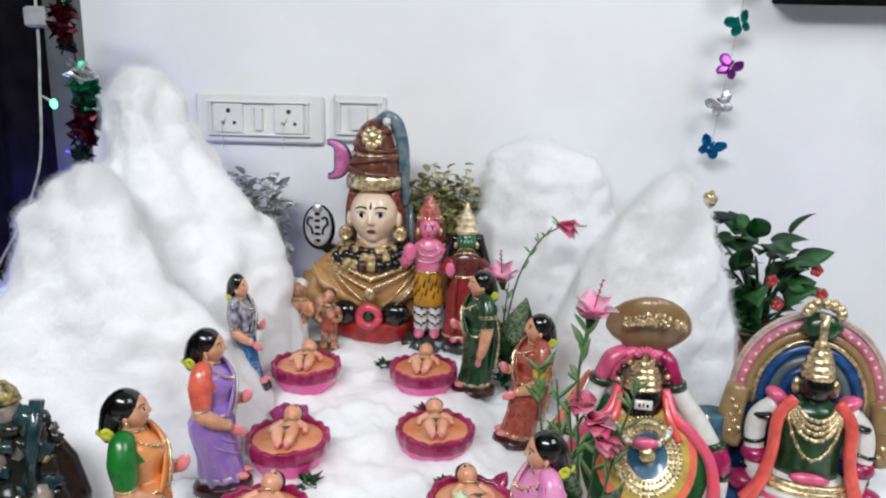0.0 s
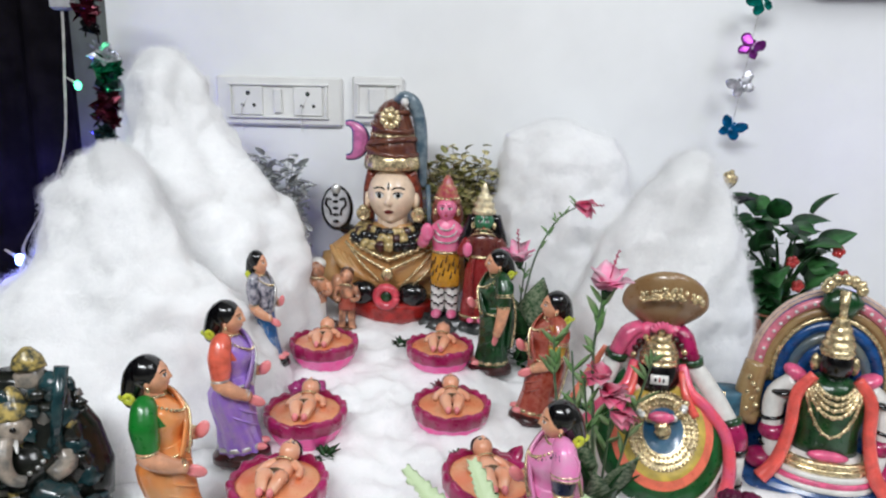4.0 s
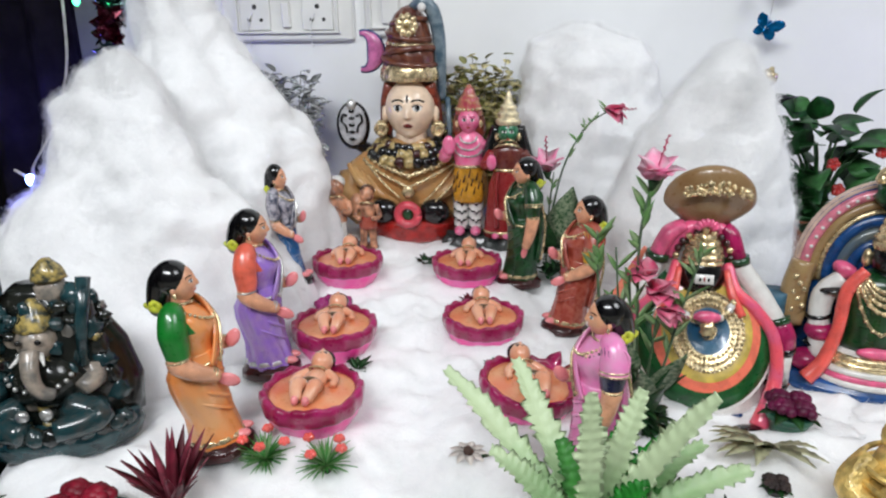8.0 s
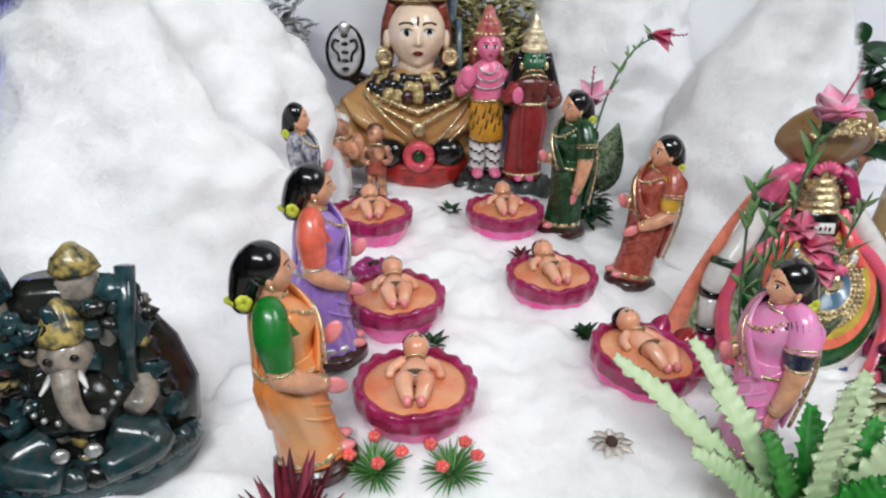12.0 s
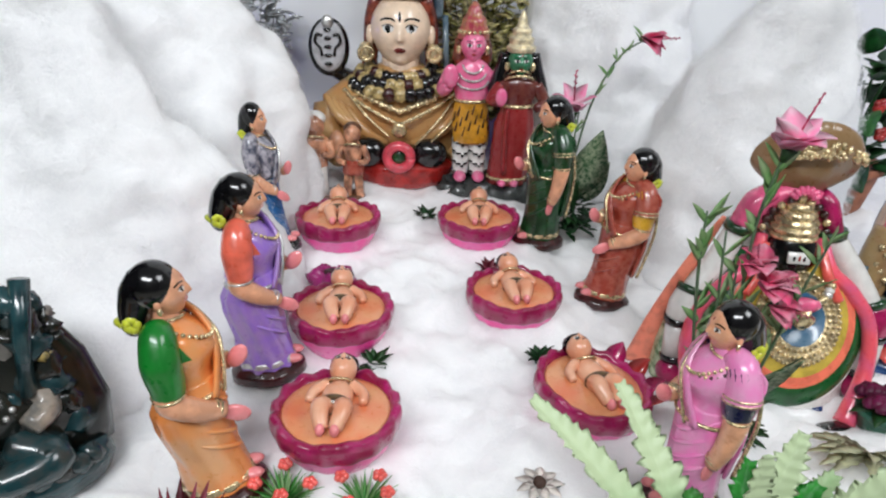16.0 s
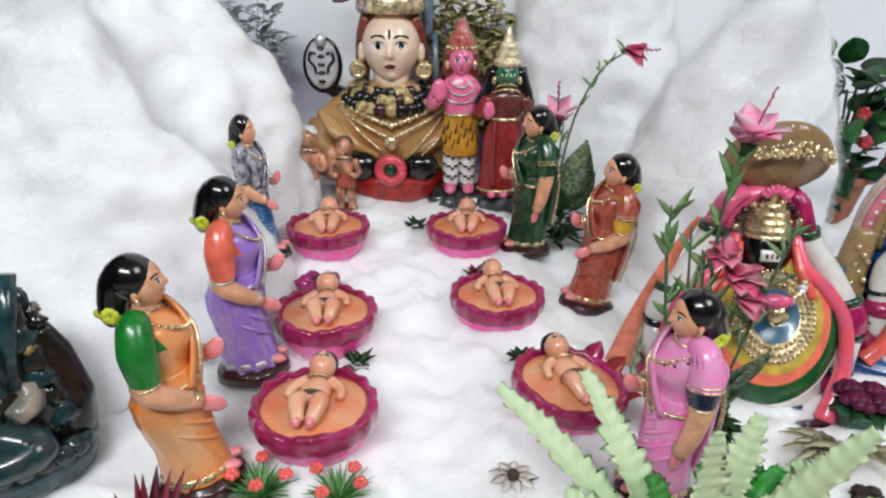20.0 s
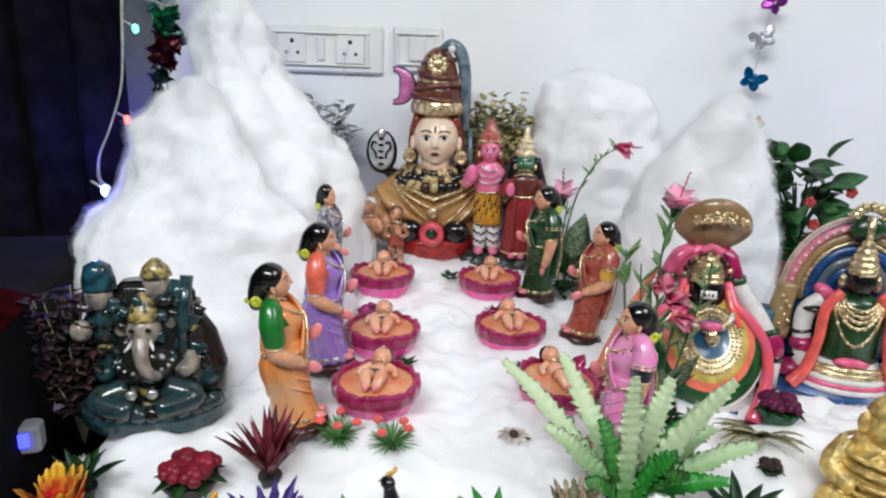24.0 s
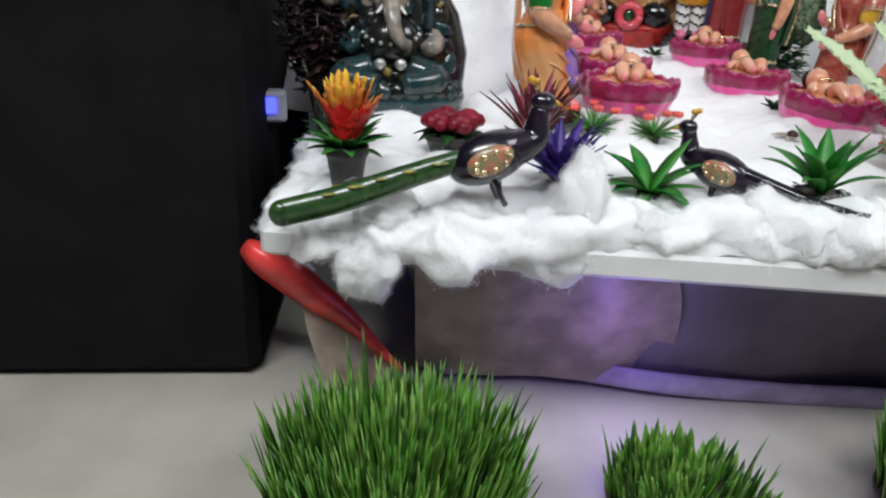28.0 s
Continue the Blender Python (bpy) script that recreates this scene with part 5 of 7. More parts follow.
def hooded_idol(m):
    """A round white idol with painted rainbow bands, dark face and a cobra hood; one plain mesh."""
    s = Shape()
    hood = paint("hood_brown", (0.27, 0.16, 0.07), 0.25, (0.36, 0.24, 0.12), 50)
    # a dome that faces forward: rings of colour from its middle outwards
    rosegar = paint("rose_garland", (0.82, 0.13, 0.17), 0.15, (0.80, 0.16, 0.30), 50)
    olive_gold = paint("olive_gold", (0.62, 0.47, 0.08), 0.2)
    forest = paint("forest_green", (0.012, 0.12, 0.03), 0.3)
    slate = paint("slate_blue", (0.02, 0.12, 0.24), 0.3, (0.08, 0.20, 0.30), 60)
    SALMON = paint("salmon", (0.85, 0.24, 0.15), 0.12)
    tilt = turn(62, 0, 0)
    bands = [(0.0, 0.030, GOLD), (0.007, 0.029, slate), (0.011, 0.0285, slate), (0.0185, 0.0268, GOLD), (0.027, 0.0240, GOLD), (0.0325, 0.0212, olive_gold), (0.0400, 0.0170, SALMON), (0.0480, 0.0115, forest), (0.0625, -0.0045, WHITE), (0.065, -0.009, WHITE), (0.067, -0.016, WHITE), (0.060, -0.030, WHITE)]
    bands = [(r * 1.22, h * 1.03, c) for r, h, c in bands]
    rows, cols = [], []
    for (r, h, c), (r2, h2, _) in zip(bands, bands[1:] + [bands[-1]]):
        for u in (0.0, 0.88):
            rr, hh = r + (r2 - r) * u, h + (h2 - h) * u - (0.0012 if u else 0)
            rows.append([tilt @ Vector((max(rr, 0.001) * math.cos(2 * math.pi * j / 48) * 0.86, max(rr, 0.001) * math.sin(2 * math.pi * j / 48), hh)) + Vector((0.006, -0.005, 0.082)) for j in range(48)])
            cols.append(c)
    s.grid(rows, lambda i, j: cols[i])
    for r, h, count in ((0.0382, 0.0232, 50), (0.0320, 0.0262, 42), (0.0262, 0.0278, 34)):
        for k in range(count):
            a = 2 * math.pi * k / count
            s.ball(tilt @ Vector((r * 0.86 * math.cos(a), r * math.sin(a), h)) + Vector((0.006, -0.005, 0.082)), 0.0019, GOLD, None, 6, 4)
    # white body like a cone, on black feet
    s.loft([(0.002, 0.014, -0.004, 0.066, 0.044), (0.002, 0.014, 0.010, 0.074, 0.048), (0.002, 0.016, 0.05, 0.070, 0.042), (0.002, 0.026, 0.10, 0.050, 0.030), (0, 0.036, 0.135, 0.034, 0.022), (0, 0.038, 0.16, 0.030, 0.018), (0, 0.038, 0.19, 0.022, 0.012)], WHITE, 30)
    s.loft([(0.006, 0.012, -0.008, 0.064, 0.044), (0.006, 0.012, 0.004, 0.068, 0.048), (0.006, 0.012, 0.008, 0.06, 0.04)], BLUE, 30)
    for e in (-1, 1):
        s.ball((0.040 * e + 0.006, -0.052, 0.002), (0.022, 0.012, 0.007), BLACK, turn(0, 0, 24 * e), 14, 8)
    # dark face with a white painted mark, gold beehive crown
    s.ball((0, 0.008, 0.136), (0.0215, 0.018, 0.026), BLACK, None, 20, 14)
    s.box((0, -0.0105, 0.1405), (0.0175, 0.003, 0.0095), WHITE, turn(-12, 0, 0))
    for x in (-0.004, 0.004):
        s.ball((x, -0.0125, 0.1405), (0.0012, 0.0008, 0.0022), BLACK, None, 6, 5)
    s.ball((0, -0.0128, 0.1412), (0.0009, 0.0008, 0.0026), RED, None, 6, 5)
    for k, (r, z) in enumerate(((0.0190, 0.150), (0.0188, 0.156), (0.0172, 0.162), (0.0145, 0.168), (0.0105, 0.174))):
        s.loft([(0, 0.012, z, r, r * 0.92), (0, 0.012, z + 0.0032, r * 1.05, r * 0.97), (0, 0.012, z + 0.0064, r * 0.90, r * 0.84)], GOLD, 24)
    s.ball((0, 0.012, 0.184), (0.0040, 0.0040, 0.0060), GOLD, None, 9, 7)
    for k in range(15):
        a = radians(-35 + 250 * k / 14)
        s.ball((0.0255 * math.cos(a), 0.012, 0.156 + 0.0255 * math.sin(a)), 0.0036, MAROON if k % 3 else GOLD, None, 7, 5)
    for k in range(7):
        a = radians(-60 + 20 * k)
        s.ball((0.010 * math.sin(a), 0.008, 0.182 + 0.010 * math.cos(a)), (0.0030, 0.0030, 0.0046), PINK, turn(0, math.degrees(a), 0), 7, 5)
    # white and silver collar with a rose bow over the rings
    for k in range(19):
        a = radians(190 + 160 * k / 18)
        s.ball((0.026 * math.cos(a), -0.020 - 0.012 * abs(math.sin(a)), 0.126 + 0.020 * math.sin(a)), (0.0038, 0.0032, 0.0036), (SILVER, WHITE, GOLD, GOLD)[k % 4], None, 8, 6, 0.4, k)
    s.ball((0.002, -0.038, 0.113), (0.013, 0.005, 0.0060), PINK, None, 14, 8, 0.2)
    s.ball((0.004, -0.040, 0.101), (0.0080, 0.005, 0.0080), GOLD, None, 12, 8, 0.4, 2)
    # pink mantle behind the face, shoulder puffs, arms with bands and cuffs
    s.ring((0, 0.024, 0.154), 0.029, 0.0085, PINK, None, 28, 12, -5, 185, 1.05)
    for e in (-1, 1):
        k = 0.74 if e > 0 else 0.95
        s.tube([(0.018 * e, 0.024, 0.184), (0.034 * e * k, 0.022, 0.176), (0.046 * e * k, 0.018, 0.154)], [0.009, 0.0120, 0.0100], PINK if e < 0 else MAGENTA, 16, 0.75, (0, 1, 0), 5)
        s.tube([(0.0437 * e * k, 0.018, 0.1565), (0.0455 * e * k, 0.018, 0.1495)], 0.0118, DEEPGREEN, 16)
        s.tube([(0.0455 * e * k, 0.018, 0.150), (0.056 * e, 0.012, 0.120), (0.072 * e, 0.004, 0.096)], [0.0095, 0.0110, 0.0105], WHITE, 14, 1.0, None, 5)
        s.tube([(0.0730 * e, 0.005, 0.100), (0.0750 * e, 0.003, 0.094)], 0.0125, DEEPGREEN, 16)
        s.tube([(0.075 * e, 0.003, 0.095), (0.079 * e, 0.0, 0.083), (0.081 * e, 0.0, 0.072)], [0.0115, 0.0130, 0.0115], MAGENTA if e > 0 else WHITE, 14, 1.0, None, 4)
        s.tube([(0.081 * e, 0.0, 0.073), (0.081 * e, 0.0, 0.067)], 0.0125, BLACK, 16)
        s.tube([(0.081 * e, 0.0, 0.068), (0.080 * e, -0.002, 0.035)], 0.0105, WHITE, 14)
        s.tube([(0.080 * e, -0.002, 0.036), (0.079 * e, -0.002, 0.030)], 0.0120, BLACK, 16)
        s.ball((0.080 * e, -0.004, 0.018), (0.0135, 0.013, 0.014), MAGENTA, None, 14, 9)
        # garland strands of two tones that part at the neck and run down beside the rings
        s.tube([(0.024 * e, 0.012, 0.150), (0.031 * e, -0.002, 0.128), (0.050 * e, -0.006, 0.112), (0.070 * e, -0.010, 0.084), (0.074 * e, -0.020, 0.044), (0.060 * e, -0.040, 0.004)], [0.0050, 0.0062, 0.0060, 0.0060, 0.0066, 0.0090], rosegar, 12, 1.0, None, 6)
        s.tube([(0.022 * e, 0.004, 0.146), (0.027 * e, -0.010, 0.126), (0.037 * e, -0.018, 0.108)], [0.0030, 0.0044, 0.0040], CORAL, 10, 1.0, None, 5)
    # printed cloth and salmon hem on one side
    printed = paint("leaf_print", (0.05, 0.16, 0.04), 0.3, (0.62, 0.68, 0.50), 110)
    s.loft([(-0.062, 0.012, 0.000, 0.036, 0.030), (-0.064, 0.012, 0.040, 0.030, 0.026), (-0.064, 0.012, 0.085, 0.020, 0.018), (-0.060, 0.013, 0.108, 0.014, 0.013)], printed, 24)
    s.tube([(-0.054, 0.022, 0.160), (-0.074, 0.020, 0.115), (-0.092, 0.018, 0.060), (-0.104, 0.016, 0.010)], [0.002, 0.006, 0.011, 0.016], paint("salmon_cloth", (0.80, 0.30, 0.20), 0.2), 12, 0.3, (1, 0, 0), 6)
    # cobra hood: a broad rounded canopy with grooves and a gold crest
    first = len(s.v)
    s.ball((0, 0, 0), (0.0435, 0.0150, 0.0345), hood, None, 48, 24)
    for k in range(first, len(s.v)):
        x, y, z = s.v[k]
        w = 1 - 0.34 * smoothstep(-z, 0.002, 0.034)
        s.v[k] = (x * w + 0.003, y - 0.010 * (z / 0.036) + 0.012 * (x / 0.0475) ** 2 + 0.0007 * math.cos(x * 900) * (z > -0.02) + 0.022, z + 0.213 - 0.004 * (x / 0.0475) ** 2)
    r = random.Random(8)
    for k in range(64):
        u, v = r.uniform(-1, 1), r.uniform(-1, 1)
        x = 0.030 * u
        s.ball((x + 0.005, -0.0035 + 0.012 * (x / 0.0475) ** 2 - 0.0012 * v, 0.2285 - 8.0 * x * x + 0.0062 * v * (1 - 0.4 * abs(u))), (0.0022, 0.0026, r.uniform(0.0018, 0.0034)), GOLD, None, 7, 5, 0.4, k)
    return s.thing("hooded_idol_statue", m, "white clay idol with rainbow bands, black face and brown cobra hood", "statue")


hooded_idol(pose(0.250, 0.710, 0.032, 0, 0, -8))


def arch_idol(m):
    """A dark-faced idol under a painted arch on a blue base; one plain mesh."""
    s = Shape()
    bronze = paint("bronze_band", (0.30, 0.19, 0.09), 0.3, (0.42, 0.30, 0.14), 90)
    stone_blue = paint("stone_blue", (0.10, 0.15, 0.19), 0.3, (0.22, 0.24, 0.22), 60)
    rosy_band = paint("rosy_band", (0.72, 0.26, 0.34), 0.2)
    # base and blocks
    s.loft([(0.0, 0.0, -0.008, 0.086, 0.046), (0, 0, 0.008, 0.088, 0.048), (0, 0, 0.016, 0.080, 0.042)], BLUE, 30)
    # the arch: bands from outside inwards, on a thick backing
    cz = 0.118
    pale_rim = paint("pale_rim", (0.62, 0.48, 0.40), 0.2)
    for r, th, mat, dy in ((0.0760, 0.0045, pale_rim, 0.002), (0.0690, 0.0055, rosy_band, -0.001), (0.0605, 0.0052, bronze, -0.001), (0.0545, 0.0026, GOLD, -0.004), (0.0470, 0.0070, BLUE, 0.0), (0.0365, 0.0065, stone_blue, 0.0), (0.0270, 0.0070, BLUE, 0.0)):
        s.ring((0, 0.02 + dy, cz), r, th, mat, None, 40, 10, -8, 188, 1.25)
    rows = []
    for dy in (0.018, 0.030):
        rows.append([(0.078 * math.cos(radians(a)), dy, cz + 0.078 * 1.25 * math.sin(radians(a))) for a in range(-8, 189, 7)] + [(-0.070, dy, 0.012), (0.070, dy, 0.012)])
    s.grid(rows, BLUE)
    for k in range(26):
        a = radians(-5 + 190 * k / 25)
        s.ball((0.0690 * math.cos(a), 0.0138, cz + 0.0690 * 1.25 * math.sin(a)), 0.0020, WHITE, None, 6, 5)
    # curled gold ends
    for e in (-1, 1):
        s.tube([(0.070 * e, 0.014, cz + 0.01), (0.076 * e, 0.008, 0.095), (0.074 * e, 0.004, 0.072), (0.064 * e, 0.0, 0.068)], [0.0125, 0.014, 0.013, 0.008], bronze, 12, 1.0, None, 5)
        for k in range(8):
            s.ball(((0.074 + 0.005 * math.sin(2.1 * k)) * e, -0.006 + 0.003 * math.cos(1.7 * k), 0.074 + 0.006 * k), 0.0030, GOLD, None, 7, 5, 0.4, k)
    # finial: dark beast face with gold crest
    s.ball((0, 0.006, cz + 0.088), (0.020, 0.013, 0.016), DEEPGREEN, None, 14, 9, 0.3)
    for k in range(7):
        a = radians(180 * k / 6)
        s.ball((0.016 * math.cos(a), 0.002, cz + 0.104 + 0.010 * math.sin(a)), 0.0062, GOLD, None, 8, 6, 0.3, k)
    s.tube([(0, -0.004, cz + 0.104), (0, -0.008, cz + 0.075)], [0.0055, 0.0035], GOLD, 8)
    # figure: skirt, body, face, crown
    s.loft([(0, -0.014, 0.014, 0.046, 0.026), (0, -0.014, 0.03, 0.042, 0.025), (0, -0.012, 0.05, 0.034, 0.022)], WHITE, 26, 9, 0.03)
    for k, (r, z, mat) in enumerate(((0.0475, 0.018, WHITE), (0.046, 0.024, PINK), (0.0445, 0.030, WHITE), (0.042, 0.037, GOLD), (0.039, 0.043, GOLD))):
        s.ring((0, -0.014, z), r, 0.0042, mat, turn(90, 0, 0), 26, 7, 0, 360, 0.62)
    s.loft([(0, -0.010, 0.05, 0.032, 0.022), (0, -0.010, 0.075, 0.030, 0.022), (0, -0.008, 0.105, 0.036, 0.022), (0, -0.006, 0.124, 0.026, 0.018), (0, -0.004, 0.130, 0.014, 0.012)], DEEPGREEN, 26)
    s.ball((0, -0.010, 0.145), (0.0165, 0.0155, 0.0195), BLACK, None, 16, 11)
    for r, z in ((0.0158, 0.155), (0.0150, 0.162), (0.0130, 0.169), (0.0104, 0.177), (0.0072, 0.185)):
        s.loft([(0, -0.008, z, r, r), (0, -0.008, z + 0.005, r * 1.08, r * 1.08), (0, -0.008, z + 0.0095, r * 0.88, r * 0.88)], GOLD, 20)
    s.ball((0, -0.008, 0.197), (0.004, 0.004, 0.007), GOLD, None, 8, 6)
    for e in (-1, 1):
        s.ball((0.0185 * e, -0.006, 0.143), (0.005, 0.005, 0.010), GOLD, None, 8, 6)
    for r, drop in ((0.019, 0.012), (0.0215, 0.019), (0.024, 0.026), (0.026, 0.034), (0.0275, 0.056)):
        pts = [(r * math.sin(radians(a)), -0.016 - 0.016 * math.cos(radians(a)), 0.128 - drop * math.cos(radians(a)) ** 1.5) for a in range(-80, 81, 16)]
        s.tube(pts, 0.0022 if drop < 0.05 else 0.0018, GOLD, 7)
        for p in pts:
            s.ball(p, 0.0028 if drop < 0.05 else 0.0026, GOLD, None, 6, 5, 0.3)
    # white arms, magenta cuffs and the coral garland
    for e in (-1, 1):
        s.tube([(0.034 * e, -0.004, 0.118), (0.050 * e, -0.004, 0.10), (0.052 * e, -0.010, 0.072), (0.046 * e, -0.014, 0.035)], [0.011, 0.0115, 0.0105, 0.011], WHITE, 11, 1.0, None, 5)
        for x, z in ((0.0440, 0.108), (0.0525, 0.078), (0.0500, 0.048)):
            s.ball((x * e, -0.008, z), (0.0135, 0.0135, 0.0040), BLACK, turn(0, 12 * e, 0), 16, 7)
        s.ball((0.050 * e, -0.012, 0.062), (0.0150, 0.015, 0.011), MAGENTA, None, 14, 9)
        s.ball((0.034 * e, -0.002, 0.127), (0.014, 0.011, 0.008), PINK, turn(0, -30 * e, 0), 12, 8)
        s.ball((0.058 * e, -0.012, 0.028), (0.018, 0.016, 0.012), MAGENTA, None, 12, 7)
        s.tube([(0.020 * e, -0.020, 0.134), (0.034 * e, -0.022, 0.112), (0.037 * e, -0.026, 0.072), (0.046 * e, -0.030, 0.036), (0.060 * e, -0.034, 0.016)], [0.0055, 0.0065, 0.0062, 0.0072, 0.0085], CORAL, 10, 1.0, None, 6)
    s.ball((0, -0.034, 0.052), (0.020, 0.006, 0.006), PINK, None, 12, 6)
    return s.thing("arch_idol_statue", m, "clay idol with black face under a pink and gold painted arch", "statue")


arch_idol(pose(0.437, 0.745, 0.040, 0, 0, -14))


def teal_idol(m):
    """A dark teal and bronze group of seated figures; one plain mesh."""
    s = Shape()
    teal = paint("dark_teal", (0.006, 0.028, 0.034), 0.5, (0.03, 0.09, 0.10), 80, 0.2)
    dark = paint("bronze_black", (0.008, 0.010, 0.009), 0.5, (0.022, 0.024, 0.018), 60, 0.2)
    dull = paint("dull_gold", (0.46, 0.36, 0.12), 0.4, (0.05, 0.06, 0.05), 140)
    stone = paint("stone_flesh", (0.40, 0.34, 0.28), 0.3, (0.20, 0.19, 0.17), 70)
    sea = paint("sea_teal", (0.008, 0.040, 0.046), 0.5, (0.05, 0.07, 0.07), 130, 0.2)
    s.loft([(0, 0, -0.012, 0.070, 0.042), (0, 0, 0.004, 0.076, 0.046), (0, 0, 0.016, 0.072, 0.043)], teal, 28, 6, 0.03)
    s.loft([(0.005, 0.012, 0.01, 0.068, 0.034), (0.006, 0.014, 0.05, 0.070, 0.034), (0.004, 0.016, 0.09, 0.062, 0.030), (-0.002, 0.016, 0.13, 0.045, 0.024), (-0.004, 0.016, 0.15, 0.022, 0.016)], dark, 30, 5, 0.05)
    # seated elephant-headed figure
    s.ball((0.002, -0.006, 0.060), (0.034, 0.028, 0.030), dark, None, 18, 12, 0.15)
    s.ball((0.0, -0.012, 0.103), (0.0175, 0.018, 0.019), stone, None, 18, 12)
    for e in (-1, 1):
        s.ball((0.022 * e, -0.006, 0.104), (0.010, 0.005, 0.013), stone, turn(0, 12 * e, 0), 12, 9)
        s.tube([(0.026 * e, 0, 0.078), (0.044 * e, -0.008, 0.062), (0.036 * e, -0.026, 0.056)], [0.011, 0.011, 0.008], stone if e > 0 else teal, 10, 1.0, None, 4)
        s.tube([(0.018 * e, -0.018, 0.036), (0.046 * e, -0.026, 0.026), (0.012 * e, -0.044, 0.022)], [0.015, 0.016, 0.011], sea, 10, 1.0, None, 5)
        s.ball((0.008 * e, -0.030, 0.109), (0.003, 0.002, 0.003), BLACK, None, 7, 5)
        s.tube([(0.008 * e, -0.028, 0.096), (0.014 * e, -0.040, 0.090)], [0.003, 0.001], WHITE, 6)
        s.ball((0.010 * e, -0.046, 0.042), (0.006, 0.004, 0.006), SILVER, None, 8, 6)
    s.tube([(0, -0.030, 0.10), (0.002, -0.042, 0.082), (0.008, -0.044, 0.066), (0.018, -0.040, 0.060)], [0.0085, 0.0075, 0.0062, 0.005], stone, 10, 1.0, None, 5)
    s.loft([(0, -0.012, 0.116, 0.0165, 0.015), (0, -0.010, 0.126, 0.014, 0.013), (0, -0.008, 0.138, 0.008, 0.008), (0, -0.008, 0.144, 0.003, 0.003)], dull, 18, 7, 0.05)
    for k in range(9):
        a = radians(-80 + 160 * k / 8)
        s.ball((0.028 * math.sin(a), -0.020 - 0.014 * math.cos(a), 0.072 - 0.012 * math.cos(a)), 0.0024, SILVER, None, 6, 5)
    # turbaned figure behind one shoulder
    s.loft([(-0.042, 0.002, 0.09, 0.016, 0.014), (-0.042, 0.0, 0.115, 0.018, 0.014), (-0.042, 0, 0.128, 0.010, 0.010)], teal, 16)
    s.ball((-0.042, -0.006, 0.140), (0.0135, 0.013, 0.0155), stone, None, 14, 10)
    s.loft([(-0.042, -0.002, 0.148, 0.0165, 0.0155), (-0.042, -0.002, 0.158, 0.0165, 0.0155), (-0.042, -0.002, 0.174, 0.013, 0.012), (-0.042, -0.002, 0.179, 0.005, 0.005)], paint("turban_teal", (0.012, 0.10, 0.14), 0.3, (0.004, 0.02, 0.03), 80), 18, 8, 0.04)
    s.ball((-0.060, -0.014, 0.105), (0.011, 0.010, 0.012), stone, None, 12, 8)
    # second crowned head and raised staff on the other side
    s.ball((0.012, 0.008, 0.146), (0.015, 0.013, 0.016), stone, None, 14, 10, 0.2)
    s.loft([(0.012, 0.008, 0.158, 0.016, 0.014), (0.012, 0.008, 0.168, 0.013, 0.012), (0.012, 0.008, 0.178, 0.004, 0.004)], dull, 16, 6, 0.05)
    s.tube([(0.044, 0, 0.16), (0.040, -0.010, 0.12), (0.036, -0.014, 0.075)], [0.007, 0.006, 0.005], teal, 8)
    for k in range(12):
        a = radians(200 + 140 * k / 11)
        s.ball((0.068 * math.cos(a), 0.040 * math.sin(a), 0.014), (0.010, 0.008, 0.010), sea if k % 3 else dark, None, 8, 6, 0.4, k)
    r = random.Random(2)
    for k in range(120):
        a, z = r.uniform(-0.3, math.pi + 0.3), r.uniform(0.01, 0.145)
        w = 0.064 * (1 - max(0, z - 0.07) * 5.2)
        s.ball((w * math.cos(a), -0.030 * abs(math.sin(a)) + 0.012 + 0.006 * r.random(), z), (r.uniform(0.004, 0.011), 0.006, r.uniform(0.004, 0.010)), r.choice((teal, sea, sea, dark, dark, stone, dull)), turn(0, r.uniform(-60, 60), 0), 8, 6, 0.5, k)
    for k in range(7):
        s.ball((0.058 - 0.004 * k, 0.0, 0.04 + 0.017 * k), (0.012, 0.011, 0.013), dark if k % 2 else teal, None, 9, 7, 0.5, k)
    return s.thing("seated_idol_statue", m, "dark teal and bronze statue of a seated elephant-headed group", "statue")


teal_idol(pose(-0.341, 0.572, 0.064, 0, 0, 14) @ Matrix.Diagonal((0.93, 0.93, 0.89, 1)))


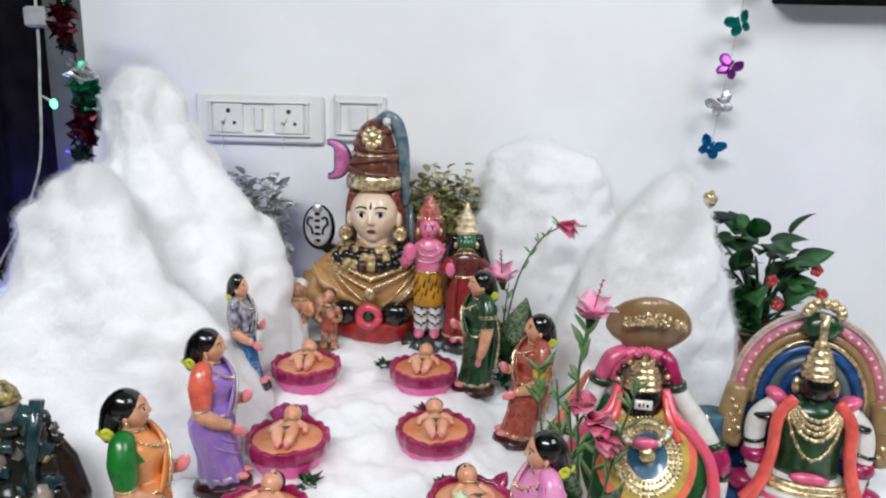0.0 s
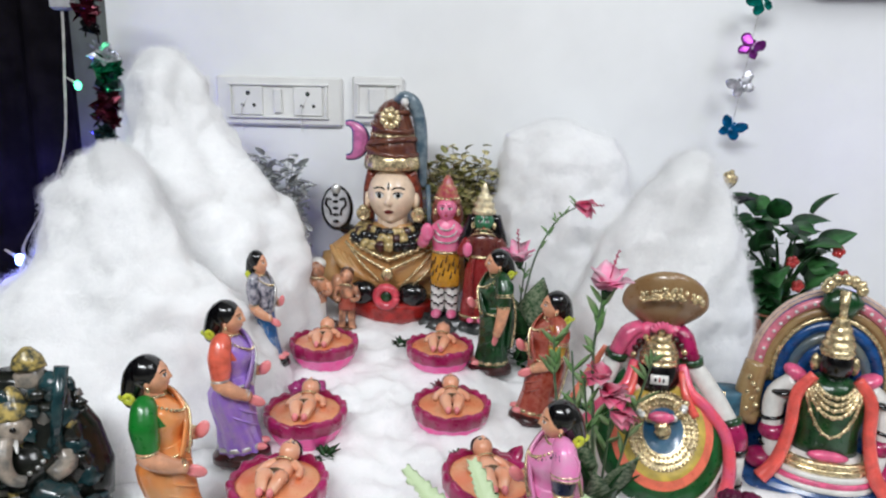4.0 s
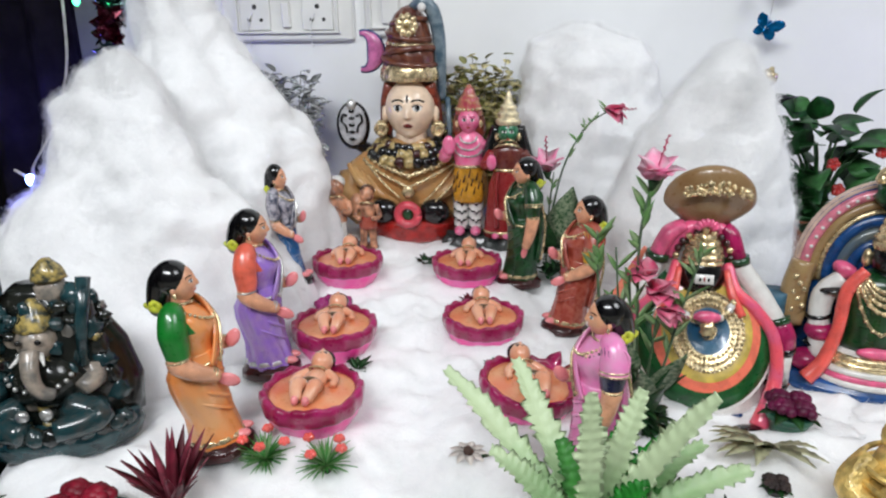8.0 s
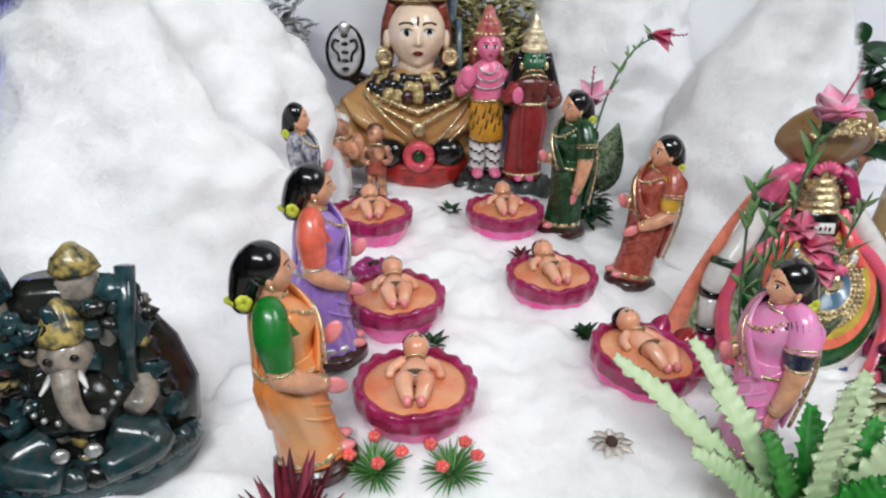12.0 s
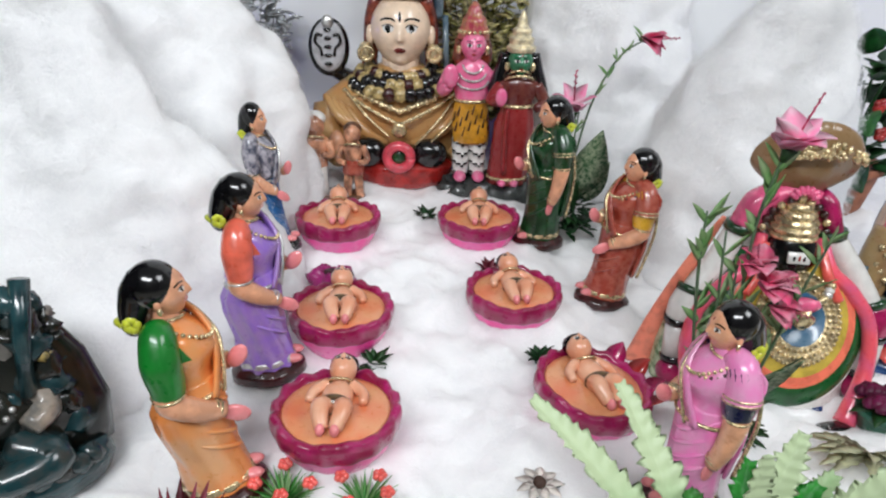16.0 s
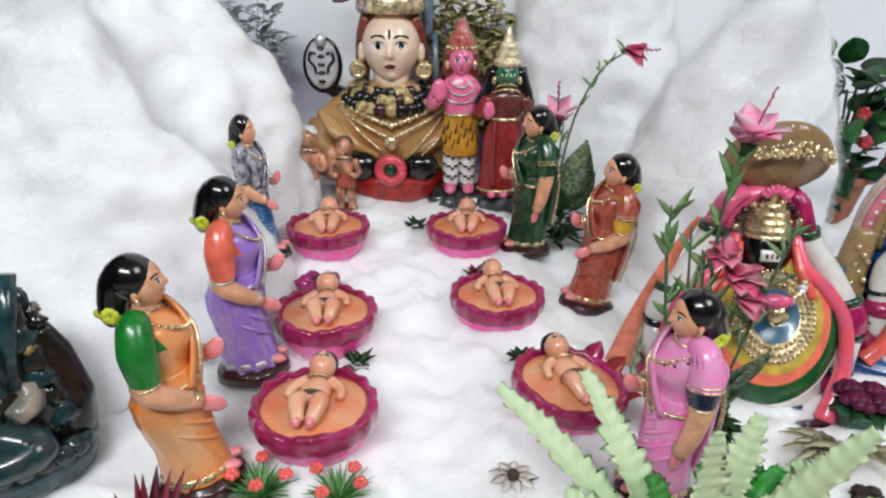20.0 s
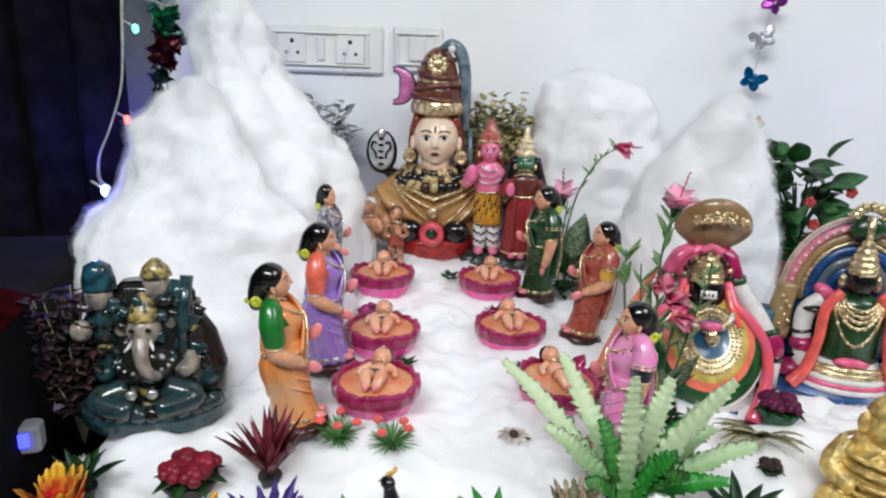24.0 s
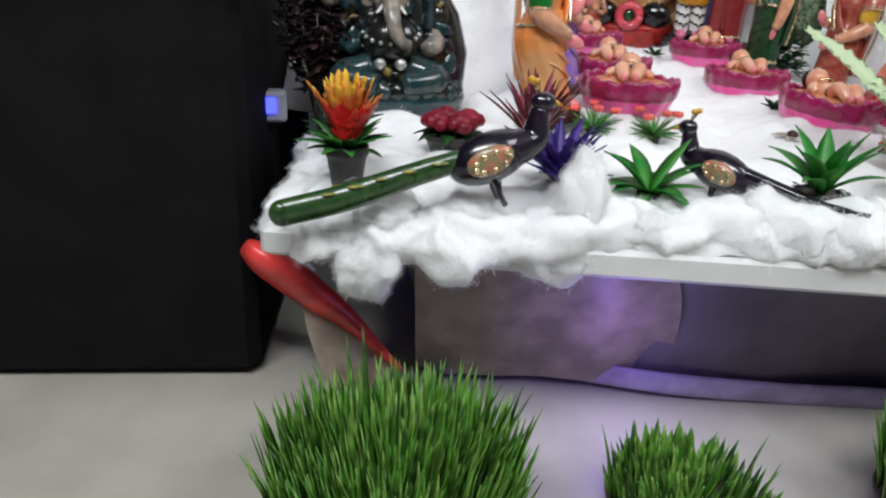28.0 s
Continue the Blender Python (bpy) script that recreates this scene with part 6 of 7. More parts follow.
def gold_idol(m):
    """A stout seated figure painted gold all over; one plain mesh."""
    s = Shape()
    g = surface("bright_gold", (0.66, 0.47, 0.15), 0.38, 0.4, 90, 0.9, 150, 0.5, 0.3, None, 0.004)
    s.loft([(0, 0, -0.01, 0.050, 0.040), (0, 0, 0.006, 0.052, 0.042), (0, 0, 0.014, 0.047, 0.038)], g, 26)
    s.ball((0, -0.004, 0.038), (0.034, 0.030, 0.028), g, None, 20, 12, 0.1)
    s.ball((0, -0.006, 0.080), (0.019, 0.018, 0.019), g, None, 18, 12)
    s.loft([(0, 0, 0.050, 0.028, 0.022), (0, 0, 0.064, 0.024, 0.018), (0, 0, 0.070, 0.012, 0.012)], g, 20)
    s.loft([(0, -0.002, 0.090, 0.019, 0.018), (0, -0.002, 0.098, 0.015, 0.014), (0, -0.002, 0.106, 0.006, 0.006)], g, 18, 7, 0.05)
    for e in (-1, 1):
        s.ball((0.019 * e, -0.002, 0.080), (0.006, 0.006, 0.010), g, None, 9, 7)
        s.tube([(0.026 * e, 0, 0.060), (0.040 * e, -0.008, 0.042), (0.026 * e, -0.026, 0.034)], [0.010, 0.010, 0.008], g, 10, 1.0, None, 5)
        s.tube([(0.016 * e, -0.012, 0.022), (0.042 * e, -0.022, 0.018), (0.012 * e, -0.036, 0.018)], [0.014, 0.013, 0.009], g, 10, 1.0, None, 5)
        s.ball((0.007 * e, -0.022, 0.083), (0.003, 0.002, 0.002), GOLD, None, 6, 5)
    s.tube([(0, -0.022, 0.078), (0.001, -0.032, 0.064), (0.008, -0.034, 0.050)], [0.008, 0.007, 0.004], g, 9, 1.0, None, 4)
    for k in range(5):
        s.ring((0, -0.004, 0.022 + 0.009 * k), 0.034 + 0.002 * math.sin(k), 0.0022, g, turn(90, 0, 0), 22, 5)
    return s.thing("gold_idol_statue", m, "stout seated statue painted bright gold", "statue")


gold_idol(pose(0.372, 0.540, 0.014, 0, 0, -10) @ Matrix.Diagonal((1.12, 1.12, 1.18, 1)))


def peacock(m, name_label, green_tail, length):
    """A painted clay peacock: body, neck and legs, and a long tail."""
    ob = holder("peacock_figure", m, name_label, "peacock", "clay peacocks")
    plum = paint("plum_black", (0.008, 0.006, 0.013), 0.5, (0.03, 0.018, 0.036), 90, 0.2)
    s = Shape()
    s.ball((0.002, 0, 0.024), (0.028, 0.014, 0.016), plum, turn(0, -18, 0), 18, 12)
    s.tube([(0.016, 0, 0.028), (0.030, 0, 0.034), (0.033, 0, 0.045), (0.034, 0, 0.053)], [0.0125, 0.0100, 0.0070, 0.0055], plum, 11, 1.0, None, 6)
    s.ball((0.036, 0, 0.056), (0.0085, 0.0068, 0.0066), plum, None, 12, 8)
    part("body", s, ob)
    s = Shape()
    for e in (-1, 1):
        s.ball((0.0, 0.0100 * e, 0.0245), (0.0165, 0.0048, 0.0095), paint("copper_wing", (0.45, 0.16, 0.10), 0.4, (0.25, 0.30, 0.16), 200), turn(0, -18, 0), 14, 9)
        for k in range(9):
            a = 2 * math.pi * k / 9
            s.ball((0.011 * math.cos(a), 0.0138 * e, 0.0245 + 0.0055 * math.sin(a) + 0.003 * math.cos(a)), (0.0022, 0.0014, 0.0022), GOLD, None, 6, 5)
    part("painted_wing", s, ob, "copper wing with gold dots")
    s = Shape()
    s.tube([(0.042, 0, 0.056), (0.049, 0, 0.053)], [0.0026, 0.0006], YELLOW, 7)
    part("beak", s, ob, "yellow beak")
    s = Shape()
    for k in range(5):
        a = radians(-50 + 25 * k)
        s.tube([(0.034, 0, 0.060), (0.033 - 0.004 * math.cos(a), 0.006 * math.sin(a), 0.068)], 0.0006, GOLD, 5)
        s.ball((0.033 - 0.005 * math.cos(a), 0.0065 * math.sin(a), 0.070), 0.0022, YELLOW, None, 7, 5)
    part("crest", s, ob, "gold crest")
    s = Shape()
    tail = paint("tail_green", (0.010, 0.045, 0.012), 0.5, (0.05, 0.12, 0.03), 160) if green_tail else plum
    pts = [(-0.015, 0, 0.024), (-0.05, 0, 0.016), (-0.09 if green_tail else -0.080, 0, 0.006 if green_tail else 0.010), (-length, 0, 0.0 if green_tail else 0.007)]
    s.tube(pts, [0.0070, 0.0080, 0.0090, 0.0086] if green_tail else [0.008, 0.0062, 0.0046, 0.0048], tail, 12, 0.75, (0, 0, 1), 8)
    if green_tail:
        s.ball((-length, 0, 0.0), (0.008, 0.0066, 0.0085), tail, None, 12, 8)
    t = part("tail", s, ob, "long green tail" if green_tail else "")
    if green_tail:
        for k in range(12):
            u = 0.12 + 0.8 * k / 12
            s = Shape()
            s.ball((-length * (u + 0.012 * math.sin(k * 2.3)), -0.0046 + 0.0085 * (k % 2), 0.0300 - 0.0245 * u), (0.0036 + 0.0012 * (k % 3), 0.0026, 0.0010), paint("eye_spot", (0.42, 0.33, 0.07), 0.3, (0.12, 0.22, 0.06), 200), None, 8, 6)
            part("eye_spot", s, t)
    for e in (-1, 1):
        s = Shape()
        s.tube([(0.004, 0.006 * e, 0.015), (0.006, 0.007 * e, 0.002), (0.010, 0.008 * e, -0.006)], [0.0035, 0.002, 0.002], plum, 7)
        part("leg", s, ob)
    return ob


peacock(pose(-0.218, 0.350, 0.046, 0, -4, 23) @ Matrix.Diagonal((1.03, 1.03, 1.03, 1)), "dark clay peacock with a long green spotted tail", True, 0.128)
peacock(pose(-0.056, 0.422, 0.036, 0, 4, 143) @ Matrix.Diagonal((0.86, 0.86, 0.88, 1)), "dark clay peacock with a thin dark tail", False, 0.112)


# ---- plants ----


def clay_pot(parent, r, h, mat, z=0.0, label=""):
    s = Shape()
    s.loft([(0, 0, z, r * 0.72, r * 0.72), (0, 0, z + h * 0.7, r * 0.95, r * 0.95), (0, 0, z + h * 0.8, r * 1.08, r * 1.08), (0, 0, z + h, r * 1.08, r * 1.08), (0, 0, z + h * 0.96, r * 0.9, r * 0.9)], mat, 18)
    return part("pot", s, parent, label)


DARKPOT = surface("dark_pot", (0.02, 0.018, 0.016), 0.5, 0.4, 60, 0.2, 200)


def tuft_plant(name, spot, label, mat, count, length, width, spread, bend=0.7, pot=0.010, second=None, group="", seed=1, saw=0.0, tall=0.0):
    """A small plastic plant: pointed leaves that spring from a dark pot, each a part."""
    r = random.Random(seed)
    x, y = spot
    ob = holder(name, pose(x, y, ground_z(x, y) - 0.004), label, "plant", group)
    tall = tall or pot * 1.3
    clay_pot(ob, pot, tall, DARKPOT)
    if pot > 0.0125 and tall < 0.025:
        g = Shape()
        for k in range(170):
            a, z = r.uniform(0, 6.28), r.uniform(0.1, 1.05)
            w = pot * (0.8 + 0.3 * math.sin(math.pi * min(z, 1)))
            g.leaf((w * math.cos(a), w * math.sin(a), tall * z), (math.cos(a), math.sin(a), r.uniform(-0.5, 0.9)), 0.007, 0.0014, dark_leaf if k % 3 else moss, 0.4, 4)
        tagged(part("moss", g, ob, "dark moss round the pot"), kind="stuff")
    for k in range(count):
        a = 2 * math.pi * (k + r.uniform(-0.3, 0.3)) / count * 2.0
        lift = spread * (0.45 + 0.55 * k / count) * r.uniform(0.8, 1.15)
        way = (math.cos(a) * math.sin(radians(lift)), math.sin(a) * math.sin(radians(lift)), math.cos(radians(lift)))
        s = Shape()
        s.leaf((0.15 * pot * way[0], 0.15 * pot * way[1], tall * 0.92), way, length * r.uniform(0.75, 1.1), width * r.uniform(0.8, 1.15), second if second and k % 3 == 0 else mat, bend * r.uniform(0.4, 1.2), 7, saw, 6)
        part("leaf", s, ob)
    return ob


spring = leafy("spring_green", (0.015, 0.19, 0.024), 0.4, (0.07, 0.30, 0.04))
bright = leafy("bright_green", (0.025, 0.28, 0.03), 0.3)
moss = leafy("moss", (0.018, 0.075, 0.018), 0.4)
wine = leafy("wine", (0.16, 0.014, 0.03), 0.4)
violet = leafy("violet_leaf", (0.035, 0.016, 0.16), 0.4, (0.10, 0.05, 0.30))
straw = leafy("straw", (0.36, 0.28, 0.17), 0.35)
flame = leafy("flame", (0.62, 0.07, 0.012), 0.3)
sun_yellow = leafy("sun_yellow", (0.72, 0.40, 0.012), 0.2)
dark_leaf = leafy("dark_leaf", (0.010, 0.055, 0.014), 0.5)


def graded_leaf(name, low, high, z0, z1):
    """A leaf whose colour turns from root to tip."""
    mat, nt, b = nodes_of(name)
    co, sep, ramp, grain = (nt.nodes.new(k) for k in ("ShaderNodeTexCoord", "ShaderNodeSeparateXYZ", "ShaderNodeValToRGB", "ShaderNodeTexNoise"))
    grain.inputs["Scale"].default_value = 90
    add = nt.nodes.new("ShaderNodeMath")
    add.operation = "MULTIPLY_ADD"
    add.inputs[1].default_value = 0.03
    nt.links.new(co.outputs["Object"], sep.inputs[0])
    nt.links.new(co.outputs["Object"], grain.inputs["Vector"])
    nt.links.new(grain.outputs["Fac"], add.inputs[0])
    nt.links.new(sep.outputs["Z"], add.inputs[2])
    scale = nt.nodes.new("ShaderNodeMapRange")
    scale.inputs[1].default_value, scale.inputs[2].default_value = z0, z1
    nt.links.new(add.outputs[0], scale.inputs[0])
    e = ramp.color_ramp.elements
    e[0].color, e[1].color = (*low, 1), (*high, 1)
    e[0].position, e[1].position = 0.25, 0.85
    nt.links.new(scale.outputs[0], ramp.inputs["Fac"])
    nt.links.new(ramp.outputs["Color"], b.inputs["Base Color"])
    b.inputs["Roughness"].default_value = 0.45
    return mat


needle = leafy("needle_green", (0.10, 0.26, 0.07), 0.35, (0.22, 0.40, 0.16))
flame_leaf = graded_leaf("flame_leaf", (0.50, 0.012, 0.012), (0.78, 0.48, 0.03), 0.068, 0.102)
tuft_plant("star_plant", (-0.108, 0.408), "small plastic plant with pointed bright green leaves", spring, 15, 0.047, 0.0062, 78, 0.8, 0.008, bright, "green star plants", 3)
tuft_plant("star_plant", (0.004, 0.408), "upright plastic plant with pointed green leaves", spring, 16, 0.054, 0.0064, 46, 0.9, 0.015, bright, "green star plants", 5, 0.0, 0.022)
tuft_plant("star_plant", (0.222, 0.478), "dark green plastic plant with narrow leaves", dark_leaf, 15, 0.050, 0.0055, 66, 0.7, 0.010, moss, "green star plants", 8)
tuft_plant("star_plant", (0.262, 0.420), "plastic plant with broad green leaves near the edge", spring, 12, 0.046, 0.0078, 58, 0.7, 0.010, moss, "green star plants", 9)
tuft_plant("dry_plant", (0.070, 0.430), "beige dried plant with ragged leaves", straw, 26, 0.046, 0.0058, 46, 0.4, 0.012, leafy("faded_green", (0.20, 0.20, 0.11)), "", 4, 0.35, 0.018)
flame_plant = tuft_plant("flame_plant", (-0.326, 0.388), "plastic plant with red leaves and yellow tips", flame_leaf, 40, 0.052, 0.0085, 30, 0.10, 0.015, None, "", 6, 0.3, 0.032)
for k in range(22):
    a, lift, size = 2 * math.pi * k / 22 * 2.0, radians(30 + 1.6 * k), 0.034 + 0.004 * math.sin(3.1 * k)
    s = Shape()
    s.leaf((0.002 * math.cos(a), 0.002 * math.sin(a), 0.026), (math.cos(a) * math.sin(lift), math.sin(a) * math.sin(lift), math.cos(lift)), size, 0.0050, moss if k % 3 == 0 else spring, 0.6, 7)
    part("low_leaf", s, flame_plant)
tuft_plant("wine_plant", (-0.196, 0.488), "plastic plant with dark red grass-like leaves", wine, 30, 0.060, 0.0040, 42, 0.35, 0.010, leafy("rose_tip", (0.30, 0.05, 0.08)), "", 7)
tuft_plant("violet_plant", (-0.172, 0.408), "plastic plant with violet blue leaves", violet, 28, 0.052, 0.0055, 56, 0.5, 0.009, None, "", 11, 0.15)
tuft_plant("moss_plant", (-0.352, 0.455), "small dark green potted plant", moss, 16, 0.036, 0.0055, 60, 0.6, 0.012, dark_leaf, "", 12)
for n, (x, y) in enumerate(((-0.146, 0.553), (-0.092, 0.549))):
    ob = tuft_plant("flower_tuft", (x, y), "low green tuft with small coral flowers", needle, 70, 0.026, 0.0010, 78, 0.4, 0.006, spring, "flower tufts before the cradles", 21 + n)
    for k in range(4):
        a = 1.6 * k + n
        s = Shape()
        for j in range(5):
            b = 2 * math.pi * j / 5
            s.ball((0.018 * math.cos(a) + 0.0028 * math.cos(b), 0.014 * math.sin(a) + 0.0028 * math.sin(b), 0.026 + 0.003 * (k % 2)), (0.0026, 0.0026, 0.0028), CORAL, None, 7, 5)
        part("flower", s, ob, "coral flower")
for x, y, lab, mat in ((-0.096, 0.705, "tiny dark green tuft with pale pink bloom", moss), (0.050, 0.716, "tiny dark green plastic tuft", dark_leaf), (-0.052, 0.985, "tiny dark green tuft beside a lotus", dark_leaf), (0.016, 0.862, "tiny maroon tuft behind a lotus", wine)):
    tuft_plant("small_tuft", (x, y), lab, mat, 14, 0.019, 0.0036, 72, 0.4, 0.004, None, "tiny tufts on the cotton", int(x * 1000) + 500)


def magenta_bloom(x, y, size):
    """A crumpled clay bloom: rounded magenta petals about a dark heart."""
    ob = holder("magenta_bloom", pose(x, y, ground_z(x, y) + 0.004), "small crumpled magenta clay bloom behind a lotus", "flower")
    mat = paint("magenta_petal", (0.30, 0.008, 0.14), 0.35, (0.50, 0.03, 0.26), 90)
    for k in range(9):
        a = 2 * math.pi * k / 9
        s = Shape()
        s.ball((0.62 * size * math.cos(a), 0.42 * size * math.sin(a), size * (0.35 + 0.18 * (k % 2))), (size * 0.42, size * 0.32, size * 0.36), mat, turn(20 * math.sin(a), -20 * math.cos(a), 0), 12, 8, 0.5, k)
        part("petal", s, ob)
    s = Shape()
    s.ball((0, 0, size * 0.4), (size * 0.6, size * 0.4, size * 0.45), MAROON, None, 12, 8, 0.4)
    part("centre", s, ob)


magenta_bloom(-0.148, 0.822, 0.024)


def white_flower(x, y):
    ob = holder("white_flower", pose(x, y, ground_z(x, y) + 0.002), "small cream flower with brown centre lying on the cotton", "flower")
    cream = leafy("cream_petal", (0.82, 0.76, 0.70), 0.15)
    for k in range(9):
        a = 2 * math.pi * k / 9
        s = Shape()
        s.leaf((0, 0, 0.004), (math.cos(a), math.sin(a), 0.55), 0.018, 0.0042, cream, 0.7, 6)
        part("petal", s, ob)
    for k in range(4):
        a = 2 * math.pi * k / 4 + 0.4
        s = Shape()
        s.leaf((0, 0, 0.0), (math.cos(a), math.sin(a), 0.1), 0.022, 0.0036, moss, 0.3, 6)
        part("leaf", s, ob)
    s = Shape()
    s.ball((0, 0, 0.008), (0.005, 0.005, 0.004), surface("brown_core", (0.06, 0.03, 0.02), 0.7), None, 9, 6, 0.3)
    part("centre", s, ob)


white_flower(0.028, 0.566)


def frond(shape, root, tip, lift, width, mat, teeth, seed=0.0):
    """A ruffled, lobed frond on an arch from root to tip."""
    a, c = Vector(root), Vector(tip)
    b = (a + c) / 2 + Vector((0, 0, lift))
    n, rows = teeth * 6, []
    for i in range(n + 1):
        u = i / n
        p = a * (1 - u) ** 2 + b * (2 * u * (1 - u)) + c * u * u
        d = ((b - a) * (1 - u) + (c - b) * u).normalized()
        side = d.cross(Vector((0, -0.4, 1))).normalized()
        up = side.cross(d).normalized()
        w = width * (0.22 + 0.9 * math.sin(math.pi * min(1, 0.10 + 0.84 * u)) ** 0.8)
        row = []
        for v in (-1, -0.72, -0.35, 0, 0.35, 0.72, 1):
            saw = (u * teeth + (0.5 if v < 0 else 0.0) + 1.3 * noise.noise(Vector((u * 5, seed, v)))) % 1.0
            lobe = 1 + abs(v) ** 3 * ((0.46 + 0.5 * noise.noise(Vector((u * 7, seed, v * 2)))) * saw - 0.28 + 0.22 * noise.noise(Vector((u * 9, v, seed))))
            ruffle = abs(v) ** 2 * 0.0030 * noise.noise(Vector((u * teeth * 0.55, v, seed * 1.7))) + 0.0008 * math.cos(4 * math.pi * u * teeth * 0.5) * abs(v)
            row.append(p + side * (w * v * lobe) + d * (abs(v) * w * 0.45) + up * (w * 0.30 * v * v + ruffle - (0.0 if v else 0.0012)))
        for v in (0.5, -0.5):
            row.append(p + side * (w * v * 0.8) + d * (0.2 * w) - up * 0.0010)
        rows.append(row)
    return shape.grid(rows, mat)


def fern():
    """Pale green ruffled fronds from one root, with shorter bright leaves at the heart."""
    ob = holder("fern_plant", pose(0.118, 0.470, 0.040), "plastic fern with long pale green serrated fronds", "fern")
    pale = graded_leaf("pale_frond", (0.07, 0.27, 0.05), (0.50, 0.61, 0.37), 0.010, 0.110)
    deep = leafy("deep_frond", (0.05, 0.22, 0.04), 0.35)
    clay_pot(ob, 0.013, 0.018, DARKPOT)
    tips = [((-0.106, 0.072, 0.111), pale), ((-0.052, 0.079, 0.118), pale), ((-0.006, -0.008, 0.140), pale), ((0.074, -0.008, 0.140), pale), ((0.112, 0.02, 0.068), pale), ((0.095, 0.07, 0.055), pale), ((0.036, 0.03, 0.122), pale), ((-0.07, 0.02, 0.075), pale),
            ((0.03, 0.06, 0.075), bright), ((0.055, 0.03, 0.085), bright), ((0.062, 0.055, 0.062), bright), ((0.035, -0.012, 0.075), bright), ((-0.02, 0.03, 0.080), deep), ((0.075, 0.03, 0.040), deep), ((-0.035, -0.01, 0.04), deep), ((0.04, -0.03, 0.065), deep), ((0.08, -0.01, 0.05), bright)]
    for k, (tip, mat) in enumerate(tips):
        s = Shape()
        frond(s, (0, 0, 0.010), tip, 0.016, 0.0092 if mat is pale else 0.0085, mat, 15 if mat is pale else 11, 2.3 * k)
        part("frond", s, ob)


fern()


def rose_pot(x, y, label, mat, size, pot_mat, height=0.02):
    ob = holder("flower_pot", pose(x, y, ground_z(x, y) - 0.004), label, "flower pot")
    clay_pot(ob, size * 0.9, height, pot_mat)
    for k in range(4):
        a = 2 * math.pi * k / 4 + 0.6
        c = Vector((size * 0.55 * math.cos(a), size * 0.55 * math.sin(a), height + size * 0.35))
        s = Shape()
        for j in range(11):
            b = j * 2.4
            rr = size * (0.06 + 0.035 * j)
            s.ball(c + Vector((rr * math.cos(b), rr * math.sin(b), size * (0.22 - 0.02 * j))), (size * 0.26, size * 0.26, size * 0.22), mat, turn(20 * math.sin(b), 20 * math.cos(b), 0), 8, 6)
        part("rose", s, ob)
    for k in range(8):
        a = 2 * math.pi * k / 8
        s = Shape()
        s.leaf((0, 0, height), (math.cos(a), math.sin(a), 0.25), size * 1.35, size * 0.28, moss, 0.6, 6)
        part("leaf", s, ob)
    return ob


rose_pot(-0.262, 0.470, "small dark pot of deep red roses", leafy("deep_rose", (0.26, 0.008, 0.026)), 0.025, DARKPOT)
rose_pot(0.326, 0.652, "small green pot with magenta flowers", leafy("magenta_rose", (0.13, 0.006, 0.05)), 0.022, surface("green_pot", (0.02, 0.10, 0.06), 0.4, 0.3), 0.024)
rose_pot(0.285, 0.566, "dark brown cone on the cotton", surface("cone_brown", (0.035, 0.02, 0.018), 0.7, 0.5, 80, 0.3), 0.011, DARKPOT, 0.008)


def cream_spray():
    ob = holder("cream_spray", pose(0.292, 0.610, 0.036), "spray of cream coloured plastic leaves", "spray")
    cream = leafy("cream_leaf", (0.55, 0.55, 0.36), 0.25)
    r = random.Random(3)
    for k in range(13):
        a = radians(150 + 13 * k + r.uniform(-8, 8))
        s = Shape()
        s.leaf((0, 0, 0.012), (math.cos(a), math.sin(a) * 0.6, 0.35 + 0.3 * (k % 2)), 0.05, 0.0058, cream, 0.6, 7, 0.2, 6)
        part("leaf", s, ob)


cream_spray()


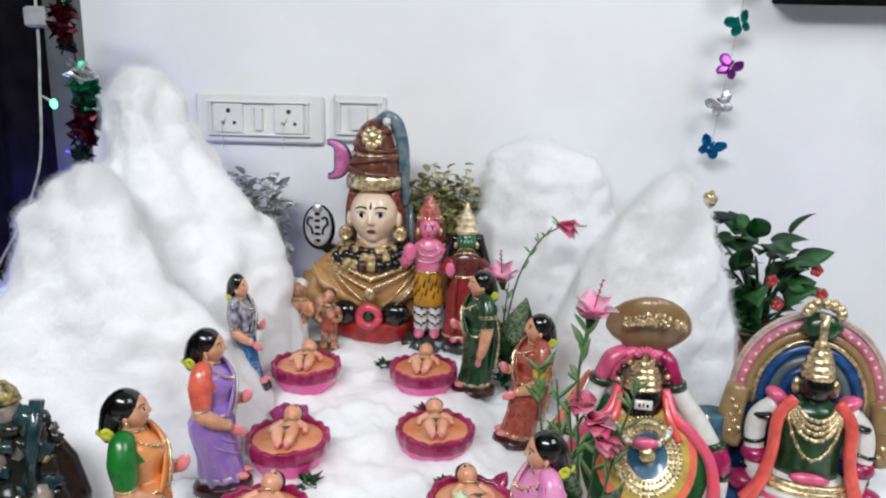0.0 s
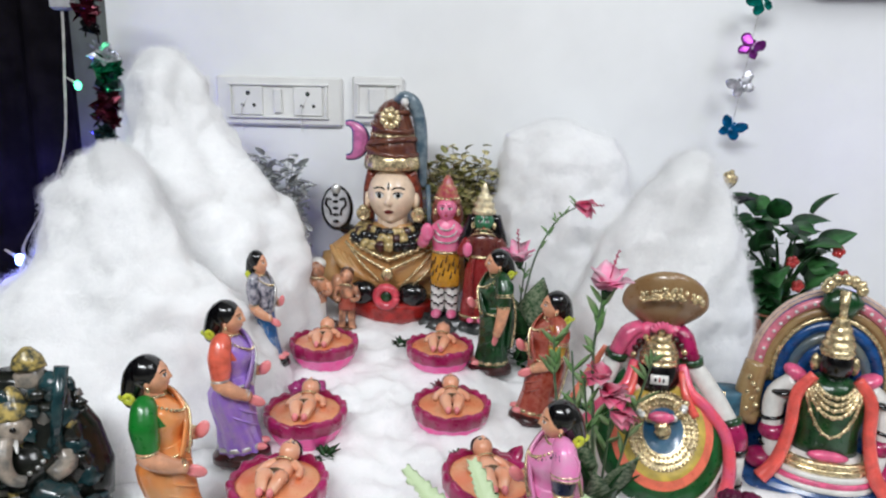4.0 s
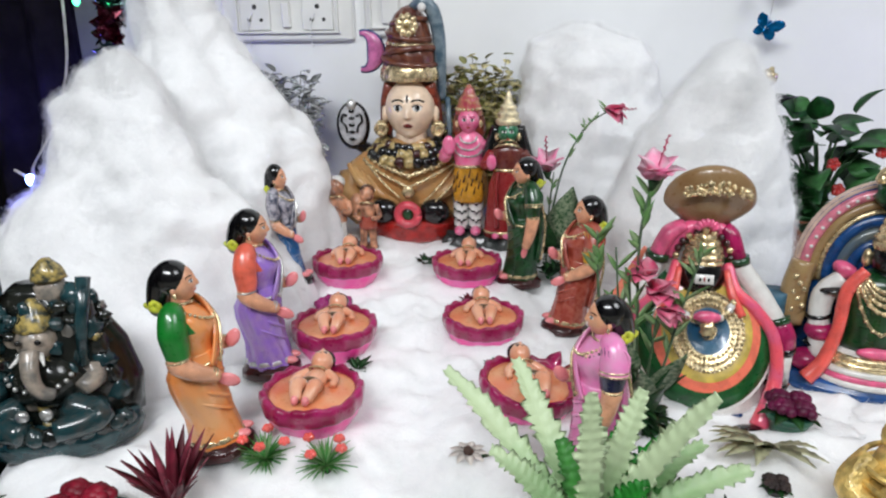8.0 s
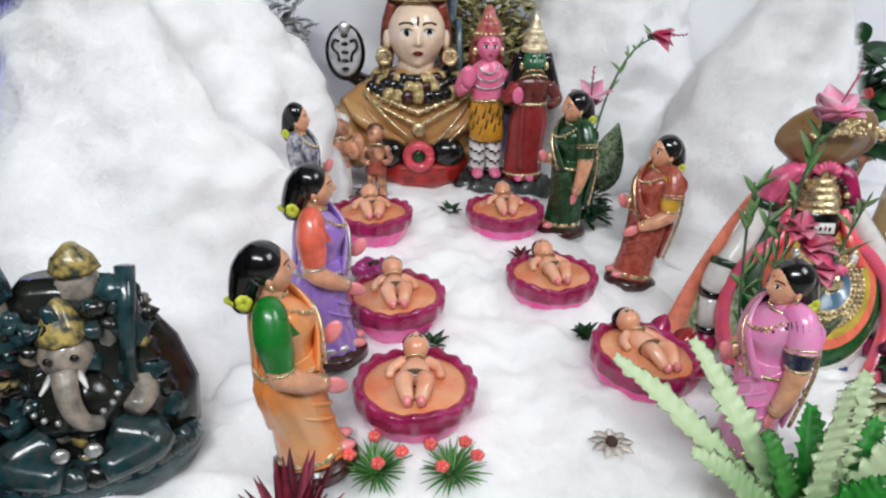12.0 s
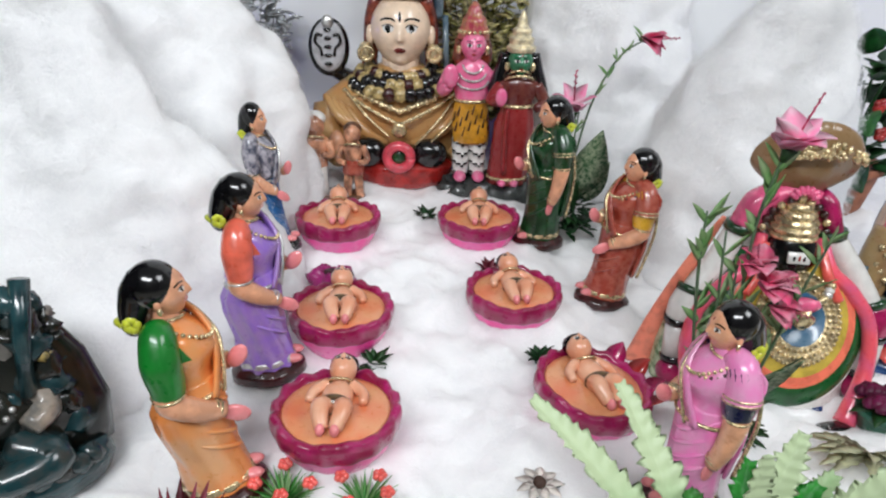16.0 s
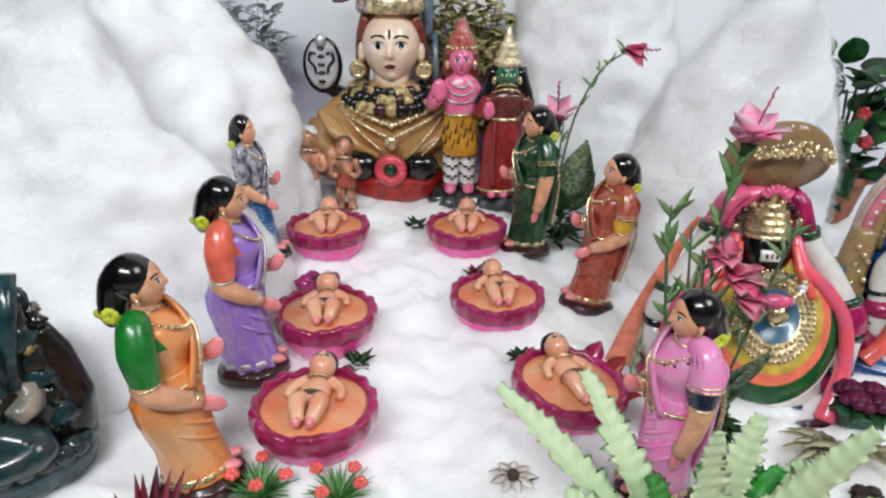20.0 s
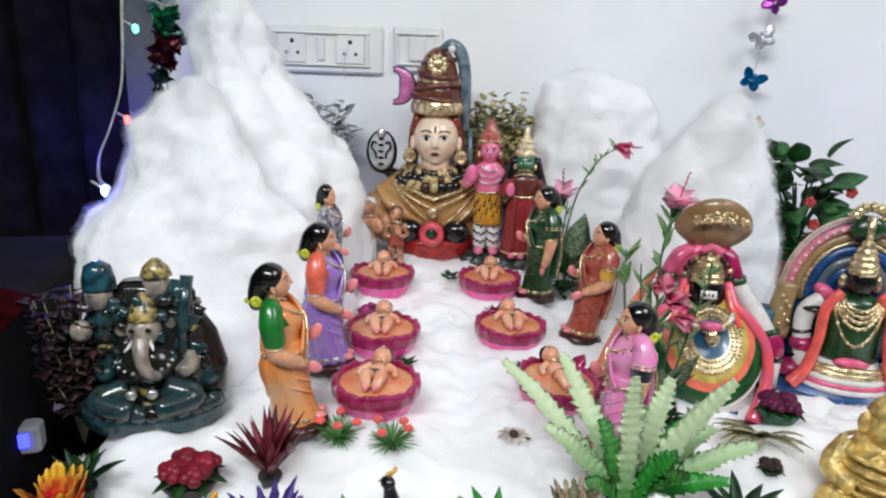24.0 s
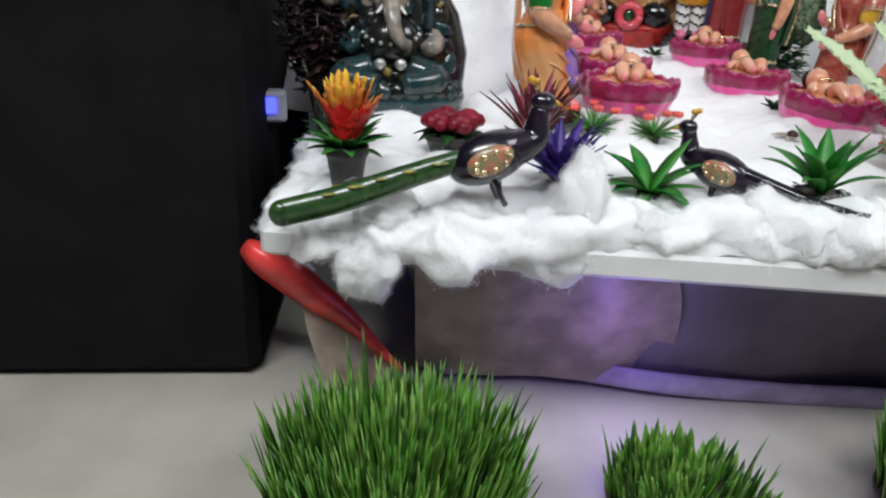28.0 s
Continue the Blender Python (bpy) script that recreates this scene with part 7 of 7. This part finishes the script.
def stem_flower(name, root, joints, label, blooms, leaves, seed, clump=0.0, long=1.0):
    """A thin stem with pink trumpet flowers and dark speckled leaves."""
    r = random.Random(seed)
    ob = holder(name, pose(*root), label, "flower stem")
    sprig = leafy("sprig_green", (0.12, 0.27, 0.08), 0.35, (0.34, 0.46, 0.24))
    stem = leafy("stem_green", (0.10, 0.17, 0.09), 0.3)
    petal = leafy("orchid_pink", (0.80, 0.22, 0.40), 0.3, (0.88, 0.62, 0.70))
    rose = leafy("lily_rose", (0.64, 0.07, 0.18), 0.35, (0.85, 0.38, 0.48))
    for line in joints:
        s = Shape()
        s.tube(line, [0.0013] * (len(line) - 1) + [0.0008], stem, 6, 1.0, None, 5)
        part("stem", s, ob)
        for p, q in zip(line[1:], line[2:]):
            for k in range(3):
                u = (k + r.uniform(0.1, 0.9)) / 3
                c = Vector(p) * (1 - u) + Vector(q) * u
                for j in range(r.choice((2, 3, 3))):
                    s = Shape()
                    e = r.choice((-1, 1))
                    s.leaf(c + Vector((0, 0, 0.003 * j)), (e * r.uniform(0.15, 0.75), r.uniform(-0.5, 0.3), 0.9), long * r.uniform(0.014, 0.030), long * r.uniform(0.0018, 0.0032), sprig, 0.35, 6, 0.0, 8, 0.2, 0.0005, 1.0, (0.8, 0.2, -0.5 * e))
                    part("leaflet", s, ob)
    for n, (c, way, size) in enumerate(blooms):
        f = Shape()
        d = Vector(way).normalized()
        e1 = d.orthogonal().normalized()
        e2 = d.cross(e1)
        f.tube([Vector(c) - d * size * 0.35, Vector(c)], [size * 0.08, size * 0.2], moss, 7)
        fl = part("flower", f, ob)
        for k in range(6):
            a = 2 * math.pi * k / 6
            s = Shape()
            s.leaf(c, d * 0.85 + (e1 * math.cos(a) + e2 * math.sin(a)) * 0.55, size, size * 0.48, rose if n else petal, 0.7, 8, 0.0, 8, 0.3, 0.0006, 0.8)
            part("petal", s, fl)
        s = Shape()
        s.tube([Vector(c), Vector(c) + d * size * 1.5], [size * 0.03, size * 0.02], leafy("stamen", (0.45, 0.05, 0.12)), 6)
        for k in range(6):
            s.ball(Vector(c) + d * size * (0.9 + 0.11 * k) + e1 * size * 0.06 * (1 if k % 2 else -1), size * 0.035, leafy("stamen", (0.45, 0.05, 0.12)), None, 6, 4)
        part("stamen", s, fl)
    for c, way, length, width, mat in leaves:
        s = Shape()
        s.leaf(c, way, length, width, mat, 0.3, 9, 0.0, 8, 0.15, 0.0008, 0.8, (1, 0.15, -way[0] / max(way[2], 0.2)) if mat is speckled else None)
        part("leaf", s, ob)
    if clump:
        g = Shape()
        for k in range(150):
            a, z = r.uniform(0, 6.28), r.uniform(0.0, 1.0)
            p = (clump * math.sqrt(1 - z * z) * math.cos(a) * r.uniform(0.5, 1), clump * 0.8 * math.sqrt(1 - z * z) * math.sin(a) * r.uniform(0.5, 1), clump * 1.2 * z)
            g.leaf(p, (math.cos(a), math.sin(a), r.uniform(-0.2, 0.9)), 0.014, 0.0035, dark_leaf if k % 4 else moss, 0.5, 4)
        tagged(part("low_leaves", g, ob), kind="stuff")
    return ob


speckled = surface("speckled_leaf", (0.022, 0.085, 0.028), 0.4, 0.3, 230, 0.2, 300, 0, 0, (0.34, 0.40, 0.26), 0.0006, 0.2)
stem_flower("pink_flower_stem", (0.118, 0.985, 0.070), [[(0, 0, 0), (0.0, 0, 0.08), (0.006, 0.01, 0.145)], [(0.0, 0, 0.06), (0.018, 0.01, 0.15), (0.048, 0.025, 0.205), (0.078, 0.033, 0.225)]],
            "artificial pink flowers on a thin arching green stem", [((-0.004, -0.005, 0.150), (-0.1, -0.3, 1), 0.034), ((0.080, 0.033, 0.226), (0.6, -0.5, 0.1), 0.026)],
            [((0.014, -0.006, 0.055), (0.18, -0.10, 1), 0.078, 0.0225, speckled), ((0.020, 0.004, 0.040), (0.50, 0.0, 1), 0.055, 0.016, speckled), ((-0.002, 0, 0.05), (-0.25, -0.1, 1), 0.055, 0.016, speckled), ((0.0, 0, 0.03), (-0.1, -0.3, 1), 0.060, 0.015, moss), ((0, 0, 0.005), (0.7, -0.3, 0.45), 0.04, 0.014, moss), ((0, 0, 0.005), (-0.5, -0.4, 0.4), 0.04, 0.014, moss), ((0, 0, 0.002), (0.1, -0.7, 0.3), 0.04, 0.015, dark_leaf), ((0.0, 0, 0.002), (0.7, 0.1, 0.3), 0.04, 0.015, dark_leaf), ((0.0, 0, 0.008), (0.4, -0.6, 0.6), 0.04, 0.014, dark_leaf)], 2, 0.036, 0.6)
stem_flower("lily_stem", (0.184, 0.636, 0.040), [[(0, 0, 0), (-0.008, 0.0, 0.10), (-0.014, -0.005, 0.19), (-0.009, -0.010, 0.244)], [(0, 0, 0), (0.004, -0.005, 0.08), (0.006, -0.008, 0.125)], [(0, 0, 0), (-0.02, 0, 0.08), (-0.033, -0.004, 0.185)], [(0, 0, 0), (-0.012, 0.0, 0.09), (-0.02, -0.004, 0.16)], [(0, 0, 0), (-0.030, 0, 0.06), (-0.046, -0.004, 0.150), (-0.050, -0.006, 0.200)], [(0, 0, 0), (0.016, -0.004, 0.07), (0.026, -0.008, 0.130), (0.040, -0.010, 0.190)]],
            "tall artificial pink lilies with feathery green leaves", [((-0.008, -0.012, 0.246), (0.15, -0.3, 1), 0.027), ((0.005, -0.008, 0.146), (0.1, -0.8, 0.6), 0.021), ((-0.006, -0.006, 0.160), (-0.4, -0.5, 0.8), 0.019), ((0.010, -0.014, 0.132), (0.5, -0.7, 0.1), 0.018)],
            [((0, 0, 0.02), (-0.3, -0.3, 1), 0.09, 0.010, moss), ((0, 0, 0.02), (0.3, -0.3, 1), 0.09, 0.010, dark_leaf), ((0, 0, 0.01), (-0.5, -0.2, 0.8), 0.07, 0.010, dark_leaf), ((0, 0, 0.01), (0.1, -0.5, 0.9), 0.08, 0.010, moss), ((-0.01, 0, 0.03), (-0.15, -0.2, 1), 0.11, 0.008, speckled), ((0, 0, 0.02), (0.5, -0.1, 0.8), 0.06, 0.011, moss), ((0.002, -0.01, 0.03), (-0.2, -0.5, 1), 0.075, 0.012, speckled), ((0.006, -0.01, 0.05), (0.35, -0.4, 1), 0.06, 0.011, speckled), ((-0.01, -0.01, 0.07), (-0.5, -0.3, 1), 0.05, 0.010, speckled)], 5, 0.026)


def bush(name, spot, label, mats, height, spread, count, size, seed, group=""):
    """A wiry bush of many tiny leaves on forked twigs."""
    r = random.Random(seed)
    ob = holder(name, pose(*spot), label, "bush", group)
    twig = surface("dark_twig", (0.16, 0.14, 0.11), 0.7, 0.3)
    tw, lf = Shape(), Shape()
    for k in range(count):
        a, b = r.uniform(0, 2 * math.pi), math.sqrt(r.random())
        top = Vector((spread * b * math.cos(a), spread * 0.45 * b * math.sin(a), height * r.uniform(0.45, 1.0) * (1 - 0.18 * b * b)))
        mid = Vector((top.x * 0.35, top.y * 0.35, top.z * 0.55))
        tw.tube([(0, 0, 0), mid, top], [0.0014, 0.0010, 0.0005], twig, 5)
        for j in range(22):
            u = j / 21
            p = mid * (1 - u) + top * u + Vector((r.gauss(0, 0.004), r.gauss(0, 0.003), r.gauss(0, 0.003)))
            c = r.uniform(0, 6.28)
            lf.leaf(p, (math.cos(c), math.sin(c) * 0.7, r.uniform(-0.3, 0.9)), size * r.uniform(0.6, 1.2), size * 0.36, mats[(j + k) % len(mats)], 0.3, 4)
    part("twig_frame", tw, ob)
    tagged(part("foliage", lf, ob), kind="stuff")
    return ob


gilt = leafy("gilt_leaf", (0.80, 0.68, 0.36), 0.35)
bush("gold_bush", (0.015, 1.19, 0.085), "artificial bush with olive and gold leaves against the wall", [gilt, leafy("olive", (0.22, 0.21, 0.06)), gilt, leafy("lime_gold", (0.46, 0.46, 0.18)), gilt, leafy("olive", (0.22, 0.21, 0.06))], 0.298, 0.074, 84, 0.019, 4)
silver_leaf = surface("silver_foil_leaf", (0.72, 0.74, 0.75), 0.22, 0.3, 90, 0.2, 200, 0.6)
bush("silver_bush", (-0.290, 1.16, 0.080), "artificial bush with dark grey and silver leaves", [leafy("grey_leaf", (0.34, 0.36, 0.36)), leafy("ash_leaf", (0.58, 0.61, 0.62)), silver_leaf, leafy("slate_leaf", (0.24, 0.25, 0.25)), silver_leaf], 0.292, 0.056, 36, 0.023, 9)
bush("brown_bush", (-0.408, 0.555, 0.030), "tall dark brown dried branch beside the statue", [leafy("dark_brown_leaf", (0.042, 0.027, 0.030)), leafy("russet_leaf", (0.066, 0.027, 0.030)), leafy("umber_leaf", (0.024, 0.018, 0.018))], 0.180, 0.040, 60, 0.012, 12)


def potted_plant():
    """A leafy house plant in a pot behind the arch idol, every leaf a part."""
    r = random.Random(11)
    ob = holder("potted_plant", pose(0.515, 1.085, 0.066), "house plant with glossy rounded dark green leaves in a pot", "potted plant")
    s = Shape()
    s.loft([(0, 0, 0, 0.032, 0.032), (0, 0, 0.055, 0.044, 0.044), (0, 0, 0.06, 0.049, 0.049), (0, 0, 0.07, 0.049, 0.049), (0, 0, 0.066, 0.042, 0.042)], surface("terracotta", (0.30, 0.11, 0.06), 0.7, 0.2), 24)
    part("pot", s, ob, "terracotta pot")
    kinds = []
    for mat in (leafy("glossy_leaf", (0.012, 0.085, 0.018), 0.4), leafy("glossy_light", (0.04, 0.15, 0.04), 0.3), dark_leaf):
        s = Shape()
        s.leaf((0, 0, 0), (1, 0, 0.35), 0.056, 0.0205, mat, 0.7, 9, 0, 8, 0.2, 0.0008, 0.75)
        kinds.append(s.mesh("leaf"))
    for k in range(12):
        a = 2 * math.pi * k / 12
        s = Shape()
        top = Vector((0.05 * math.cos(a), 0.035 * math.sin(a), 0.15 + 0.05 * r.random()))
        s.tube([(0, 0, 0.06), top * 0.5 + Vector((0, 0, 0.05)), top], [0.003, 0.0024, 0.0016], moss, 6, 1.0, None, 4)
        part("stem", s, ob)
    for k in range(95):
        a, z = r.uniform(0, 2 * math.pi), r.uniform(0.03, 0.225)
        rad = (0.058 if z > 0.11 else 0.050) * r.uniform(0.25, 1.0) * (1.1 - max(0, z - 0.17) * 6)
        lf = part("leaf", kinds[k % 3], ob)
        lf.matrix_basis = pose(rad * math.cos(a) * 1.15 - 0.006, rad * math.sin(a) * 0.8, z, r.uniform(-35, 35), r.uniform(-55, 20), math.degrees(a) + r.uniform(-45, 45)) @ Matrix.Diagonal((r.uniform(0.6, 1.0),) * 3 + (1,))
    for k in range(5):
        s = Shape()
        for j in range(5):
            b = 2 * math.pi * j / 5
            s.ball((0.005 * math.cos(b), 0, 0.005 * math.sin(b)), (0.005, 0.004, 0.005), RED, None, 7, 5)
        f = part("flower", s, ob, "red flower")
        f.location = (0.045 + 0.012 * (k % 3) - 0.05 * (k % 2), -0.045, 0.10 + 0.018 * k)


potted_plant()


def bud_stem():
    ob = holder("dark_bloom", pose(0.415, 1.04, 0.24), "dark maroon bloom with a gold bud above the plant", "flower")
    s = Shape()
    s.tube([(0.02, 0.01, -0.05), (0.01, 0.0, 0.03), (0.006, 0, 0.06)], 0.002, moss, 6, 1.0, None, 4)
    part("stem", s, ob)
    for k in range(7):
        a = 2 * math.pi * k / 7
        s = Shape()
        s.leaf((0.01, 0, 0.062), (math.cos(a), math.sin(a), 0.8), 0.026, 0.008, leafy("black_petal", (0.012, 0.010, 0.022)), 0.5, 6)
        part("petal", s, ob)
    s = Shape()
    s.ball((-0.008, -0.004, 0.098), (0.010, 0.010, 0.012), GOLD, None, 12, 8, 0.4, 2)
    part("bud", s, ob, "gold bud")


bud_stem()

# ---- hanging things ----
foil = {n: surface("foil_" + n, c, 0.18, 0.4, 120, 0.6, 160, 0.7) for n, c in (("teal", (0.0, 0.22, 0.18)), ("violet", (0.22, 0.03, 0.25)), ("silver", (0.55, 0.56, 0.60)), ("blue", (0.0, 0.14, 0.36)), ("green", (0.005, 0.11, 0.055)), ("maroon", (0.06, 0.004, 0.012)), ("black", (0.010, 0.010, 0.012)), ("deep", (0.02, 0.05, 0.045)))}


def butterfly_garland():
    ob = holder("butterfly_garland", pose(0, 0, 0), "string of shiny foil butterflies hanging before the wall", "garland")
    spots = [(0.493, 1.225, 0.665, "blue"), (0.486, 1.225, 0.598, "teal"), (0.478, 1.225, 0.530, "violet"), (0.471, 1.225, 0.470, "silver"), (0.463, 1.225, 0.400, "blue")]
    s = Shape()
    s.tube([(x, y, z) for x, y, z, _ in [(0.50, 1.225, 0.76, "")] + spots], 0.0006, SILVER, 5)
    part("string", s, ob)
    for n, (x, y, z, c) in enumerate(spots):
        b = new("butterfly")
        b.parent = ob
        b.matrix_basis = pose(x, y, z, 0, 25 * (-1) ** n, 20 - 12 * n)
        body = Shape()
        body.tube([(0, -0.002, -0.012), (0, -0.003, 0.012)], [0.0016, 0.0024], foil[c], 7)
        part("butterfly_body", body, b)
        for e in (-1, 1):
            for cx, cz, rx, rz, a in ((0.0115, 0.0075, 0.0125, 0.0085, -38), (0.0085, -0.0075, 0.0095, 0.0075, 35)):
                w = Shape()
                w.ball((0, 0, 0), (rx, 0.0007, rz), foil[c], turn(0, a * e, 0), 14, 8, 0.25, n + a)
                wing = part("wing", w, b)
                wing.matrix_basis = pose(cx * e, -0.003, cz, 0, 0, 24 * e)


butterfly_garland()


def tinsel_garland():
    """Crumpled foil pieces that hang in a row, each one a part."""
    ob = holder("tinsel_garland", pose(0, 0, 0), "dark garland of crumpled green and maroon foil by the wall", "garland")
    r = random.Random(5)
    rows = [(0.615, 0.020, "green"), (0.585, 0.020, "maroon"), (0.560, 0.022, "maroon"), (0.535, 0.014, "black"), (0.490, 0.024, "silver"), (0.472, 0.024, "green"), (0.447, 0.022, "deep"), (0.422, 0.026, "maroon"), (0.400, 0.022, "maroon"), (0.372, 0.018, "deep"), (0.345, 0.014, "black")]
    s = Shape()
    s.tube([(-0.552, 1.1, 0.72), (-0.545, 1.1, 0.50), (-0.538, 1.1, 0.33)], 0.0012, foil["black"], 5)
    part("string", s, ob)
    for z, size, c in rows:
        x = -0.548 + 0.012 * math.sin(z * 31) + (0.55 - z) * 0.05
        p = Shape()
        p.ball((x, 1.1, z), (size, size * 0.55, size * 0.62), foil[c], turn(0, r.uniform(-25, 25), 0), 12, 7, 0.75, z * 40)
        for k in range(9):
            a = r.uniform(0, 6.28)
            p.leaf((x, 1.1, z), (math.cos(a), -0.4, math.sin(a)), size * 1.25, size * 0.36, foil[c], 0.1, 4, 0.2, 3, 0.5)
        part("foil_tuft", p, ob, "crumpled foil", False)
    return ob


tinsel_garland()


def light_string():
    ob = holder("light_string", pose(0, 0, 0), "thin white wire with small coloured bulbs", "string lights")
    wire = surface("white_wire", (0.42, 0.40, 0.38), 0.5, 0.2)
    for line in ([(-0.600, 1.1, 0.72), (-0.601, 1.1, 0.56), (-0.607, 1.1, 0.47), (-0.618, 1.1, 0.36), (-0.640, 1.09, 0.285), (-0.640, 1.05, 0.245), (-0.56, 0.90, 0.235), (-0.502, 0.821, 0.238)], [(-0.502, 0.821, 0.238), (-0.49, 0.70, 0.12), (-0.47, 0.56, 0.066)]):
        for off in (0.0, 0.0022):
            s = Shape()
            s.tube([(x + off, y, z + off) for x, y, z in line], 0.0013, wire, 6, 1.0, None, 6)
            part("wire", s, ob)
    for c, name, col, power in (((-0.508, 0.821, 0.236), "blue", (0.12, 0.22, 1.0), 40), ((-0.466, 0.545, 0.070), "blue", (0.12, 0.22, 1.0), 40), ((-0.583, 1.095, 0.447), "green", (0.1, 1.0, 0.45), 5), ((-0.612, 1.098, 0.300), "red", (1.0, 0.12, 0.08), 4)):
        s = Shape()
        s.ball(c, (0.0052, 0.0052, 0.0072), glow("bulb_" + name, col, power), None, 10, 8)
        b = part("bulb", s, ob, name + " glowing bulb")
        h = Shape()
        h.tube([Vector(c) + Vector((-0.018, 0, 0.012)), Vector(c) + Vector((-0.004, 0, 0.004))], [0.0014, 0.0024], wire, 6)
        part("holder", h, b)
    s = Shape()
    s.box((-0.598, 1.1, 0.575), (0.034, 0.022, 0.03), surface("grey_plastic", (0.35, 0.35, 0.36), 0.5), None, 0.15)
    part("plug", s, ob, "grey plug", False)


light_string()


def control_box():
    ob = holder("light_control_box", pose(-0.440, 0.515, 0.045, 0, 0, 20), "small grey plastic box with a blue light", "control box")
    s = Shape()
    s.box((0, 0, 0.014), (0.03, 0.022, 0.028), surface("smoke_plastic", (0.34, 0.34, 0.37), 0.5), None, 0.12)
    part("case", s, ob, "", False)
    s = Shape()
    s.box((0.0, -0.0125, 0.016), (0.012, 0.003, 0.014), glow("window_blue", (0.04, 0.05, 1.0), 4), None, 0.2)
    part("light_window", s, ob, "blue glowing window", False)


control_box()


def top_shelf():
    s = Shape()
    s.box((0.72, 1.235, 0.665), (0.34, 0.07, 0.06), dark_wood_and_recess, None, 0.06)
    s.thing("dark_shelf", Matrix(), "dark wooden wall shelf above the plant", "shelf", "", "", False)


top_shelf()


def cloth_box(m):
    """The blue folded cloth that stands between the two idols."""
    s = Shape()
    teal = surface("teal_brocade", (0.03, 0.10, 0.15), 0.5, 0.4, 70, 0.3, 300)
    rows = []
    for i in range(12):
        z = 0.105 * i / 11
        rows.append([(0.022 * math.cos(2 * math.pi * j / 24) * (1 + 0.12 * math.cos(5 * 2 * math.pi * j / 24)), 0.014 * math.sin(2 * math.pi * j / 24), z) for j in range(24)])
    s.grid(rows, lambda i, j: GOLD if j in (16, 20) else teal)
    s.thing("folded_cloth", m, "blue brocade cloth with gold stripes standing between the idols", "cloth")


cloth_box(pose(0.345, 0.775, 0.030, 0, 0, -10))

# ---- wheat grass on the floor ----
grass_mats = [leafy("grass", (0.13, 0.34, 0.04), 0.35), leafy("grass_light", (0.26, 0.46, 0.09), 0.3), leafy("grass_dark", (0.05, 0.15, 0.02), 0.4)]


def grass_pot(x, y, radius, height, count, seed, label, long_share=0.04, h=0.045):
    r = random.Random(seed)
    ob = holder("grass_pot", pose(x, y, FLOOR), label, "grass pot", "pots of sprouted wheat grass")
    s = Shape()
    s.loft([(0, 0, 0, radius * 0.5, radius * 0.5), (0, 0, h * 0.4, radius * 0.72, radius * 0.72), (0, 0, h * 0.5, radius * 0.76, radius * 0.76), (0, 0, h * 0.42, radius * 0.66, radius * 0.66)], surface("brown_pot", (0.05, 0.035, 0.028), 0.7, 0.4, 40, 0.3), 28)
    part("pot", s, ob)
    g = Shape()
    for k in range(count):
        a, q = r.uniform(0, 2 * math.pi), math.sqrt(r.random()) * radius * 0.74
        p = Vector((q * math.cos(a), q * math.sin(a), h * 0.42))
        tilt = r.uniform(0.0, 0.18) + 0.16 * q / radius
        b = a + r.uniform(-0.7, 0.7)
        long_one = (height + h * 0.5) * r.uniform(0.6, 1.08) * (r.uniform(1.2, 1.9) if r.random() < long_share else 1.0)
        g.leaf(p, (math.cos(b) * tilt, math.sin(b) * tilt, 1), long_one, 0.0023, grass_mats[r.choice((0, 0, 1, 2))], r.uniform(0.0, 0.5), 5, 0, 9, 0.4, 0.0003)
    tagged(part("grass", g, ob), kind="stuff")


grass_pot(-0.250, 0.250, 0.098, 0.047, 1300, 1, "pot of dense bright green sprouted wheat grass", 0.008)
grass_pot(-0.065, 0.312, 0.070, 0.016, 420, 2, "pot of shorter sprouted wheat grass", 0.03, 0.03)
grass_pot(0.125, 0.335, 0.080, 0.040, 560, 3, "pot of sprouted wheat grass with long blades", 0.05, 0.045)
